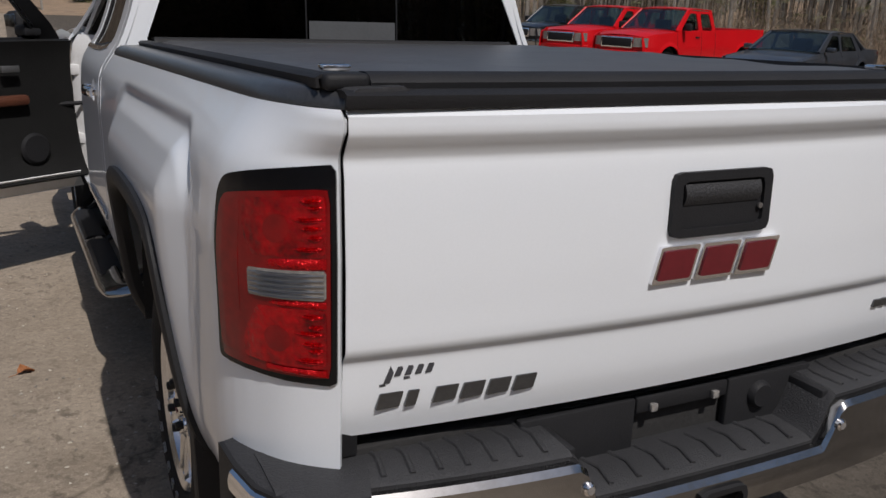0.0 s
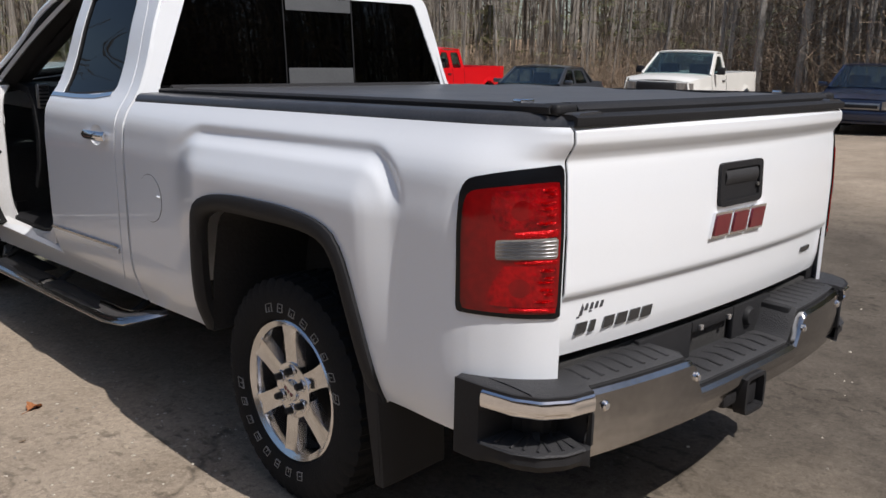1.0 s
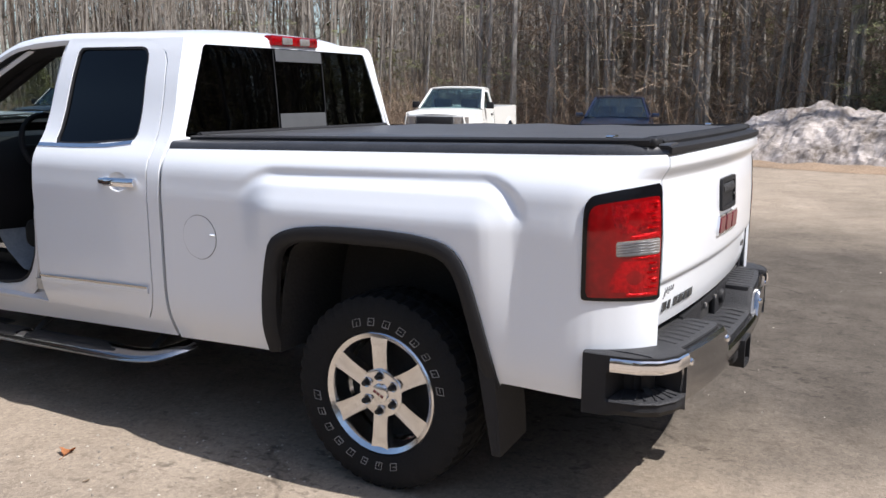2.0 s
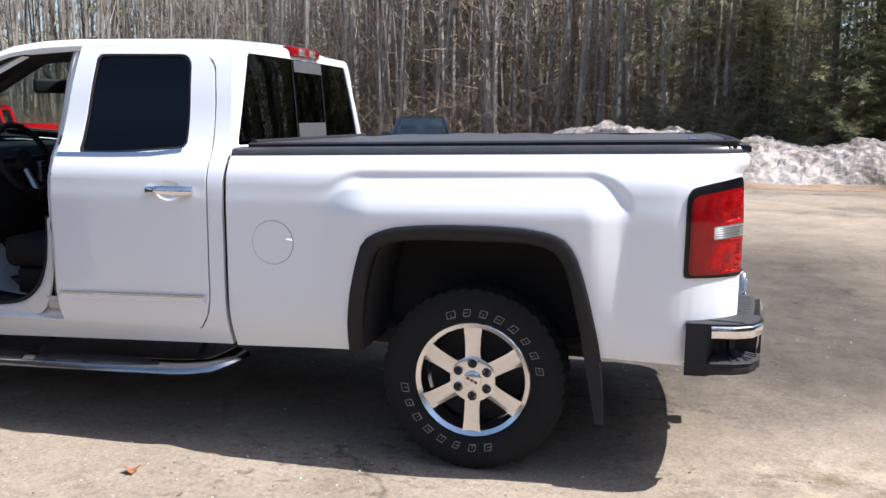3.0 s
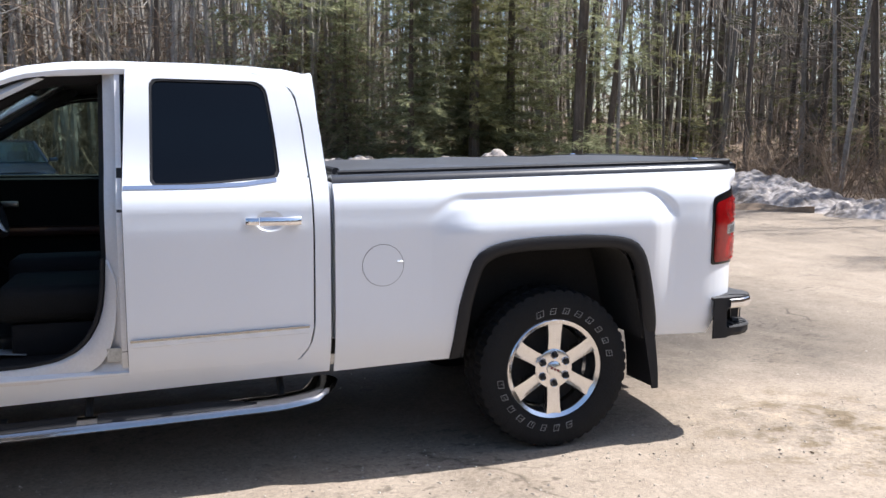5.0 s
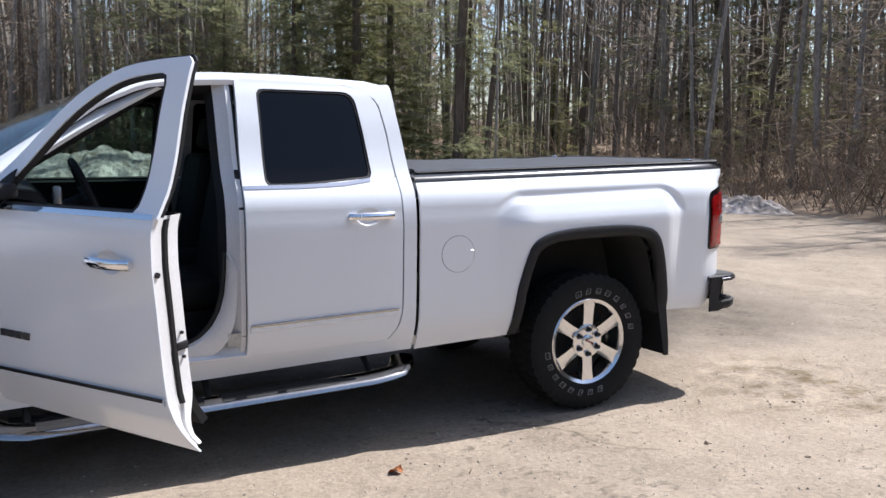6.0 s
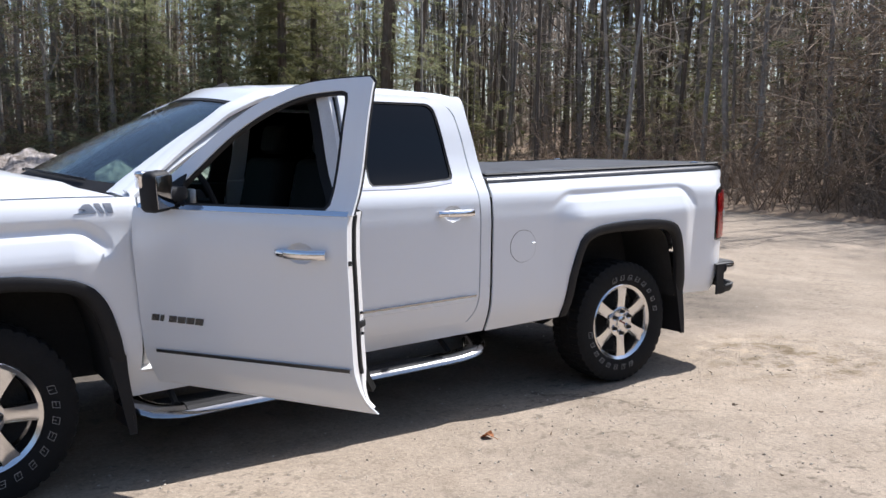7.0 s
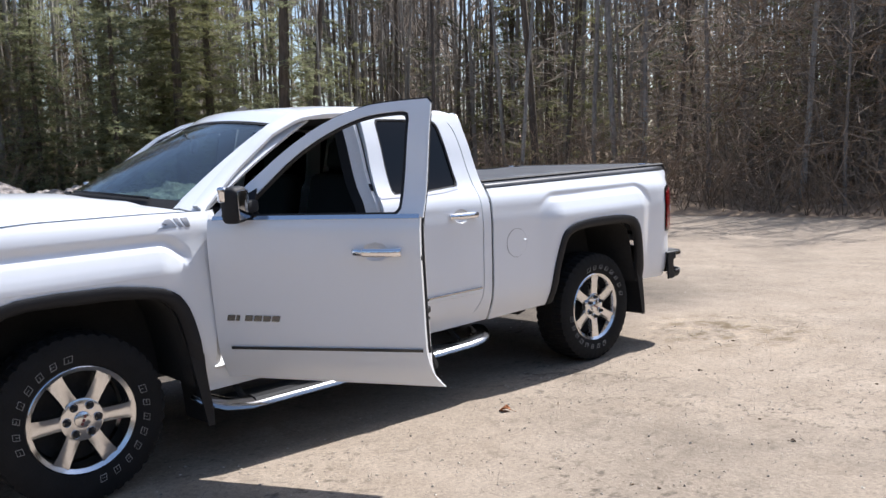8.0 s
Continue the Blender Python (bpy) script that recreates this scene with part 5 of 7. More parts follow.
# added pale sheet in place of the bright view through the far window
sheet([[(x, 2.96 + 0.02 * math.sin(9 * x), 1.314 + 0.006 * math.sin(14 * x)) for x in np.linspace(0.10, 0.27, 10)], [(x, 3.03 + 0.02 * math.sin(7 * x), 1.312 + 0.006 * math.sin(11 * x)) for x in np.linspace(0.10, 0.27, 10)]], 0.004, (0, 0, 1)).out("dash_pale_patch", PALE_PATCH, dash, "pale sheet on the dashboard, added for the bright snow seen through the far window")
sheet([[(x, y, z + 0.006 * math.sin(17 * x)) for y, z in ((2.36, 0.562), (2.50, 0.575), (2.62, 0.66), (2.72, 0.78), (2.76, 0.85))] for x in np.linspace(-0.63, -0.36, 6)], 0.003, (0, -0.5, 1)).out("floor_paper", PAPER_GREY, truck, "printed protective paper on the cab floor")

# running boards
for s in (-1, 1):
    pts = [(s * 0.78, 1.10, 0.40), (s * 0.845, 1.125, 0.387), (s * 0.912, 1.19, 0.366), (s * 0.925, 1.32, 0.352), (s * 0.925, 1.60, 0.342), (s * 0.925, 2.40, 0.318), (s * 0.925, 2.85, 0.305), (s * 0.885, 2.95, 0.312), (s * 0.83, 3.02, 0.34), (s * 0.78, 3.04, 0.36)]
    board = tube(resample(pts, 40, False), 0.062, 16, 0.40).out("running_board", DULLCHROME, truck, "chrome oval running board with black step pads")
    # added plate that keeps a slit of sun out of the truck's shadow
    box(min(s * 0.76, s * 0.87), max(s * 0.76, s * 0.87), 2.42, 2.92, 0.322, 0.332, 0.003).out("slit_cover", FRAME, board, "black plate added to block a sun slit behind the running board")
    for y0, y1 in ((1.42, 2.06), (2.14, 2.82)):
        sheet([[(s * (0.921 + dx), y, float(np.interp(y, [1.6, 2.85], [0.342, 0.305])) + 0.017 + dz) for dx, dz in ((-0.062, -0.006), (-0.054, 0.010), (-0.01, 0.014), (0.030, 0.010), (0.044, -0.004))] for y in np.linspace(y0, y1, 10)], 0.006, (0, 0, 1)).out("step_pad", BLACK, board)
    for y in (1.30, 2.10, 2.85):
        tube([(s * 0.885, y, 0.33), (s * 0.80, y, 0.38), (s * 0.70, y, 0.44)], 0.016, 6).out("bracket", FRAME, board)

# chassis seen under the body
for s in (-1, 1):
    box(s * 0.45 - 0.04, s * 0.45 + 0.04, -1.05, 4.4, 0.48, 0.62, 0.01).out("frame_rail", FRAME, truck)
tube([(-0.62, 0, HUB), (-0.2, 0, HUB), (-0.12, 0, HUB), (0.12, 0, HUB), (0.2, 0, HUB), (0.62, 0, HUB)], [0.05, 0.05, 0.15, 0.15, 0.05, 0.05], 12).out("rear_axle", FRAME, truck)
tube([(-0.6, AXLE, HUB), (0.6, AXLE, HUB)], 0.05, 10).out("front_axle", FRAME, truck)
for s in (-1, 1):
    tube([(s * 0.55, 0.62, 0.55), (s * 0.55, 0.3, 0.48), (s * 0.55, 0, 0.46), (s * 0.55, -0.4, 0.50), (s * 0.55, -0.68, 0.58)], 0.03, 6).out("leaf_spring", FRAME, truck)
tube([(0.5, 2.2, 0.45), (0.5, 0.9, 0.45), (0.6, 0.3, 0.62), (0.66, -0.4, 0.55), (0.72, -0.75, 0.46)], 0.035, 8).out("exhaust_pipe", FRAME, truck)
box(-0.42, 0.42, 0.7, 2.6, 0.42, 0.60, 0.03).out("underbody", FRAME, truck)


# wheels
def wheel(x, y, turn, steer_deg=0.0, parent=truck, radius=0.397, detail=True):
    """One wheel: alloy rim with six spokes in a tall-sidewall tyre; faces -x."""
    m = pose(x, y, HUB, 0, 0, steer_deg) @ pose(0, 0, 0, turn, 0, 0)
    k = radius / 0.397
    rim = revolve([(0.20, 0.20), (0.19, 0.222), (0.02, 0.212), (-0.006, 0.222), (-0.018, 0.241), (-0.012, 0.248), (0.0, 0.246)][::-1], 56).moved(m).out("wheel", ALLOY, parent, "polished six-spoke alloy wheel with a lettered tyre")
    tyre = [(0.22, 0.235), (0.232, 0.28), (0.225, 0.345), (0.20, 0.385), (0.17, 0.393), (0.105, 0.395), (0.04, 0.393), (0.012, 0.384), (-0.018, 0.352), (-0.030, 0.315), (-0.028, 0.280), (-0.018, 0.252), (0.0, 0.240)]
    if detail:                                     # one skin with cut tread blocks
        steps = 264
        wide = [(0.22, 0.235), (0.232, 0.28), (0.228, 0.345)]
        blocks = [(0.222, 0.372, 0), (0.215, 0.384, 0), (0.150, 0.390, 0), (0.147, 0.390, 9), (0.137, 0.390, 9), (0.134, 0.391, 1), (0.070, 0.391, 1), (0.067, 0.391, 9), (0.057, 0.391, 9), (0.054, 0.389, 0), (-0.010, 0.384, 0), (-0.020, 0.368, 0), (-0.027, 0.345, 2)]
        inner = [(-0.030, 0.315), (-0.028, 0.280), (-0.018, 0.252), (0.0, 0.240)]
        verts = []
        for i in range(steps):
            ang = 2 * math.pi * i / steps
            line = list(wide)
            for a, r, kind in blocks:
                cut = 0.006
                if kind != 9:
                    on = ((i + (3 if kind == 1 else 0)) % 6) < 4
                    cut = 0.0 if on else 0.006
                    if kind == 2:
                        cut = 0.0 if on else 0.0015
                    if kind == 0 and a > -0.012 and on:
                        cut = -0.0015
                line.append((a, r - cut))
            line += inner
            verts += [(a, -r * k * math.sin(ang), r * k * math.cos(ang)) for a, r in line]
        n = len(wide) + len(blocks) + len(inner)
        g = Geo().add(verts, [(i * n + j, i * n + j + 1, ((i + 1) % steps) * n + j + 1, ((i + 1) % steps) * n + j) for i in range(steps) for j in range(n - 1)])
    else:
        g = revolve([(a, r * k) for a, r in tyre], 72)
    g.moved(m).out("tyre", RUBBER, rim, "black all-terrain tyre")
    revolve([(0.10, 0.001), (0.10, 0.205)], 40).moved(m).out("brake_disc", FRAME, rim)
    for q in range(6):
        sp = Geo()
        r = pose(0, 0, 0, 60 * q, 0, 0)
        sp.joined(sheet([[(xx + 0.006 * (1 - abs(w)), w * half, rr) for w in (-1, -0.86, -0.8, 0, 0.8, 0.86, 1)] for rr, half, xx in ((0.045, 0.034, 0.004), (0.085, 0.033, 0.000), (0.12, 0.0315, -0.004), (0.18, 0.0335, -0.008), (0.218, 0.038, -0.010), (0.232, 0.046, -0.008))], 0.035, (-1, 0, 0)))
        sp.moved(m @ r).out("spoke", ALLOY, rim)
        nut = revolve([(-0.026, 0.001), (-0.026, 0.010), (-0.022, 0.012), (0.01, 0.012)], 6).moved(m @ pose(0, 0, 0, 60 * q, 0, 0) @ pose(-0.004, 0, 0.070))
        nut.out("lug_nut", FRAME, rim)
        revolve([(-0.0035, 0.013), (-0.006, 0.019), (-0.003, 0.021), (0.004, 0.021)], 16).moved(m @ pose(0, 0, 0, 60 * q, 0, 0) @ pose(-0.004, 0, 0.070)).out("nut_seat", ALLOY, rim)
    revolve([(-0.002, 0.03), (-0.004, 0.085), (0.0, 0.096), (0.03, 0.098)], 40).moved(m).out("hub_plate", ALLOY, rim)
    cap = revolve([(-0.018, 0.001), (-0.017, 0.024), (-0.012, 0.036), (0.004, 0.040)], 28).moved(m).out("hub_cap", ALLOY, rim)
    for w in (-0.018, 0.0, 0.018):
        box(-0.0195, -0.016, w - 0.007, w + 0.007, -0.006, 0.006, 0.001, 1).moved(m @ pose(0, 0, 0, 25, 0, 0)).out("badge", RED_BADGE, cap)
    if detail:
        for start, step in ((-18, 13.6), (-100, -13.6)):
            for c in range(8):
                ang = start + step * c
                fr = Geo()
                h = (0.020, 0.015, 0.016, 0.017, 0.016, 0.013, 0.015, 0.016)[c] * 0.92
                lines = [(-h, h, -0.0150, -0.0132), (-h, h, 0.0132, 0.0150), (-h - 0.0004, -h + 0.0016, -0.015, 0.015), (h - 0.0016, h + 0.0004, -0.015, 0.015)]
                lines += [(-h * 0.3, h, -0.0009, 0.0009)] if c % 2 else [(-0.0009, 0.0009, -0.015, 0.002)]
                for y0, y1, z0, z1 in lines:
                    bar = box(-0.0312, -0.026, y0, y1, z0, z1)
                    bar.v = [Vector((v.x, v.y - 0.22 * v.z, v.z + 0.289)) for v in bar.v]
                    fr.joined(bar)
                fr.moved(m @ pose(0, 0, 0, ang, 0, 0)).out("letter_bar", LETTER, rim, "white outlined lettering bar")
    return rim


wheel(-TRACK, 0.0, 0)
wheel(-TRACK, AXLE, 90, 1.0)
for y in (0.0, AXLE):
    r = wheel(TRACK, y, 0, 180, detail=False)


# ---- ground ----
def ground_material():
    """Worn, sanded asphalt: tan grit over grey, with grey patches, cracks and spots."""
    m = bpy.data.materials.new("worn_asphalt")
    m.use_nodes = True
    nt = m.node_tree
    b = nt.nodes["Principled BSDF"]
    b.inputs["Roughness"].default_value = 0.95
    b.inputs["Specular IOR Level"].default_value = 0.2
    tc = nt.nodes.new("ShaderNodeTexCoord")

    def noise_node(scale, detail=4, rough=0.55, stretch=None):
        n = nt.nodes.new("ShaderNodeTexNoise")
        n.inputs["Scale"].default_value, n.inputs["Detail"].default_value, n.inputs["Roughness"].default_value = scale, detail, rough
        if stretch:
            mp = nt.nodes.new("ShaderNodeMapping")
            mp.inputs["Scale"].default_value = stretch
            nt.links.new(tc.outputs["Object"], mp.inputs["Vector"])
            nt.links.new(mp.outputs["Vector"], n.inputs["Vector"])
        else:
            nt.links.new(tc.outputs["Object"], n.inputs["Vector"])
        return n.outputs["Fac"]

    def ramp(fac, stops):
        r = nt.nodes.new("ShaderNodeValToRGB")
        while len(r.color_ramp.elements) < len(stops):
            r.color_ramp.elements.new(0.5)
        for e, (p, c) in zip(r.color_ramp.elements, stops):
            e.position, e.color = p, (*c, 1)
        nt.links.new(fac, r.inputs["Fac"])
        return r.outputs["Color"]

    def blend(fac, c0, c1, mode="MIX"):
        x = nt.nodes.new("ShaderNodeMix")
        x.data_type, x.blend_type = "RGBA", mode
        if isinstance(fac, float):
            x.inputs[0].default_value = fac
        else:
            nt.links.new(fac, x.inputs[0])
        nt.links.new(c0, x.inputs[6])
        nt.links.new(c1, x.inputs[7])
        return x.outputs[2]

    def cells(scale, feature="F1", bend=0.0):
        v = nt.nodes.new("ShaderNodeTexVoronoi")
        v.feature = feature
        v.inputs["Scale"].default_value = scale
        if bend:
            n = nt.nodes.new("ShaderNodeTexNoise")
            n.inputs["Scale"].default_value, n.inputs["Detail"].default_value = 1.6, 6
            nt.links.new(tc.outputs["Object"], n.inputs["Vector"])
            a = nt.nodes.new("ShaderNodeVectorMath")
            a.operation = "MULTIPLY_ADD"
            a.inputs[1].default_value = (bend, bend, bend)
            nt.links.new(n.outputs["Color"], a.inputs[0])
            nt.links.new(tc.outputs["Object"], a.inputs[2])
            nt.links.new(a.outputs[0], v.inputs["Vector"])
        else:
            nt.links.new(tc.outputs["Object"], v.inputs["Vector"])
        return v

    def one(colour):
        p = nt.nodes.new("ShaderNodeSeparateColor")
        nt.links.new(colour, p.inputs[0])
        return p.outputs[0]

    def maths(kind, a, v):
        n = nt.nodes.new("ShaderNodeMath")
        n.operation = kind
        nt.links.new(a, n.inputs[0])
        if isinstance(v, float):
            n.inputs[1].default_value = v
        else:
            nt.links.new(v, n.inputs[1])
        return n.outputs[0]

    w = lambda v: (v, v, v)
    tan = ramp(noise_node(2.2, 8, 0.65), [(0.30, (0.272, 0.219, 0.167)), (0.70, (0.352, 0.291, 0.229))])
    grey = ramp(noise_node(3.0, 8, 0.65), [(0.32, (0.042, 0.036, 0.030)), (0.68, (0.092, 0.079, 0.066))])
    patch = ramp(noise_node(0.33, 6, 0.62), [(0.50, w(0)), (0.63, w(1))])
    sep = nt.nodes.new("ShaderNodeSeparateXYZ")
    nt.links.new(tc.outputs["Object"], sep.inputs[0])
    shift = nt.nodes.new("ShaderNodeMath")
    shift.operation = "MULTIPLY_ADD"
    shift.inputs[1].default_value = 3.4
    nt.links.new(noise_node(0.7, 6, 0.6), shift.inputs[0])
    nt.links.new(sep.outputs[0], shift.inputs[2])
    side = nt.nodes.new("ShaderNodeMapRange")                 # the far side of the truck is barer asphalt
    side.inputs[1].default_value, side.inputs[2].default_value = 0.9, 2.6
    nt.links.new(shift.outputs[0], side.inputs[0])
    ahead = nt.nodes.new("ShaderNodeMapRange")
    ahead.inputs[1].default_value, ahead.inputs[2].default_value = -4.2, -1.8
    nt.links.new(maths("ADD", sep.outputs[1], noise_node(0.9, 5)), ahead.inputs[0])
    far = nt.nodes.new("ShaderNodeMapRange")                  # and sanded again further out
    far.inputs[1].default_value, far.inputs[2].default_value = 10.5, 7.0
    nt.links.new(shift.outputs[0], far.inputs[0])
    dark = maths("MULTIPLY", maths("MULTIPLY", side.outputs[0], far.outputs[0]), ahead.outputs[0])
    bare = maths("MAXIMUM", maths("MULTIPLY", patch, 0.26), maths("MULTIPLY", dark, 0.88))
    col = blend(bare, tan, grey)
    blot = ramp(noise_node(4.6, 7, 0.68), [(0.55, w(1.0)), (0.64, w(0.84)), (0.74, w(0.68))])      # worn-through dark blotches
    broad = ramp(noise_node(0.55, 3), [(0.42, w(0.0)), (0.56, w(1.0))])
    col = blend(broad, col, blend(1.0, col, blot, "MULTIPLY"))
    gravel = ramp(one(cells(70).outputs["Color"]), [(0.0, w(0.74)), (0.35, w(0.96)), (0.8, w(1.04)), (1.0, w(1.22))])
    col = blend(0.75, col, blend(1.0, col, gravel, "MULTIPLY"))
    grit = ramp(noise_node(190, 4, 0.75), [(0.34, w(0.74)), (0.66, w(1.22))])
    col = blend(1.0, col, grit, "MULTIPLY")
    streak = ramp(noise_node(1.3, 6, 0.7, (0.8, 1.3, 1)), [(0.40, w(1.03)), (0.62, w(0.92))])
    col = blend(1.0, col, streak, "MULTIPLY")
    spots = ramp(noise_node(14.0, 5, 0.78), [(0.60, w(1.0)), (0.68, w(0.82))])
    col = blend(1.0, col, spots, "MULTIPLY")
    drift = ramp(noise_node(0.9, 4, 0.6), [(0.44, w(0.0)), (0.60, w(1.0))])
    chips = ramp(noise_node(17.0, 3, 0.6, (1.0, 0.62, 1)), [(0.56, w(1.0)), (0.62, w(0.68)), (0.70, w(0.52))])
    col = blend(one(drift), col, blend(1.0, col, chips, "MULTIPLY"))
    gap = nt.nodes.new("ShaderNodeVectorMath")
    gap.operation = "DISTANCE"
    gap.inputs[1].default_value = (-1.1, -1.5, 0.0)
    nt.links.new(tc.outputs["Object"], gap.inputs[0])
    near = nt.nodes.new("ShaderNodeMapRange")
    near.inputs[1].default_value, near.inputs[2].default_value = 1.25, 0.55
    nt.links.new(maths("ADD", gap.outputs["Value"], maths("MULTIPLY", noise_node(2.6, 4), 0.5)), near.inputs[0])
    dirt = ramp(noise_node(5.5, 6, 0.7, (1.0, 0.7, 1)), [(0.36, (1.30, 1.26, 1.18)), (0.50, w(1.0)), (0.60, (0.62, 0.57, 0.46)), (0.72, (0.40, 0.36, 0.28))])
    col = blend(near.outputs[0], col, blend(1.0, col, dirt, "MULTIPLY"))
    line = ramp(cells(0.42, "DISTANCE_TO_EDGE", 0.55).outputs["Distance"], [(0.0, w(0.0)), (0.006, w(1.0))])   # cracks
    some = ramp(noise_node(0.75, 4), [(0.58, w(1.0)), (0.62, w(0.0))])
    crack = ramp(one(maths("MAXIMUM", line, some)), [(0.0, w(0.5)), (1.0, w(1.0))])
    col = blend(1.0, col, crack, "MULTIPLY")
    nt.links.new(col, b.inputs["Base Color"])
    bn = nt.nodes.new("ShaderNodeBump")
    bn.inputs["Strength"].default_value, bn.inputs["Distance"].default_value = 0.6, 0.004
    nt.links.new(maths("ADD", noise_node(160, 3), one(cells(70).outputs["Color"])), bn.inputs["Height"])
    nt.links.new(bn.outputs["Normal"], b.inputs["Normal"])
    return m


ASPHALT = ground_material()
# edge of the lot: verge and woods begin beyond this line
EDGE = [(-60, -34), (-25, -24), (-8, -14.6), (2.5, -12.6), (6, -12.3), (9.5, -12.6), (13, -12.2), (16.5, -10.8), (19.3, -8.2), (21.3, -4.5), (22.3, 0), (22.5, 6), (24, 13), (28, 24), (28, 37), (22, 49), (9, 59), (-12, 65), (-40, 67)]


def edge_points(step):
    return resample(EDGE, max(2, int(sum(math.dist(a, b) for a, b in zip(EDGE, EDGE[1:])) / step)), False)


def terrain(x, y):
    """The lot falls away a little towards the parked row."""
    return -0.2 * smooth_step(6, 15, x) * smooth_step(0.5, 14, y)


g = Geo()
lines_x = [-2000, -400, -80] + list(np.linspace(-30, 45, 51)) + [80, 400, 2000]
lines_y = [-2000, -400, -80] + list(np.linspace(-35, 70, 71)) + [110, 400, 2000]
g.add([(x, y, terrain(x, y)) for x in lines_x for y in lines_y], grid_faces(len(lines_x), len(lines_y)))
ground = tagged(g.out("ground", ASPHALT, sharp=0), "worn sandy asphalt lot with grey patches", "ground", kind="structure")

# verge of leaf litter that rises into the woods
rows = []
pts = edge_points(0.8)
for i, p in enumerate(pts):
    a, b = np.array(pts[max(i - 1, 0)]), np.array(pts[min(i + 1, len(pts) - 1)])
    d = (b - a) / np.linalg.norm(b - a)
    n = np.array((d[1], -d[0]))
    row = []
    for k, w in enumerate((0.0, 0.5, 1.2, 2.4, 4, 7, 12, 20, 34)):
        q = np.array(p) + n * (w + 0.35 * noise.noise(Vector((p[0] * 0.6, p[1] * 0.6, 1.0))))
        z = (0.004 if k == 0 else 0.07 + 0.05 * w ** 1.15) + (0.0 if k == 0 else 0.10 * noise.noise(Vector((q[0] * 0.8, q[1] * 0.8, 0))))
        row.append((q[0], q[1], z + terrain(q[0], q[1])))
    rows.append(row)
verge = Geo().add([v for r in rows for v in r], grid_faces(len(rows), len(rows[0])))
tagged(verge.out("verge", LEAFLITTER, sharp=0), "brown leaf litter under the trees along the lot", "ground", kind="structure")


def off_edge(s, w):
    """A place s metres along the lot's edge and w metres beyond it."""
    ps = np.array(EDGE, float)
    d = np.concatenate([[0], np.cumsum(np.linalg.norm(np.diff(ps, axis=0), axis=1))])
    x, y = np.interp(s, d, ps[:, 0]), np.interp(s, d, ps[:, 1])
    x2, y2 = np.interp(s + 1.0, d, ps[:, 0]), np.interp(s + 1.0, d, ps[:, 1])
    x1, y1 = np.interp(s - 1.0, d, ps[:, 0]), np.interp(s - 1.0, d, ps[:, 1])
    v = np.array((x2 - x1, y2 - y1))
    v /= np.linalg.norm(v)
    px, py = x + v[1] * w, y - v[0] * w
    return px, py, 0.05 + 0.05 * max(w, 0) ** 1.15 + terrain(px, py)




# ---- trees ----
def limb(g, start, way, length, r0, seg, bend, rng, sides=5):
    pts, rad = [Vector(start)], [r0]
    d = Vector(way).normalized()
    for k in range(seg):
        d = (d + Vector((rng.uniform(-bend, bend), rng.uniform(-bend, bend), rng.uniform(-bend * 0.3, bend * 0.8)))).normalized()
        pts.append(pts[-1] + d * length / seg)
        rad.append(max(r0 * (1 - (k + 1) / seg * 0.85), 0.004))
    g.joined(tube(pts, rad, sides, caps=False))
    return pts, rad


def bare_tree(seed, height, r0, first=0.35, spread=1.0):
    """Trunk and crown geometry of a leafless tree."""
    rng = random.Random(seed)
    trunk, crown = Geo(), Geo()
    pts, rad = limb(trunk, (0, 0, -0.2), (rng.uniform(-0.04, 0.04), rng.uniform(-0.04, 0.04), 1), height, r0, 12, 0.035, rng, 7)
    n = int(height * 2.2)
    for _ in range(n):
        f = rng.uniform(first, 0.97)
        k = f * (len(pts) - 1)
        i = int(k)
        p = pts[i].lerp(pts[i + 1], k - i)
        a = rng.uniform(0, 2 * math.pi)
        up = rng.uniform(0.7, 1.7)
        ln = spread * rng.uniform(0.12, 0.24) * height * (1.15 - f)
        q, _r = limb(crown, p, (math.cos(a), math.sin(a), up), ln + 0.4, rad[i] * 0.38, 4, 0.22, rng, 4)
        for _k in range(5):
            j = rng.randint(1, 3)
            b = a + rng.uniform(-1.2, 1.2)
            s, _s = limb(crown, q[j].lerp(q[j + 1], rng.random()), (math.cos(b), math.sin(b), rng.uniform(0.3, 1.6)), ln * rng.uniform(0.25, 0.55) + 0.2, max(rad[i] * 0.14, 0.006), 2, 0.3, rng, 3)
            for _m in range(2):
                c = b + rng.uniform(-1.0, 1.0)
                limb(crown, s[1], (math.cos(c), math.sin(c), rng.uniform(0.1, 1.4)), ln * rng.uniform(0.12, 0.3) + 0.15, 0.006, 1, 0.3, rng, 3)
    return trunk, crown


def fan(verts, faces, p, tip, wid, rng):
    """A flat spray of needles: a few fine blades that spread from p towards tip."""
    along = tip - p
    for k in (-1.0, -0.35, 0.35, 1.0):
        start = p + along * rng.uniform(0.0, 0.35)
        end = p + along * rng.uniform(0.6, 1.05) + wid * (2.6 * k + rng.uniform(-0.5, 0.5)) + Vector((0, 0, rng.uniform(-0.03, 0.02)))
        mid = start.lerp(end, 0.5)
        thin = wid * 0.26
        o = len(verts)
        verts += [start, mid - thin, end, mid + thin]
        faces.append((o, o + 1, o + 2, o + 3))


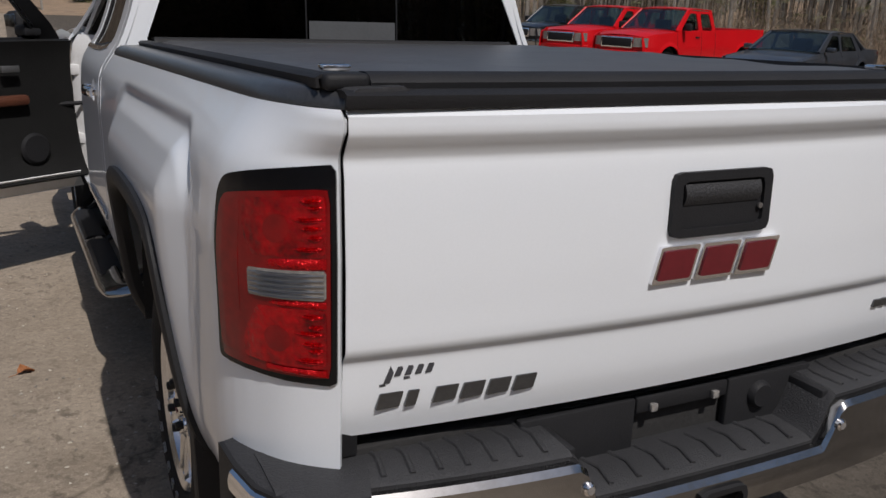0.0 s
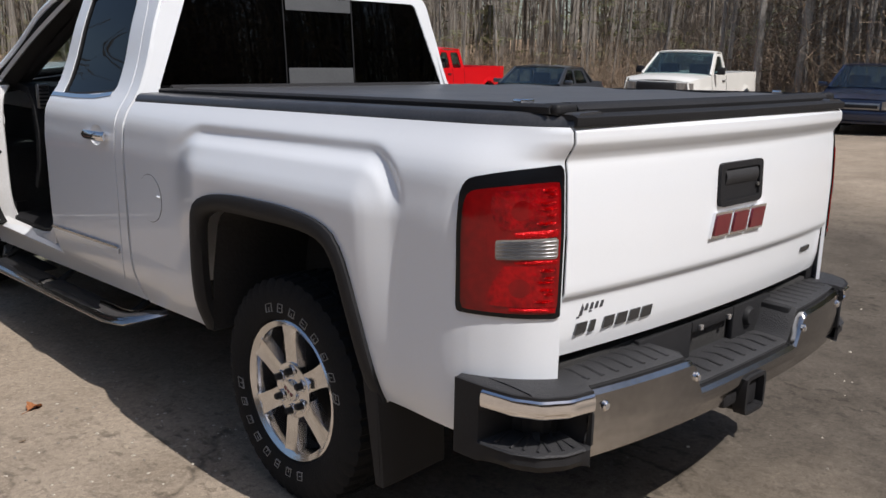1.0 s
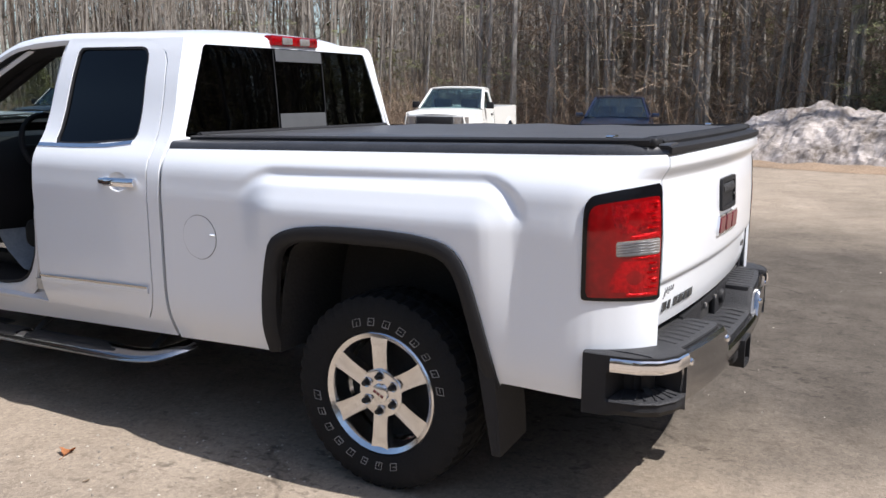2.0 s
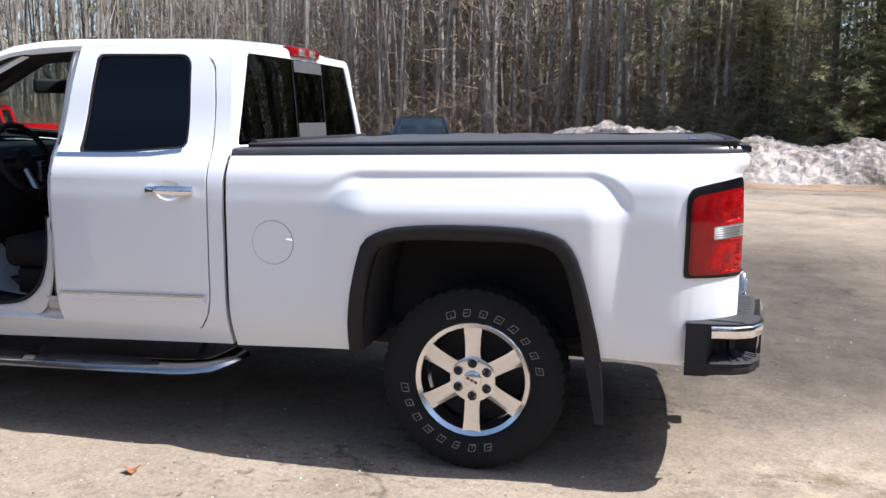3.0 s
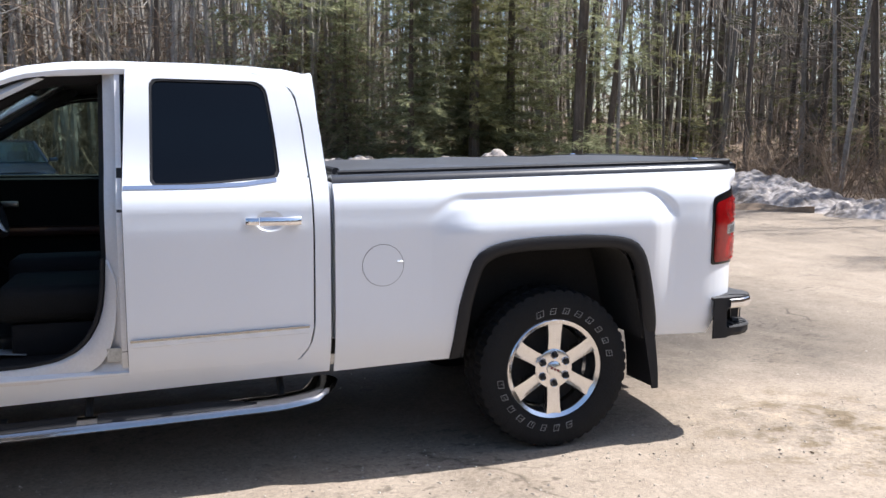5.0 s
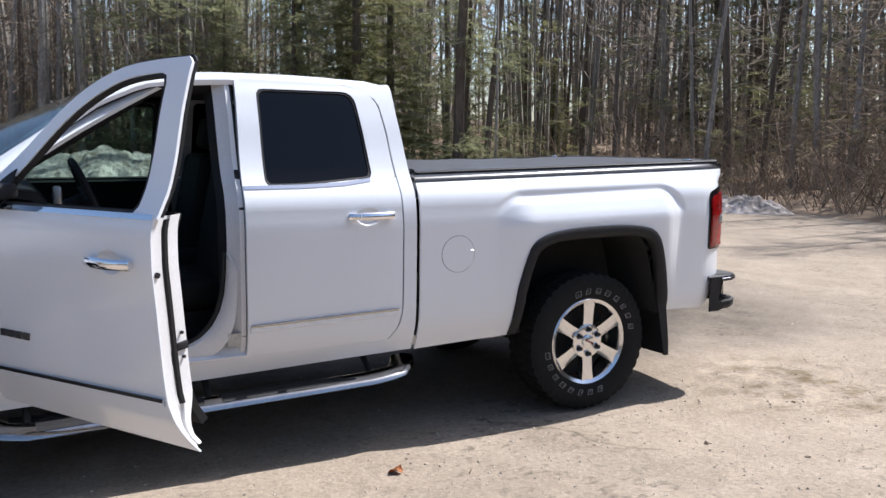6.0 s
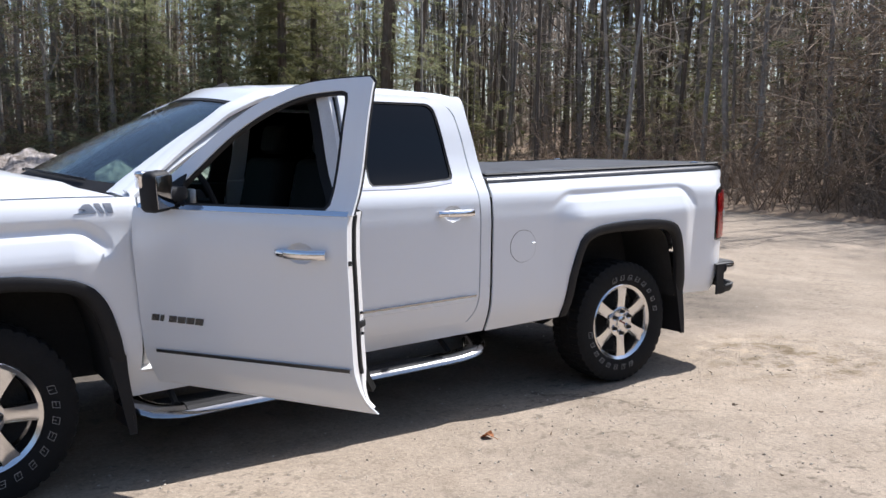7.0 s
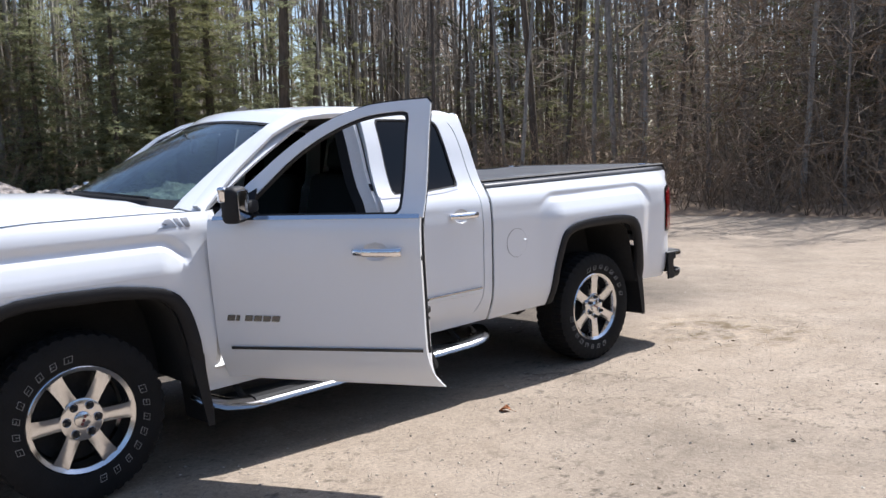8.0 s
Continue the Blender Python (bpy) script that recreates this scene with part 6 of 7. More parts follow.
def conifer(seed, height, base, start=0.08, droop=0.25):
    """Spruce or hemlock: trunk, and branches that carry many small needle sprays."""
    rng = random.Random(seed)
    trunk, crown, twigs = Geo(), Geo(), Geo()
    limb(trunk, (0, 0, -0.2), (0, 0, 1), height, 0.012 * height + 0.03, 8, 0.012, rng, 7)
    verts, faces = [], []
    z = start * height
    while z < height * 0.985:
        f = z / height
        reach = base * (1 - f) ** 0.8 * rng.uniform(0.75, 1.15) + 0.12
        count = rng.randint(4, 6)
        a0 = rng.uniform(0, 6.28)
        for c in range(count):
            a = a0 + c * 6.28 / count + rng.uniform(-0.35, 0.35)
            ln = reach * rng.uniform(0.55, 1.1)
            way = Vector((math.cos(a), math.sin(a), 0.0))
            side = Vector((-way.y, way.x, 0))
            n = max(4, int(ln / 0.12))
            limb(twigs, (0, 0, z), way + Vector((0, 0, 0.15 - droop)), ln * 0.9, 0.016, 3, 0.05, rng, 3)
            for k in range(1, n + 1):
                t = k / n
                p = Vector((0, 0, z)) + way * ln * t + Vector((0, 0, ln * (0.18 * t - droop * 1.5 * t * t)))
                for s in (-1, 1):
                    sp = 0.24 + 0.30 * ln * (1 - t) * 0.5
                    tip = p + side * s * sp * rng.uniform(0.7, 1.2) + way * sp * rng.uniform(0.2, 0.9) + Vector((0, 0, rng.uniform(-0.20, 0.02)))
                    wid = (way * 0.06 + side * rng.uniform(-0.03, 0.03) + Vector((0, 0, rng.uniform(-0.03, 0.03)))) * rng.uniform(0.8, 1.7)
                    fan(verts, faces, p, tip, wid, rng)
                    if rng.random() < 0.6:
                        tip2 = p + way * sp * 0.6 + Vector((rng.uniform(-0.12, 0.12), rng.uniform(-0.12, 0.12), rng.uniform(-0.10, 0.16)))
                        fan(verts, faces, p, tip2, side * 0.05, rng)
        z += height * rng.uniform(0.020, 0.034) + 0.05
    crown.add(verts, faces)
    return trunk, crown, twigs


rng = random.Random(5)
bare_kinds = []
for k, (h, r, first, spread, bark, lab) in enumerate([
        (15.0, 0.085, 0.40, 0.8, BARK_GREY, "tall bare grey-barked tree in the woods"),
        (13.0, 0.060, 0.45, 0.7, BARK_PALE, "slim bare pale-barked tree in the woods"),
        (16.0, 0.115, 0.38, 0.9, BARK_BROWN, "tall bare dark-barked tree in the woods"),
        (11.0, 0.050, 0.35, 0.8, BARK_GREY, "slim bare young tree in the woods"),
        (14.0, 0.075, 0.50, 0.7, BARK_PALE, "bare pale birch-like tree in the woods"),
        (9.0, 0.040, 0.25, 1.0, BARK_GREY, "thin bare sapling at the edge of the woods")]):
    tr, cr = bare_tree(100 + k, h, r, first, spread)
    bare_kinds.append((tr, cr, bark, lab, h))
conifer_kinds = []
for k, (h, b, start, droop, lab) in enumerate([(9.5, 2.3, 0.05, 0.22, "dense dark green spruce at the edge of the woods"), (7.0, 1.9, 0.03, 0.18, "young green fir at the edge of the woods"),
                                             (13.0, 2.5, 0.12, 0.28, "tall dark green hemlock in the woods"), (4.2, 1.3, 0.02, 0.15, "small green fir in the undergrowth")]):
    conifer_kinds.append((*conifer(300 + k, h, b, start, droop), lab, h))
masters = {}


def plant(kind, index, m):
    """A tree of that kind at the pose m; copies share their meshes."""
    key = (kind, index)
    if key in masters:
        return copy_thing(masters[key], m)
    if kind == "bare":
        tr, cr, bark, lab, h = bare_kinds[index]
        t = empty("bare_tree", Matrix(), lab, "tree", "bare trees of the woods")
        tr.out("trunk", bark, t, sharp=0)
        cr.out("crown", TWIG, t, sharp=0)
    else:
        tr, cr, tw, lab, h = conifer_kinds[index]
        t = empty("conifer", Matrix(), lab, "tree", "conifers of the woods")
        tr.out("trunk", BARK_BROWN, t, sharp=0)
        cr.joined(tw)
        cr.out("crown", NEEDLE_LIGHT if index in (1, 2, 3) else NEEDLE, t, sharp=0)
    t.matrix_world = m
    masters[key] = t
    return t


def tree_pose(s, w, rng, lean=2.0, size=1.0):
    x, y, z = off_edge(s, w)
    return pose(x, y, z - 0.05, rng.uniform(-lean, lean), rng.uniform(-lean, lean), rng.uniform(0, 360)) @ Matrix.Scale(size, 4)


# along-edge marks: where the stretches of the lot's edge begin
def mark(i):
    return sum(math.dist(a, b) for a, b in zip(EDGE[:i + 1], EDGE[1:i + 1]))


# bare trees: most of the visible edge
for k in range(172):
    s = rng.uniform(mark(2) - 6, mark(17))
    w = 1.5 + 20 * rng.random() ** 1.3
    plant("bare", rng.choice([0, 0, 1, 1, 2, 3, 4, 4, 5]), tree_pose(s, w, rng, 2.5, rng.uniform(0.8, 1.15)))
# conifers: thick near the bend behind the snow, thinner elsewhere
for s0, s1, n, w0, w1 in ((mark(8) + 0.5, mark(10), 6, 3.5, 10), (mark(3), mark(8), 8, 5, 16), (mark(10), mark(13), 3, 8, 18), (mark(13), mark(17), 10, 4, 16)):
    for k in range(n):
        plant("conifer", rng.choice([1, 2, 2, 3]), tree_pose(rng.uniform(s0, s1), rng.uniform(w0, w1), rng, 1.5, rng.uniform(0.75, 1.2)))
# single trunks that stand out at the edge of the woods
for x, y, kind, size, turn in ((19.7, -10.1, 2, 1.9, 20), (19.5, -11.0, 2, 1.2, 75), (25.1, -16.5, 2, 1.3, 140), (21.9, -16.5, 2, 1.15, 10), (16.7, -16.5, 2, 1.15, 140), (16.1, -16.8, 2, 0.95, 210),
                               (14.5, -16.5, 2, 1.45, 300), (13.7, -17.0, 2, 0.95, 33), (12.0, -16.3, 4, 1.05, 120), (11.2, -16.4, 4, 1.25, 60), (10.5, -16.7, 4, 1.05, 250), (9.7, -17.2, 2, 0.9, 90),
                               (24.5, -1.9, 2, 0.8, 15), (24.5, -2.9, 4, 0.9, 130), (24.5, -3.8, 4, 0.9, 200), (25.5, 2.2, 2, 1.1, 44), (25.5, 3.5, 4, 0.9, 80), (25.5, 5.8, 4, 0.8, 310), (25.5, 8.2, 0, 0.9, 12), (25.5, 10.0, 4, 0.9, 99), (25.5, 13.0, 4, 1.0, 170)):
    plant("bare", kind, pose(x, y, 0.1, 0, 0, turn) @ Matrix.Scale(size, 4))
plant("bare", 5, pose(3.95, -14.8, 0.05, 0, 6, 30) @ Matrix.Scale(0.62, 4))
# hemlocks behind the snow bank
for x, y, kind, size, turn in ((21.2, -7.3, 2, 1.0, 0), (21.0, -5.2, 0, 0.9, 80), (22.5, -9.0, 2, 0.9, 200), (23.0, -3.6, 0, 0.8, 140)):
    plant("conifer", kind, pose(x, y, 0.1, 0, 0, turn) @ Matrix.Scale(size, 4))

# the deep woods: many plain stems, twigs and low green growth, too many to count
def stems(count, s0, s1, w0, w1, seed, name, mat, label):
    r = random.Random(seed)
    g = Geo()
    for k in range(count):
        x, y, z = off_edge(r.uniform(s0, s1), w0 + (w1 - w0) * r.random())
        h = r.uniform(10, 17)
        limb(g, (x, y, z - 0.3), (r.uniform(-0.07, 0.07), r.uniform(-0.07, 0.07), 1), h, r.uniform(0.045, 0.13), 3, 0.04, r, 4)
        for j in range(5):
            a = r.uniform(0, 6.28)
            limb(g, (x, y, z + h * r.uniform(0.25, 0.8)), (math.cos(a), math.sin(a), r.uniform(0.4, 1.6)), r.uniform(0.8, 2.6), 0.03, 2, 0.25, r, 3)
    tagged(g.out(name, mat, sharp=0), label, "woods", kind="stuff")


stems(1500, mark(1) + 8, mark(16), 5, 26, 11, "deep_woods", BARK_GREY, "crowd of bare grey stems deep in the woods")
stems(1400, mark(1) + 8, mark(16), 8, 40, 12, "deep_woods", BARK_BROWN, "crowd of bare brown stems deep in the woods")
stems(1300, mark(1) + 8, mark(16), 14, 45, 13, "deep_woods", BARK_PALE, "crowd of bare pale stems deep in the woods")
stems(110, mark(9), mark(12), 1.0, 7, 14, "pale_stems", BARK_PALE, "slender pale grey stems at the front of the woods")
# a lower belt of stems, unseen, added to dim the truck's reflections and skylight
def unseen_belt():
    r = random.Random(21)
    g = Geo()
    for k in range(900):
        a = r.uniform(math.radians(95), math.radians(262))
        d = r.uniform(34, 60)
        limb(g, (d * math.cos(a), 8 + d * math.sin(a), -0.3), (r.uniform(-0.05, 0.05), r.uniform(-0.05, 0.05), 1), r.uniform(9, 15), r.uniform(0.12, 0.5), 3, 0.05, r, 4)
    tagged(g.out("unseen_woods", BARK_BROWN, sharp=0), "unseen belt of bare stems, added to dim reflections and sky light on the truck", "woods", kind="stuff")


unseen_belt()


def slivers(count, s0, s1, w0, w1, zmax, length, width, upright, seed, name, mat, label, low=1.0):
    """Thin twigs or sprays, scattered through the woods."""
    r = random.Random(seed)
    verts, faces = [], []
    for k in range(count):
        x, y, z = off_edge(r.uniform(s0, s1), w0 + (w1 - w0) * r.random())
        z += zmax * r.random() ** low
        d = Vector((r.uniform(-1, 1), r.uniform(-1, 1), r.uniform(-0.2, 1.0) * upright)).normalized() * length * r.uniform(0.4, 1.2)
        e = d.cross(Vector((r.uniform(-1, 1), r.uniform(-1, 1), r.uniform(-1, 1)))).normalized() * width * r.uniform(0.5, 1.3)
        p = Vector((x, y, z))
        o = len(verts)
        verts += [p - d * 0.5 - e * 0.5, p - d * 0.5 + e * 0.5, p + d * 0.5 + e * 0.15, p + d * 0.5 - e * 0.15]
        faces.append((o, o + 1, o + 2, o + 3))
    tagged(build(name, verts, faces, mat, sharp=0), label, "undergrowth", kind="stuff")


slivers(45000, mark(2), mark(16), 8, 40, 12, 1.5, 0.035, 2.5, 31, "far_twigs", HAZE_TWIG, "haze of fine bare twigs in the woods")
def boughs(count, s0, s1, w0, w1, low, high, size, seed, name, mat, label, clump=0.0):
    """Soft evergreen boughs in clumps: flat drooping sprays along short twigs."""
    r = random.Random(seed)
    verts, faces = [], []
    made = 0
    while made < count:
        sx, wx = r.uniform(s0, s1), w0 + (w1 - w0) * r.random() ** 1.3
        x, y, z = off_edge(sx, wx)
        h = low + (high - low) * r.random() ** 1.35
        if noise.noise(Vector((x * 0.45, y * 0.45, h * 0.55 + seed))) < clump + 0.28 * h / high:
            continue
        made += 1
        a = r.uniform(0, 6.28)
        way = Vector((math.cos(a), math.sin(a), r.uniform(-0.25, 0.12)))
        side = Vector((-way.y, way.x, 0))
        ln = size * r.uniform(0.6, 1.4)
        p0 = Vector((x, y, z + h))
        for k in range(8):
            t = (k + 0.5) / 8
            p = p0 + way * ln * t + Vector((0, 0, -0.25 * ln * t * t))
            for sg in (-1, 1):
                sp = size * (0.16 + 0.30 * (1 - t)) * r.uniform(0.7, 1.3)
                tip = p + side * sg * sp + way * sp * r.uniform(0.3, 0.9) + Vector((0, 0, r.uniform(-0.12, 0.03) * size))
                wid = (way * 0.055 + Vector((0, 0, r.uniform(-0.03, 0.03)))) * size * r.uniform(0.7, 1.4)
                fan(verts, faces, p, tip, wid, r)
    tagged(build(name, verts, faces, mat, sharp=0), label, "undergrowth", kind="stuff")


boughs(1900, mark(8) - 2.0, mark(10) + 0.5, 0.8, 8, 0.1, 6.5, 1.0, 31, "evergreen_boughs", NEEDLE, "dark hemlock boughs behind the snow bank", -0.25)
boughs(1700, mark(1) + 6, mark(8), 5.0, 18, 0.4, 9.0, 1.0, 32, "evergreen_boughs", NEEDLE_SHADE, "evergreen boughs scattered through the woods, with shade painted into their dark needles", 0.05)
boughs(1500, mark(1) + 6, mark(8), 4.0, 16, 0.2, 6.0, 0.9, 33, "olive_growth", NEEDLE_LIGHT, "olive green young growth among the trunks", 0.0)
boughs(650, mark(9), mark(16), 4.0, 16, 0.1, 4.0, 0.9, 34, "olive_growth", NEEDLE_LIGHT, "olive green undergrowth along the woods", 0.0)
boughs(350, mark(10), mark(16), 4, 16, 0.5, 7.0, 1.1, 35, "evergreen_boughs", NEEDLE, "scattered dark evergreen boughs between bare trees", 0.1)
slivers(26000, mark(1), mark(7), 4.0, 16, 5.0, 1.1, 0.030, 0.5, 35, "far_twigs", HAZE_TWIG, "fine bare twigs among the nearest trees")

slivers(40000, mark(1), mark(17), 20, 60, 13, 1.6, 0.10, 2.2, 36, "far_twigs", HAZE_TWIG, "thick grey-brown haze of stems and twigs far back in the woods", 1.25)
slivers(14000, mark(1), mark(17), 14, 55, 6, 0.8, 0.16, 0.8, 37, "undergrowth", GREENERY, "olive green growth far back in the woods", 1.4)
slivers(16000, mark(9), mark(13), 3, 18, 6.0, 1.1, 0.030, 1.6, 38, "far_twigs", HAZE_TWIG, "fine brown twigs behind the snow bank")
slivers(12000, mark(1), mark(9), 24, 60, 16, 2.2, 0.30, 2.0, 39, "deep_thicket", HAZE_TWIG, "dense brown thicket deep in the woods", 1.1)

slivers(26000, mark(1), mark(9), 24, 60, 22, 2.0, 0.13, 2.4, 40, "far_twigs", HAZE_TWIG, "tall haze of branches that closes the woods", 0.8)

slivers(11000, mark(9), mark(12), 0.8, 8.0, 5.5, 1.1, 0.026, 1.2, 42, "near_twigs", BRUSH, "warm brown twigs behind the parked cars", 1.4)
slivers(8000, mark(3) - 5, mark(4) + 3, 0.6, 6.0, 5.5, 1.0, 0.022, 1.0, 41, "near_twigs", BRUSH, "tangle of fine brown twigs at the edge of the woods", 1.3)

# brush along the edge
g = Geo()
for k in range(3200):
    x, y, z = off_edge(rng.uniform(mark(2), mark(16)), 0.3 + 5.5 * rng.random() ** 1.5)
    a = rng.uniform(0, 6.28)
    h = rng.uniform(0.3, 1.5)
    p, _r = limb(g, (x, y, z - 0.1), (0.6 * math.cos(a), 0.6 * math.sin(a), rng.uniform(0.3, 1.2)), h, 0.010, 3, 0.3, rng, 3)
    for j in range(2):
        limb(g, p[rng.randint(1, 2)], (math.cos(a + rng.uniform(-1.5, 1.5)), math.sin(a + rng.uniform(-1.5, 1.5)), rng.uniform(0.1, 1)), h * 0.5, 0.006, 2, 0.3, rng, 3)
tagged(g.out("brush", BRUSH, sharp=0), "dry brown brush along the edge of the woods", "brush", kind="stuff")

# tangle of shrubs at the foot of the woods
g = Geo()
for k in range(1000):
    x, y, z = off_edge(rng.uniform(mark(1) + 6, mark(7)) if k < 560 else rng.uniform(mark(9) + 2, mark(14)), 0.4 + 6.0 * rng.random() ** 1.3)
    for j in range(rng.randint(2, 4)):
        a = rng.uniform(0, 6.28)
        h = rng.uniform(0.8, 3.0)
        p, _r = limb(g, (x, y, z - 0.1), (0.5 * math.cos(a), 0.5 * math.sin(a), rng.uniform(0.5, 1.3)), h, 0.014, 4, 0.25, rng, 3)
        for i in range(4):
            b = a + rng.uniform(-1.8, 1.8)
            limb(g, p[rng.randint(1, 3)], (math.cos(b), math.sin(b), rng.uniform(-0.1, 0.9)), h * rng.uniform(0.25, 0.5), 0.007, 2, 0.35, rng, 3)
tagged(g.out("shrubs", BRUSH, sharp=0), "tangle of bare brown shrubs under the trees", "brush", kind="stuff")

# ---- snow banks ----
def snow_bank(x0, y0, x1, y1, width, crest, seed, name_label):
    """A ploughed ridge of dirty old snow, its crest rising and falling along its length."""
    n, m = 220, 54
    d = Vector((x1 - x0, y1 - y0, 0)).normalized()
    rows = []
    for i in range(n):
        t = i / (n - 1)
        cx, cy = x0 + (x1 - x0) * t, y0 + (y1 - y0) * t
        tall = float(np.interp(t, *zip(*crest)))
        row = []
        for j in range(m):
            u = 2 * j / (m - 1) - 1
            px, py = cx - d.y * u * width / 2, cy + d.x * u * width / 2
            lump = 0.86 + 0.22 * noise.noise(Vector((px * 0.7 + seed, py * 0.7, seed))) + 0.15 * noise.noise(Vector((px * 1.7, py * 1.7, seed)))
            crust = 0.13 * abs(noise.noise(Vector((px * 2.6, py * 2.6, seed)))) + 0.07 * noise.noise(Vector((px * 6, py * 6, seed))) + 0.03 * noise.noise(Vector((px * 13, py * 13, seed)))
            body = tall * (1 - abs(u) ** 1.8)
            row.append((px + 0.1 * noise.noise(Vector((px * 3, py * 3, 9))), py, max(-0.05, body * max(lump, 0.2) + crust * smooth_step(0.0, 0.25, body)) - 0.03 + terrain(px, py)))
        rows.append(row)
    g = Geo().add([v for r in rows for v in r], grid_faces(n, m))
    return tagged(g.out("snow_bank", SNOW, sharp=0), name_label, "snow", "ploughed snow banks")


snow_bank(17.6, -9.9, 19.0, 3.2, 4.4, [(0, 0), (0.05, 0.75), (0.12, 1.0), (0.19, 1.05), (0.23, 1.36), (0.27, 1.05), (0.38, 0.92), (0.52, 1.15), (0.60, 1.08), (0.66, 1.26), (0.76, 1.42), (0.83, 1.38), (0.91, 1.1), (1, 0)], 1.3, "long ridge of dirty melting ploughed snow")
snow_bank(17.4, -9.0, 10.4, -12.7, 3.0, [(0, 0), (0.06, 0.75), (0.18, 0.62), (0.32, 0.48), (0.45, 0.70), (0.62, 0.88), (0.75, 0.70), (0.9, 0.32), (1, 0)], 7.7, "lower end of the dirty ploughed snow ridge")
snow_bank(10.2, -11.2, 8.6, -12.6, 1.6, [(0, 0), (0.12, 0.30), (0.5, 0.38), (0.85, 0.2), (1, 0)], 4.1, "small heap of melting snow by the trees")


def mud_apron(points, width, seed):
    """A thin, uneven skirt of dirt washed out from under the snow."""
    line = resample(points, 90, False)
    rows = []
    for i, (x, y) in enumerate(line):
        a, b = line[max(i - 1, 0)], line[min(i + 1, len(line) - 1)]
        d = Vector((b[0] - a[0], b[1] - a[1], 0)).normalized()
        wide = width * (0.7 + 0.6 * noise.noise(Vector((x * 0.5, y * 0.5, seed)))) * smooth_step(0, 12, i) * smooth_step(89, 77, i)
        rows.append([(x - d.y * wide * u, y + d.x * wide * u, terrain(x, y) + 0.004 + (0.10 + 0.10 * noise.noise(Vector((x * 1.3 + u, y * 1.3, seed)))) * (1 - abs(u)) ** 0.8) for u in np.linspace(-1, 1, 13)])
    g = Geo().add([v for r in rows for v in r], grid_faces(len(rows), 13))
    tagged(g.out("mud_apron", LEAFLITTER, sharp=0), "brown dirt and leaves along the foot of the snow", "dirt", kind="stuff")


mud_apron([(16.4, 3.0), (15.7, -2.0), (15.3, -7.4), (13.6, -9.4), (10.4, -11.1)], 0.75, 3.3)


# ---- parked vehicles across the lot: built nose towards +y, middle of the wheelbase near y = 0 ----
def car_wheel(x, y, r, parent, spokes=5):
    side = -1 if x < 0 else 1
    m = pose(x, y, r, 0, 0, 0 if side < 0 else 180)
    t = revolve([(0.20, r * 0.62), (0.21, r * 0.85), (0.18, r * 0.98), (0.10, r), (0.02, r * 0.98), (-0.012, r * 0.86), (-0.005, r * 0.62)], 32).moved(m).out("wheel", RUBBER, parent, "black tyre on an alloy wheel")
    revolve([(-0.004, r * 0.64), (0.004, r * 0.60), (0.05, r * 0.58), (0.06, r * 0.2)], 32).moved(m).out("rim", FRAME, t)
    for k in range(spokes):
        box(-0.004, 0.03, -0.03, 0.03, 0.0, r * 0.60, 0.006, 1).moved(m @ pose(0, 0, 0, 360 / spokes * k, 0, 0)).out("spoke", ALLOY, t)
    revolve([(-0.008, 0.001), (-0.006, 0.05), (0.01, 0.055)], 16).moved(m).out("hub_cap", ALLOY, t)


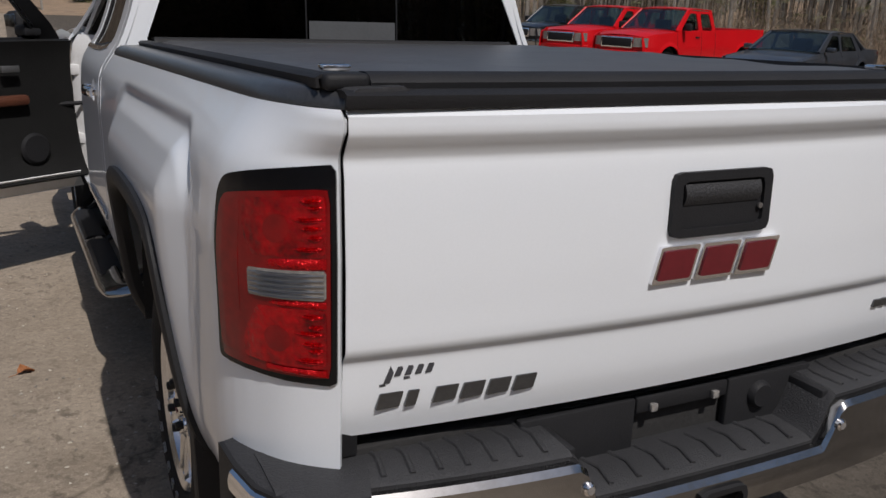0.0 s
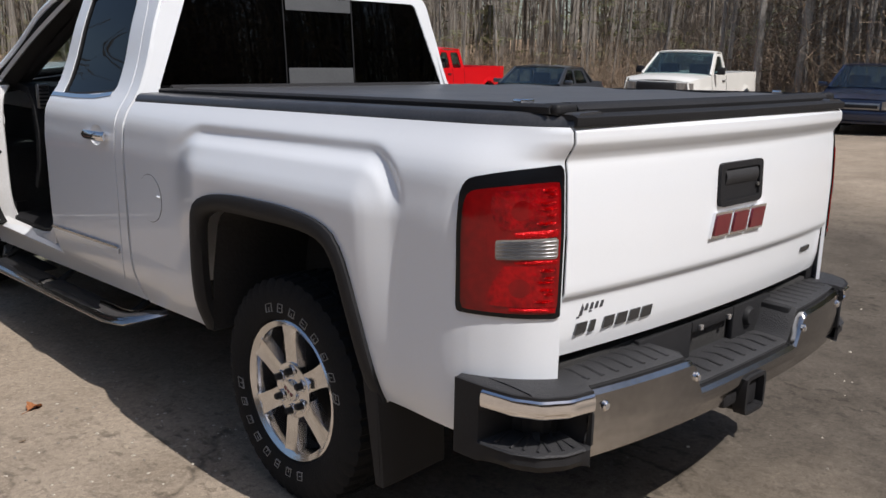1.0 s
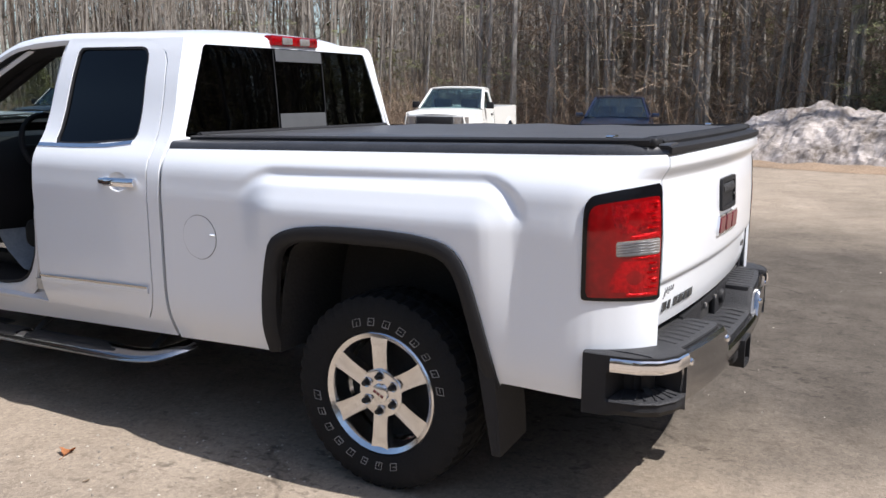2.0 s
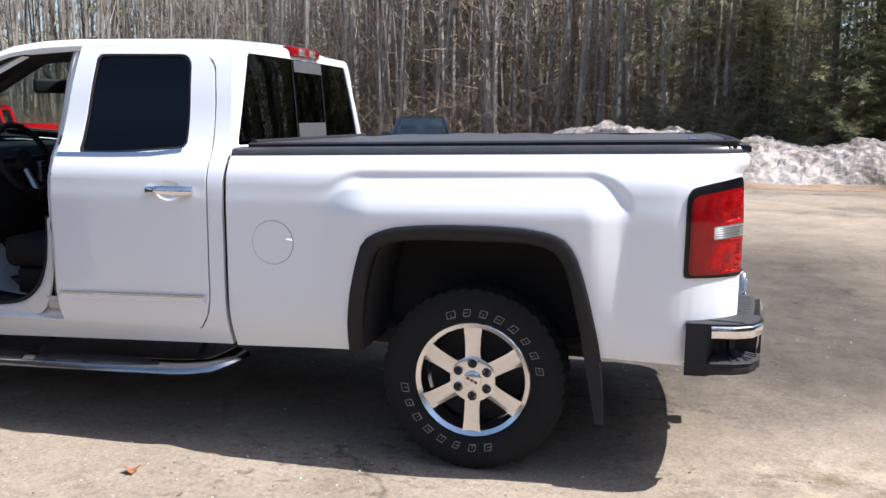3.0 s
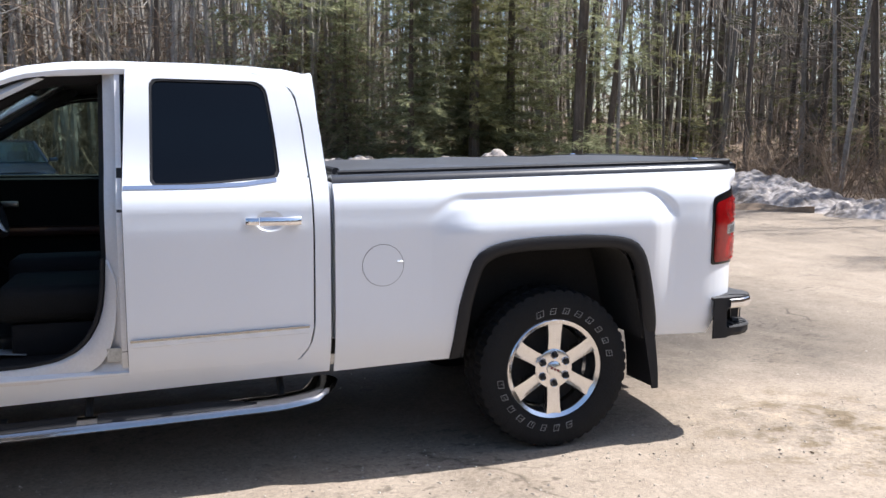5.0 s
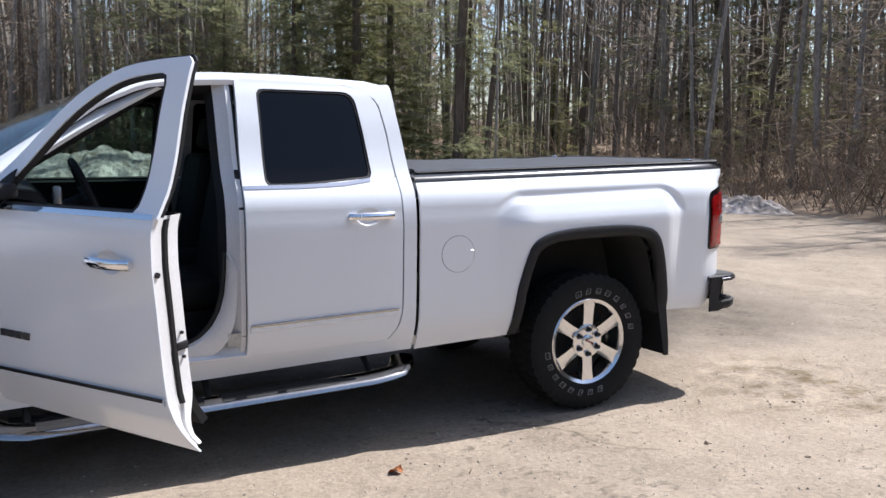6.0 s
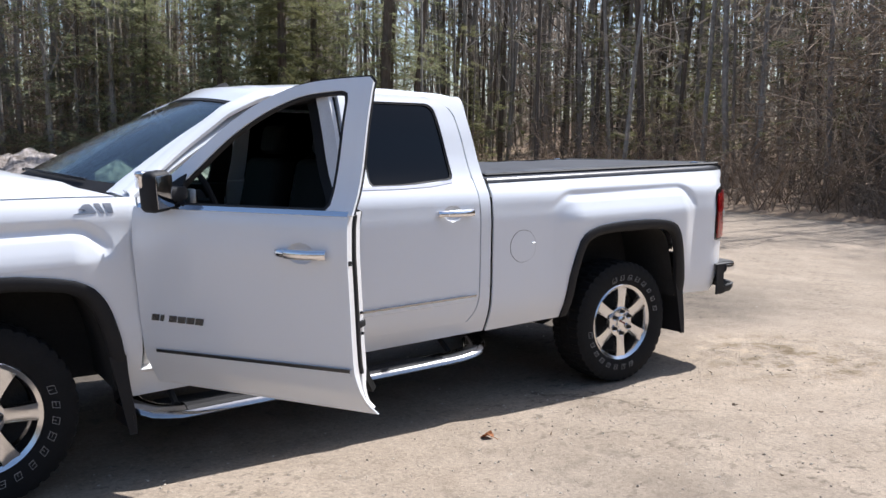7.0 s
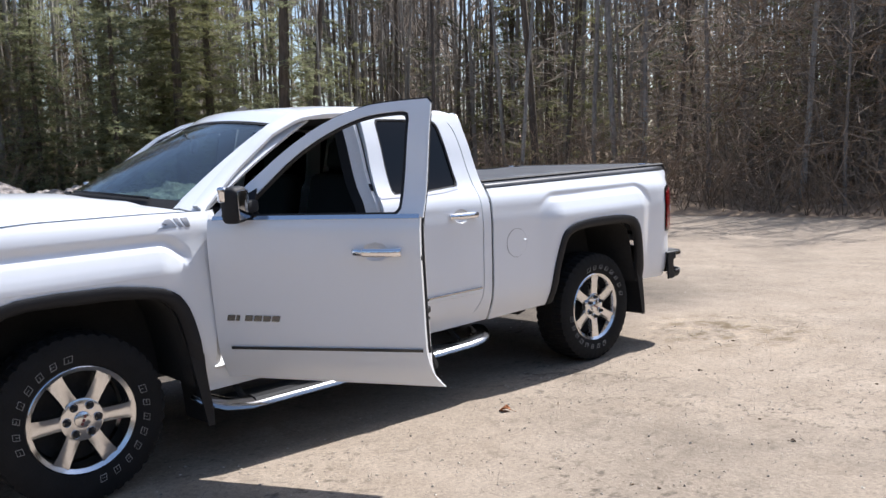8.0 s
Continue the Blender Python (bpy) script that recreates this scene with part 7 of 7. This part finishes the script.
def parked(name, category, label, paint, m, d):
    """A parked vehicle from the lines in d: length, half width, belt line, roof line, wheels, windows."""
    car = empty(name, Matrix(), label, category, "vehicles parked in a row")
    half, front, rear, r = d["half"], d["front"], d["rear"], d["wheel"]
    top = lambda y: float(np.interp(y, *zip(*d["top"])))
    roof_line = d["roof"]

    def low(y):
        for yc in d["axles"]:
            a = r * 1.22
            if abs(y - yc) < a:
                return max(d["sill"], r + math.sqrt(max(a * a - (y - yc) ** 2, 0)) * 0.98)
        return d["sill"]

    def width(y, z):
        w = half * float(np.interp(z, [0.2, 0.5, 0.8, top(y), top(y) + 0.6], [0.95, 0.99, 1.0, 0.945, 0.945]))
        for yc in d["axles"]:
            w += 0.025 * (1 - smooth_step(r * 1.2, r * 1.5, math.hypot(y - yc, z - r)))
        ends = 1 - 0.16 * smooth_step(front - 0.55, front, y) ** 1.5 - 0.08 * smooth_step(rear + 0.4, rear, y)
        return w * ends

    ys = sorted(set([round(v, 3) for v in np.linspace(rear, front, 60)] + [round(yc + s * r * 1.22 * c, 3) for yc in d["axles"] for s in (-1, 1) for c in (1.001, 0.98, 0.93, 0.85, 0.7)]))
    g = sheet([[(-width(y, low(y) + (top(y) - low(y)) * v), y, low(y) + (top(y) - low(y)) * v) for v in np.linspace(0, 1, 14)] for y in ys], 0.02, (-1, 0, 0))
    sides = on_both(g, "body_side", paint, car)
    for s in (-1, 1):
        for yc in d["axles"]:
            car_wheel(s * (half - 0.10), yc, r, car)
            revolve([(0, 0.001), (0, r * 1.21), (0.28, r * 1.21)], 24).moved(pose(s * (half - 0.42), yc, r, 0, 0, 180 if s > 0 else 0) @ pose(-0.28, 0, 0)).out("wheel_well", LINER, car)
    box(-half + 0.12, half - 0.12, rear + 0.15, front - 0.15, d["sill"] + 0.02, d["sill"] + 0.12).out("underbody", FRAME, car)
    # bonnet, nose, boot
    cowl, hood_end = d["cowl"], front - 0.05
    sheet([[(x * width(y, top(y)), y - 0.10 * x * x * smooth_step(cowl, front, y), top(y) + d["crown"] * (1 - abs(x) ** 2.2)) for x in np.linspace(-1, 1, 16)] for y in np.linspace(cowl - 0.1, hood_end, 16)], 0.02, (0, 0, 1)).out("bonnet", paint, car)
    nose = sheet([[(x * width(front, z), front - 0.03 - 0.10 * x * x + 0.04 * math.sin(math.pi * (z - 0.25) / (top(front) + d["crown"] - 0.25)), z) for z in np.linspace(d["sill"], top(front) + d["crown"] * 0.6, 8)] for x in np.linspace(-1, 1, 14)], 0.02, (0, 1, 0)).out("nose", paint, car)
    gx, gz0, gz1 = d["grille"]
    gr = box(-gx, gx, front - 0.03, front + 0.035, gz0, gz1, 0.015).out("grille", d["grille_mat"], car, "dark front grille in a bright frame")
    box(-gx + 0.04, gx - 0.04, front + 0.030, front + 0.042, gz0 + 0.035, gz1 - 0.035, 0.006).out("grille_mesh", BLACK, gr)
    lx0, lx1, lz0, lz1 = d["lamp"]
    for s in (-1, 1):
        sheet([[(s * (lx0 + (lx1 - lx0) * u), front + 0.02 - 0.15 * u ** 2, lz0 + (lz1 - lz0) * v) for v in (0, 0.3, 0.7, 1)] for u in np.linspace(0, 1, 6)], 0.03, (0, 1, 0)).out("headlamp", CLEAR_LENS, car, "clear headlamp")
    bz0, bz1, bmat = d["bumper"]
    for y0, sg in ((front, 1), (rear, -1)):
        sheet([[(x * half * 0.97, y0 + sg * (0.07 - 0.16 * abs(x) ** 2.5 - dz), z) for dz, z in ((0.05, bz1 + 0.02), (0.0, bz1), (-0.015, (bz0 + bz1) / 2), (0.01, bz0), (0.06, bz0 - 0.04))] for x in np.linspace(-1, 1, 16)], 0.02, (0, sg, 0)).out("bumper", bmat, car)
    # cabin
    tr = lambda y: float(np.interp(y, *zip(*roof_line)))
    lean = lambda z, b: 0.945 * half - d["lean"] * max(0.0, z - b)
    b0 = d["belt"]
    surf = lambda y, z: (-lean(z, b0), y, z)
    for w, h in d["windows"]:
        wi = resample(rounded(w, 0.05, 3), 40)
        hu = align(wi, resample(rounded(h, 0.01, 3), 40))
        for fix in (lambda q: q, lambda q: q.mirrored()):
            f = fix(ring(wi, hu, 2, surf, 0.03, (-1, 0, 0))).out("window_frame", paint, car)
            fix(plate(wi, lambda y, z: (-lean(z, b0) + 0.012, y, z), 0.005, (-1, 0, 0))).out("window_pane", TINT2, f)
    (yf0, yf1), (yr0, yr1) = d["screens"]
    rw = lambda z: lean(z, b0) - 0.01
    zt = tr(yf1)
    ws = sheet([[(x * (rw(b0) + (rw(zt) - rw(b0)) * v), yf0 + 0.14 * (1 - x * x) * (1 - v) + (yf1 - yf0) * v, b0 + 0.02 + (zt - b0 - 0.03) * v + 0.02 * (1 - x * x)) for v in np.linspace(0, 1, 6)] for x in np.linspace(-0.94, 0.94, 14)], 0.006, (0, 1, 1)).out("windshield", TINT2, car, "windshield with sky reflected in it")
    for s in (-1, 1):
        tube([(s * (rw(b0) + (rw(zt) - rw(b0)) * v) * 0.985, yf0 + (yf1 - yf0) * v, b0 + 0.01 + (zt - b0 - 0.03) * v) for v in np.linspace(0, 1, 6)], 0.035, 6).out("pillar", paint, car)
    zr = tr(yr1)
    sheet([[(x * (rw(b0) + (rw(zr) - rw(b0)) * v) * 0.93, yr0 + (yr1 - yr0) * v, b0 + 0.03 + (zr - b0 - 0.05) * v) for v in np.linspace(0, 1, 6)] for x in np.linspace(-1, 1, 12)], 0.006, (0, -1, 0.3)).out("rear_window", TINT2, car)
    for s in (-1, 1):
        tube([(s * (rw(b0) + (rw(zr) - rw(b0)) * v) * 0.97, yr0 + (yr1 - yr0) * v, b0 + (zr - b0 - 0.02) * v) for v in np.linspace(0, 1, 6)], 0.045, 6).out("pillar", paint, car)
    sheet([[(x * (rw(tr(y)) + 0.01), y, tr(y) + 0.03 * (1 - abs(x) ** 3)) for x in np.linspace(-1, 1, 14)] for y in np.linspace(yr1 - 0.02, yf1 + 0.02, 12)], 0.03, (0, 0, 1)).out("roof", paint, car)
    box(-half * 0.84, half * 0.84, d["cabin"][0], d["cabin"][1], d["sill"] + 0.1, b0 - 0.03).out("cabin_trim", TRIM, car)
    for s in (-0.4, 0.4):
        box(s * half - 0.25, s * half + 0.25, d["cabin"][0] + 0.45, d["cabin"][0] + 0.60, b0 - 0.3, b0 + 0.28, 0.05, 2).out("seat", SEAT, car)
    for s in (-1, 1):
        hs = box(s * (half + 0.10) - 0.10, s * (half + 0.10) + 0.10, yf0 - 0.32, yf0 - 0.20, b0 + 0.02, b0 + d["mirror"], 0.03, 2).out("door_mirror", d["mirror_mat"], car)
        box(s * half * 0.95 - 0.03, s * half * 0.95 + 0.10 * s, yf0 - 0.28, yf0 - 0.22, b0 + 0.03, b0 + 0.07).out("mirror_arm", BLACK, hs)
        for yh in d["handles"]:
            box(s * (half * 0.975) - 0.02, s * (half * 0.975) + 0.02, yh, yh + 0.17, b0 - 0.17, b0 - 0.13, 0.008).out("door_handle", d["handle_mat"], car)
        for yg in d["gaps"]:
            sheet([[(s * (width(yg, z) + 0.002), yg + w, z) for z in np.linspace(low(yg) + 0.03, b0 - 0.01, 8)] for w in (-0.006, 0.006)], 0.004, (s, 0, 0)).out("door_gap", BLACK, car)
        box(s * half * 0.80 - 0.09, s * half * 0.80 + 0.09, rear - 0.02, rear + 0.06, d["tail"][0], d["tail"][1], 0.015).out("tail_lamp", RED_LENS, car)
    if d["bed"]:
        y1 = d["bed"]
        box(-half * 0.9, half * 0.9, rear - 0.005, rear + 0.05, d["sill"] + 0.25, top(rear), 0.012).out("tailgate", paint, car)
        box(-half * 0.88, half * 0.88, y1 - 0.06, y1, d["sill"] + 0.2, top(y1), 0.01).out("bed_front_wall", paint, car)
        box(-half * 0.86, half * 0.86, rear + 0.05, y1 - 0.06, d["sill"] + 0.22, d["sill"] + 0.27).out("bed_floor", BLACK, car)
        sheet([[(x * lean(z, b0) * 0.97, y1 + 0.0, z) for z in np.linspace(d["sill"] + 0.3, b0 + 0.02, 4)] for x in np.linspace(-1, 1, 4)], 0.03, (0, -1, 0)).out("cab_back", paint, car)
    else:
        yb = yr0
        sheet([[(x * width(y, top(y)), y, top(y) + 0.03 * (1 - abs(x) ** 2.5)) for x in np.linspace(-1, 1, 12)] for y in np.linspace(rear + 0.02, yb + 0.12, 8)], 0.02, (0, 0, 1)).out("boot_lid", paint, car)
        sheet([[(x * width(rear, z), rear + 0.02 + 0.06 * x * x, z) for z in np.linspace(d["sill"], top(rear), 5)] for x in np.linspace(-1, 1, 10)], 0.02, (0, -1, 0)).out("tail_panel", paint, car)
    car.matrix_world = m
    return car


TINT2 = glass("car_glass", (0.72, 0.82, 0.82), shine=0.10)


def pickup_lines(extended, **more):
    cab_rear = -0.35 if extended else 0.25
    win = [([(1.22, 1.26), (0.42, 1.26), (0.44, 1.70), (0.72, 1.71)], [(1.42, 1.23), (0.34, 1.23), (0.36, 1.76), (0.72, 1.78)])]
    if extended:
        win.append(([(0.26, 1.26), (-0.22, 1.26), (-0.16, 1.70), (0.27, 1.70)], [(0.34, 1.23), (-0.33, 1.23), (-0.26, 1.76), (0.36, 1.76)]))
    d = dict(lean=0.27, half=0.99, front=2.70, rear=-2.95 if extended else -2.65, wheel=0.39, sill=0.46, axles=(1.75, -1.80 if extended else -1.45), cowl=1.42, crown=0.06, belt=1.23,
             top=[(-3, 1.30), (cab_rear, 1.28), (cab_rear + 0.05, 1.235), (1.35, 1.225), (1.5, 1.20), (2.3, 1.15), (2.7, 1.05)],
             roof=[(cab_rear, 1.80), (0.5, 1.83), (0.80, 1.79)], windows=win, screens=((1.42, 0.78), (cab_rear, cab_rear + 0.08)), cabin=(cab_rear + 0.04, 1.35),
             grille=(0.52, 0.78, 1.06), grille_mat=CHROME, lamp=(0.54, 0.90, 0.82, 1.05), bumper=(0.50, 0.70, DULLCHROME), mirror=0.20, mirror_mat=BLACK, handles=(0.42,),
             handle_mat=BLACK, gaps=(1.40, 0.30, cab_rear), tail=(0.85, 1.22), bed=cab_rear - 0.02)
    d.update(more)
    return d


def sedan_lines(**more):
    d = dict(lean=0.27, half=0.91, front=2.40, rear=-2.45, wheel=0.325, sill=0.26, axles=(1.42, -1.32), cowl=0.98, crown=0.05, belt=0.93,
             top=[(-2.45, 0.98), (-1.5, 1.0), (-1.2, 0.945), (0.9, 0.925), (1.1, 0.90), (2.0, 0.80), (2.4, 0.70)],
             roof=[(-1.0, 1.36), (-0.3, 1.40), (0.28, 1.37)],
             windows=[([(0.74, 0.96), (-0.12, 0.96), (-0.10, 1.30), (0.22, 1.31)], [(1.0, 0.93), (-0.17, 0.93), (-0.16, 1.34), (0.24, 1.36)]),
                      ([(-0.22, 0.96), (-1.05, 0.96), (-0.82, 1.29), (-0.22, 1.30)], [(-0.17, 0.93), (-1.32, 0.93), (-0.92, 1.34), (-0.16, 1.35)])],
             screens=((1.0, 0.26), (-1.62, -0.96)), cabin=(-1.3, 0.9), grille=(0.42, 0.56, 0.70), grille_mat=SILVER, lamp=(0.46, 0.84, 0.57, 0.74), bumper=(0.34, 0.52, GREY_PAINT),
             mirror=0.13, mirror_mat=GREY_PAINT, handles=(0.0, -0.95), handle_mat=GREY_PAINT, gaps=(0.95, -0.17, -1.1), tail=(0.72, 0.92), bed=None)
    d.update(more)
    return d


def taller(d):
    """The same car with a higher belt line and roof."""
    up = lambda p: (p[0], p[1] + 0.03 + 0.16 * max(0.0, p[1] - 0.93))
    d["windows"] = [([up(p) for p in w], [up(p) for p in h]) for w, h in d["windows"]]
    d["roof"], d["top"], d["belt"] = [up(p) for p in d["roof"]], [up(p) for p in d["top"]], d["belt"] + 0.03
    return d


def stood(x, y, turn):
    return pose(x, y, terrain(x, y), 0, 0, turn)


parked("pickup_truck", "pickup truck", "white regular-cab work pickup parked by the woods", WHITE_PAINT, stood(19.15, 10.3, 101), pickup_lines(False, bumper=(0.50, 0.70, GREYBLACK), grille_mat=GREYBLACK))
parked("pickup_truck", "pickup truck", "bright red extended-cab pickup parked in the row", RED_PAINT, stood(15.9, 17.3, 104), pickup_lines(True, bumper=(0.50, 0.70, RED_PAINT)))
parked("pickup_truck", "pickup truck", "bright red pickup parked beside another red one", RED_PAINT, stood(16.2, 20.4, 104), pickup_lines(True, bumper=(0.50, 0.70, RED_PAINT)))
parked("pickup_truck", "pickup truck", "black pickup at the end of the parked row", BLACK_PAINT, stood(16.9, 24.0, 104), pickup_lines(True))
parked("sedan", "car", "dark grey four-door sedan parked in the row", GREY_PAINT, stood(15.9, 12.9, 107), sedan_lines())
parked("sedan", "car", "dark blue sedan parked near the snow bank", BLUE_PAINT, stood(19.2, 5.66, 105), taller(sedan_lines(half=0.87, lean=0.38, bumper=(0.34, 0.52, BLUE_PAINT), mirror_mat=BLUE_PAINT, handle_mat=BLUE_PAINT)))


# ---- grit, twigs and a leaf on the ground ----
def grit():
    """Loose stones strewn over the lot."""
    r = random.Random(77)
    verts, faces = [], []
    for k in range(5200):
        near = r.random() < 0.8
        x = r.uniform(-4.6, -0.6) if near else r.uniform(-4.6, 5.0)
        y = r.uniform(-2.6, 4.2) if near else r.uniform(-7.0, 4.2)
        s = 0.0025 + 0.006 * r.random() ** 3 + (0.004 if r.random() < 0.01 else 0)
        o = len(verts)
        a0 = r.uniform(0, 6.28)
        for i in range(4):
            a = a0 + i * 1.5708 + r.uniform(-0.3, 0.3)
            verts.append((x + s * 1.2 * math.cos(a) * r.uniform(0.7, 1.2), y + s * 1.2 * math.sin(a) * r.uniform(0.7, 1.2), s * r.uniform(0.15, 0.4)))
        verts.append((x + s * r.uniform(-0.3, 0.3), y + s * r.uniform(-0.3, 0.3), s * r.uniform(0.8, 1.2)))
        verts.append((x, y, -0.002))
        for i in range(4):
            faces += [(o + i, o + (i + 1) % 4, o + 4), (o + (i + 1) % 4, o + i, o + 5)]
    tagged(build("grit", verts, faces, STONE, sharp=0), "loose grit and small stones on the asphalt", "gravel", kind="stuff")
    g = Geo()
    for k in range(36):
        x, y, a = r.uniform(-4.4, -1.05), r.uniform(-2.4, 4.0), r.uniform(0, 6.28)
        ln = r.uniform(0.012, 0.035)
        limb(g, (x, y, 0.004), (math.cos(a), math.sin(a), 0.0), ln, 0.0013, 3, 0.25, r, 4)
    tagged(g.out("twig_litter", BRUSH, sharp=0), "small dry twigs on the asphalt", "litter", kind="stuff")


grit()


def leaf(x, y, turn, size, mat, label):
    """A dry curled leaf with a stem."""
    rows = []
    for u in np.linspace(0, 1, 9):
        half = 0.42 * math.sin(math.pi * u) ** 0.8 * (1 + 0.22 * math.sin(17 * u))
        rows.append([(size * (u - 0.5), size * half * w, size * (0.10 + 0.22 * w * w * math.sin(math.pi * u) + 0.10 * math.sin(5 * u))) for w in (-1, -0.5, 0, 0.5, 1)])
    m = pose(x, y, 0.0, 0, 0, turn)
    q = tagged(sheet(rows, 0.001, (0, 0, 1)).moved(m).out("fallen_leaf", mat, sharp=0), label, "leaf", "fallen leaves")
    tube([(-0.5 * size, 0, 0.10 * size), (-0.7 * size, 0.02 * size, 0.06 * size), (-0.95 * size, 0.10 * size, 0.04 * size)], 0.0012, 5).moved(m).out("stem", mat, q)


leaf(-1.277, 1.356, 30, 0.075, LEAF_ORANGE, "curled orange-brown dry leaf on the asphalt")
leaf(-1.62, -0.20, 80, 0.03, LEAF_DARK, "small dark curled leaf on the asphalt")
leaf(-2.75, 0.75, 210, 0.03, LEAF_DARK, "small dark curled leaf on the asphalt")
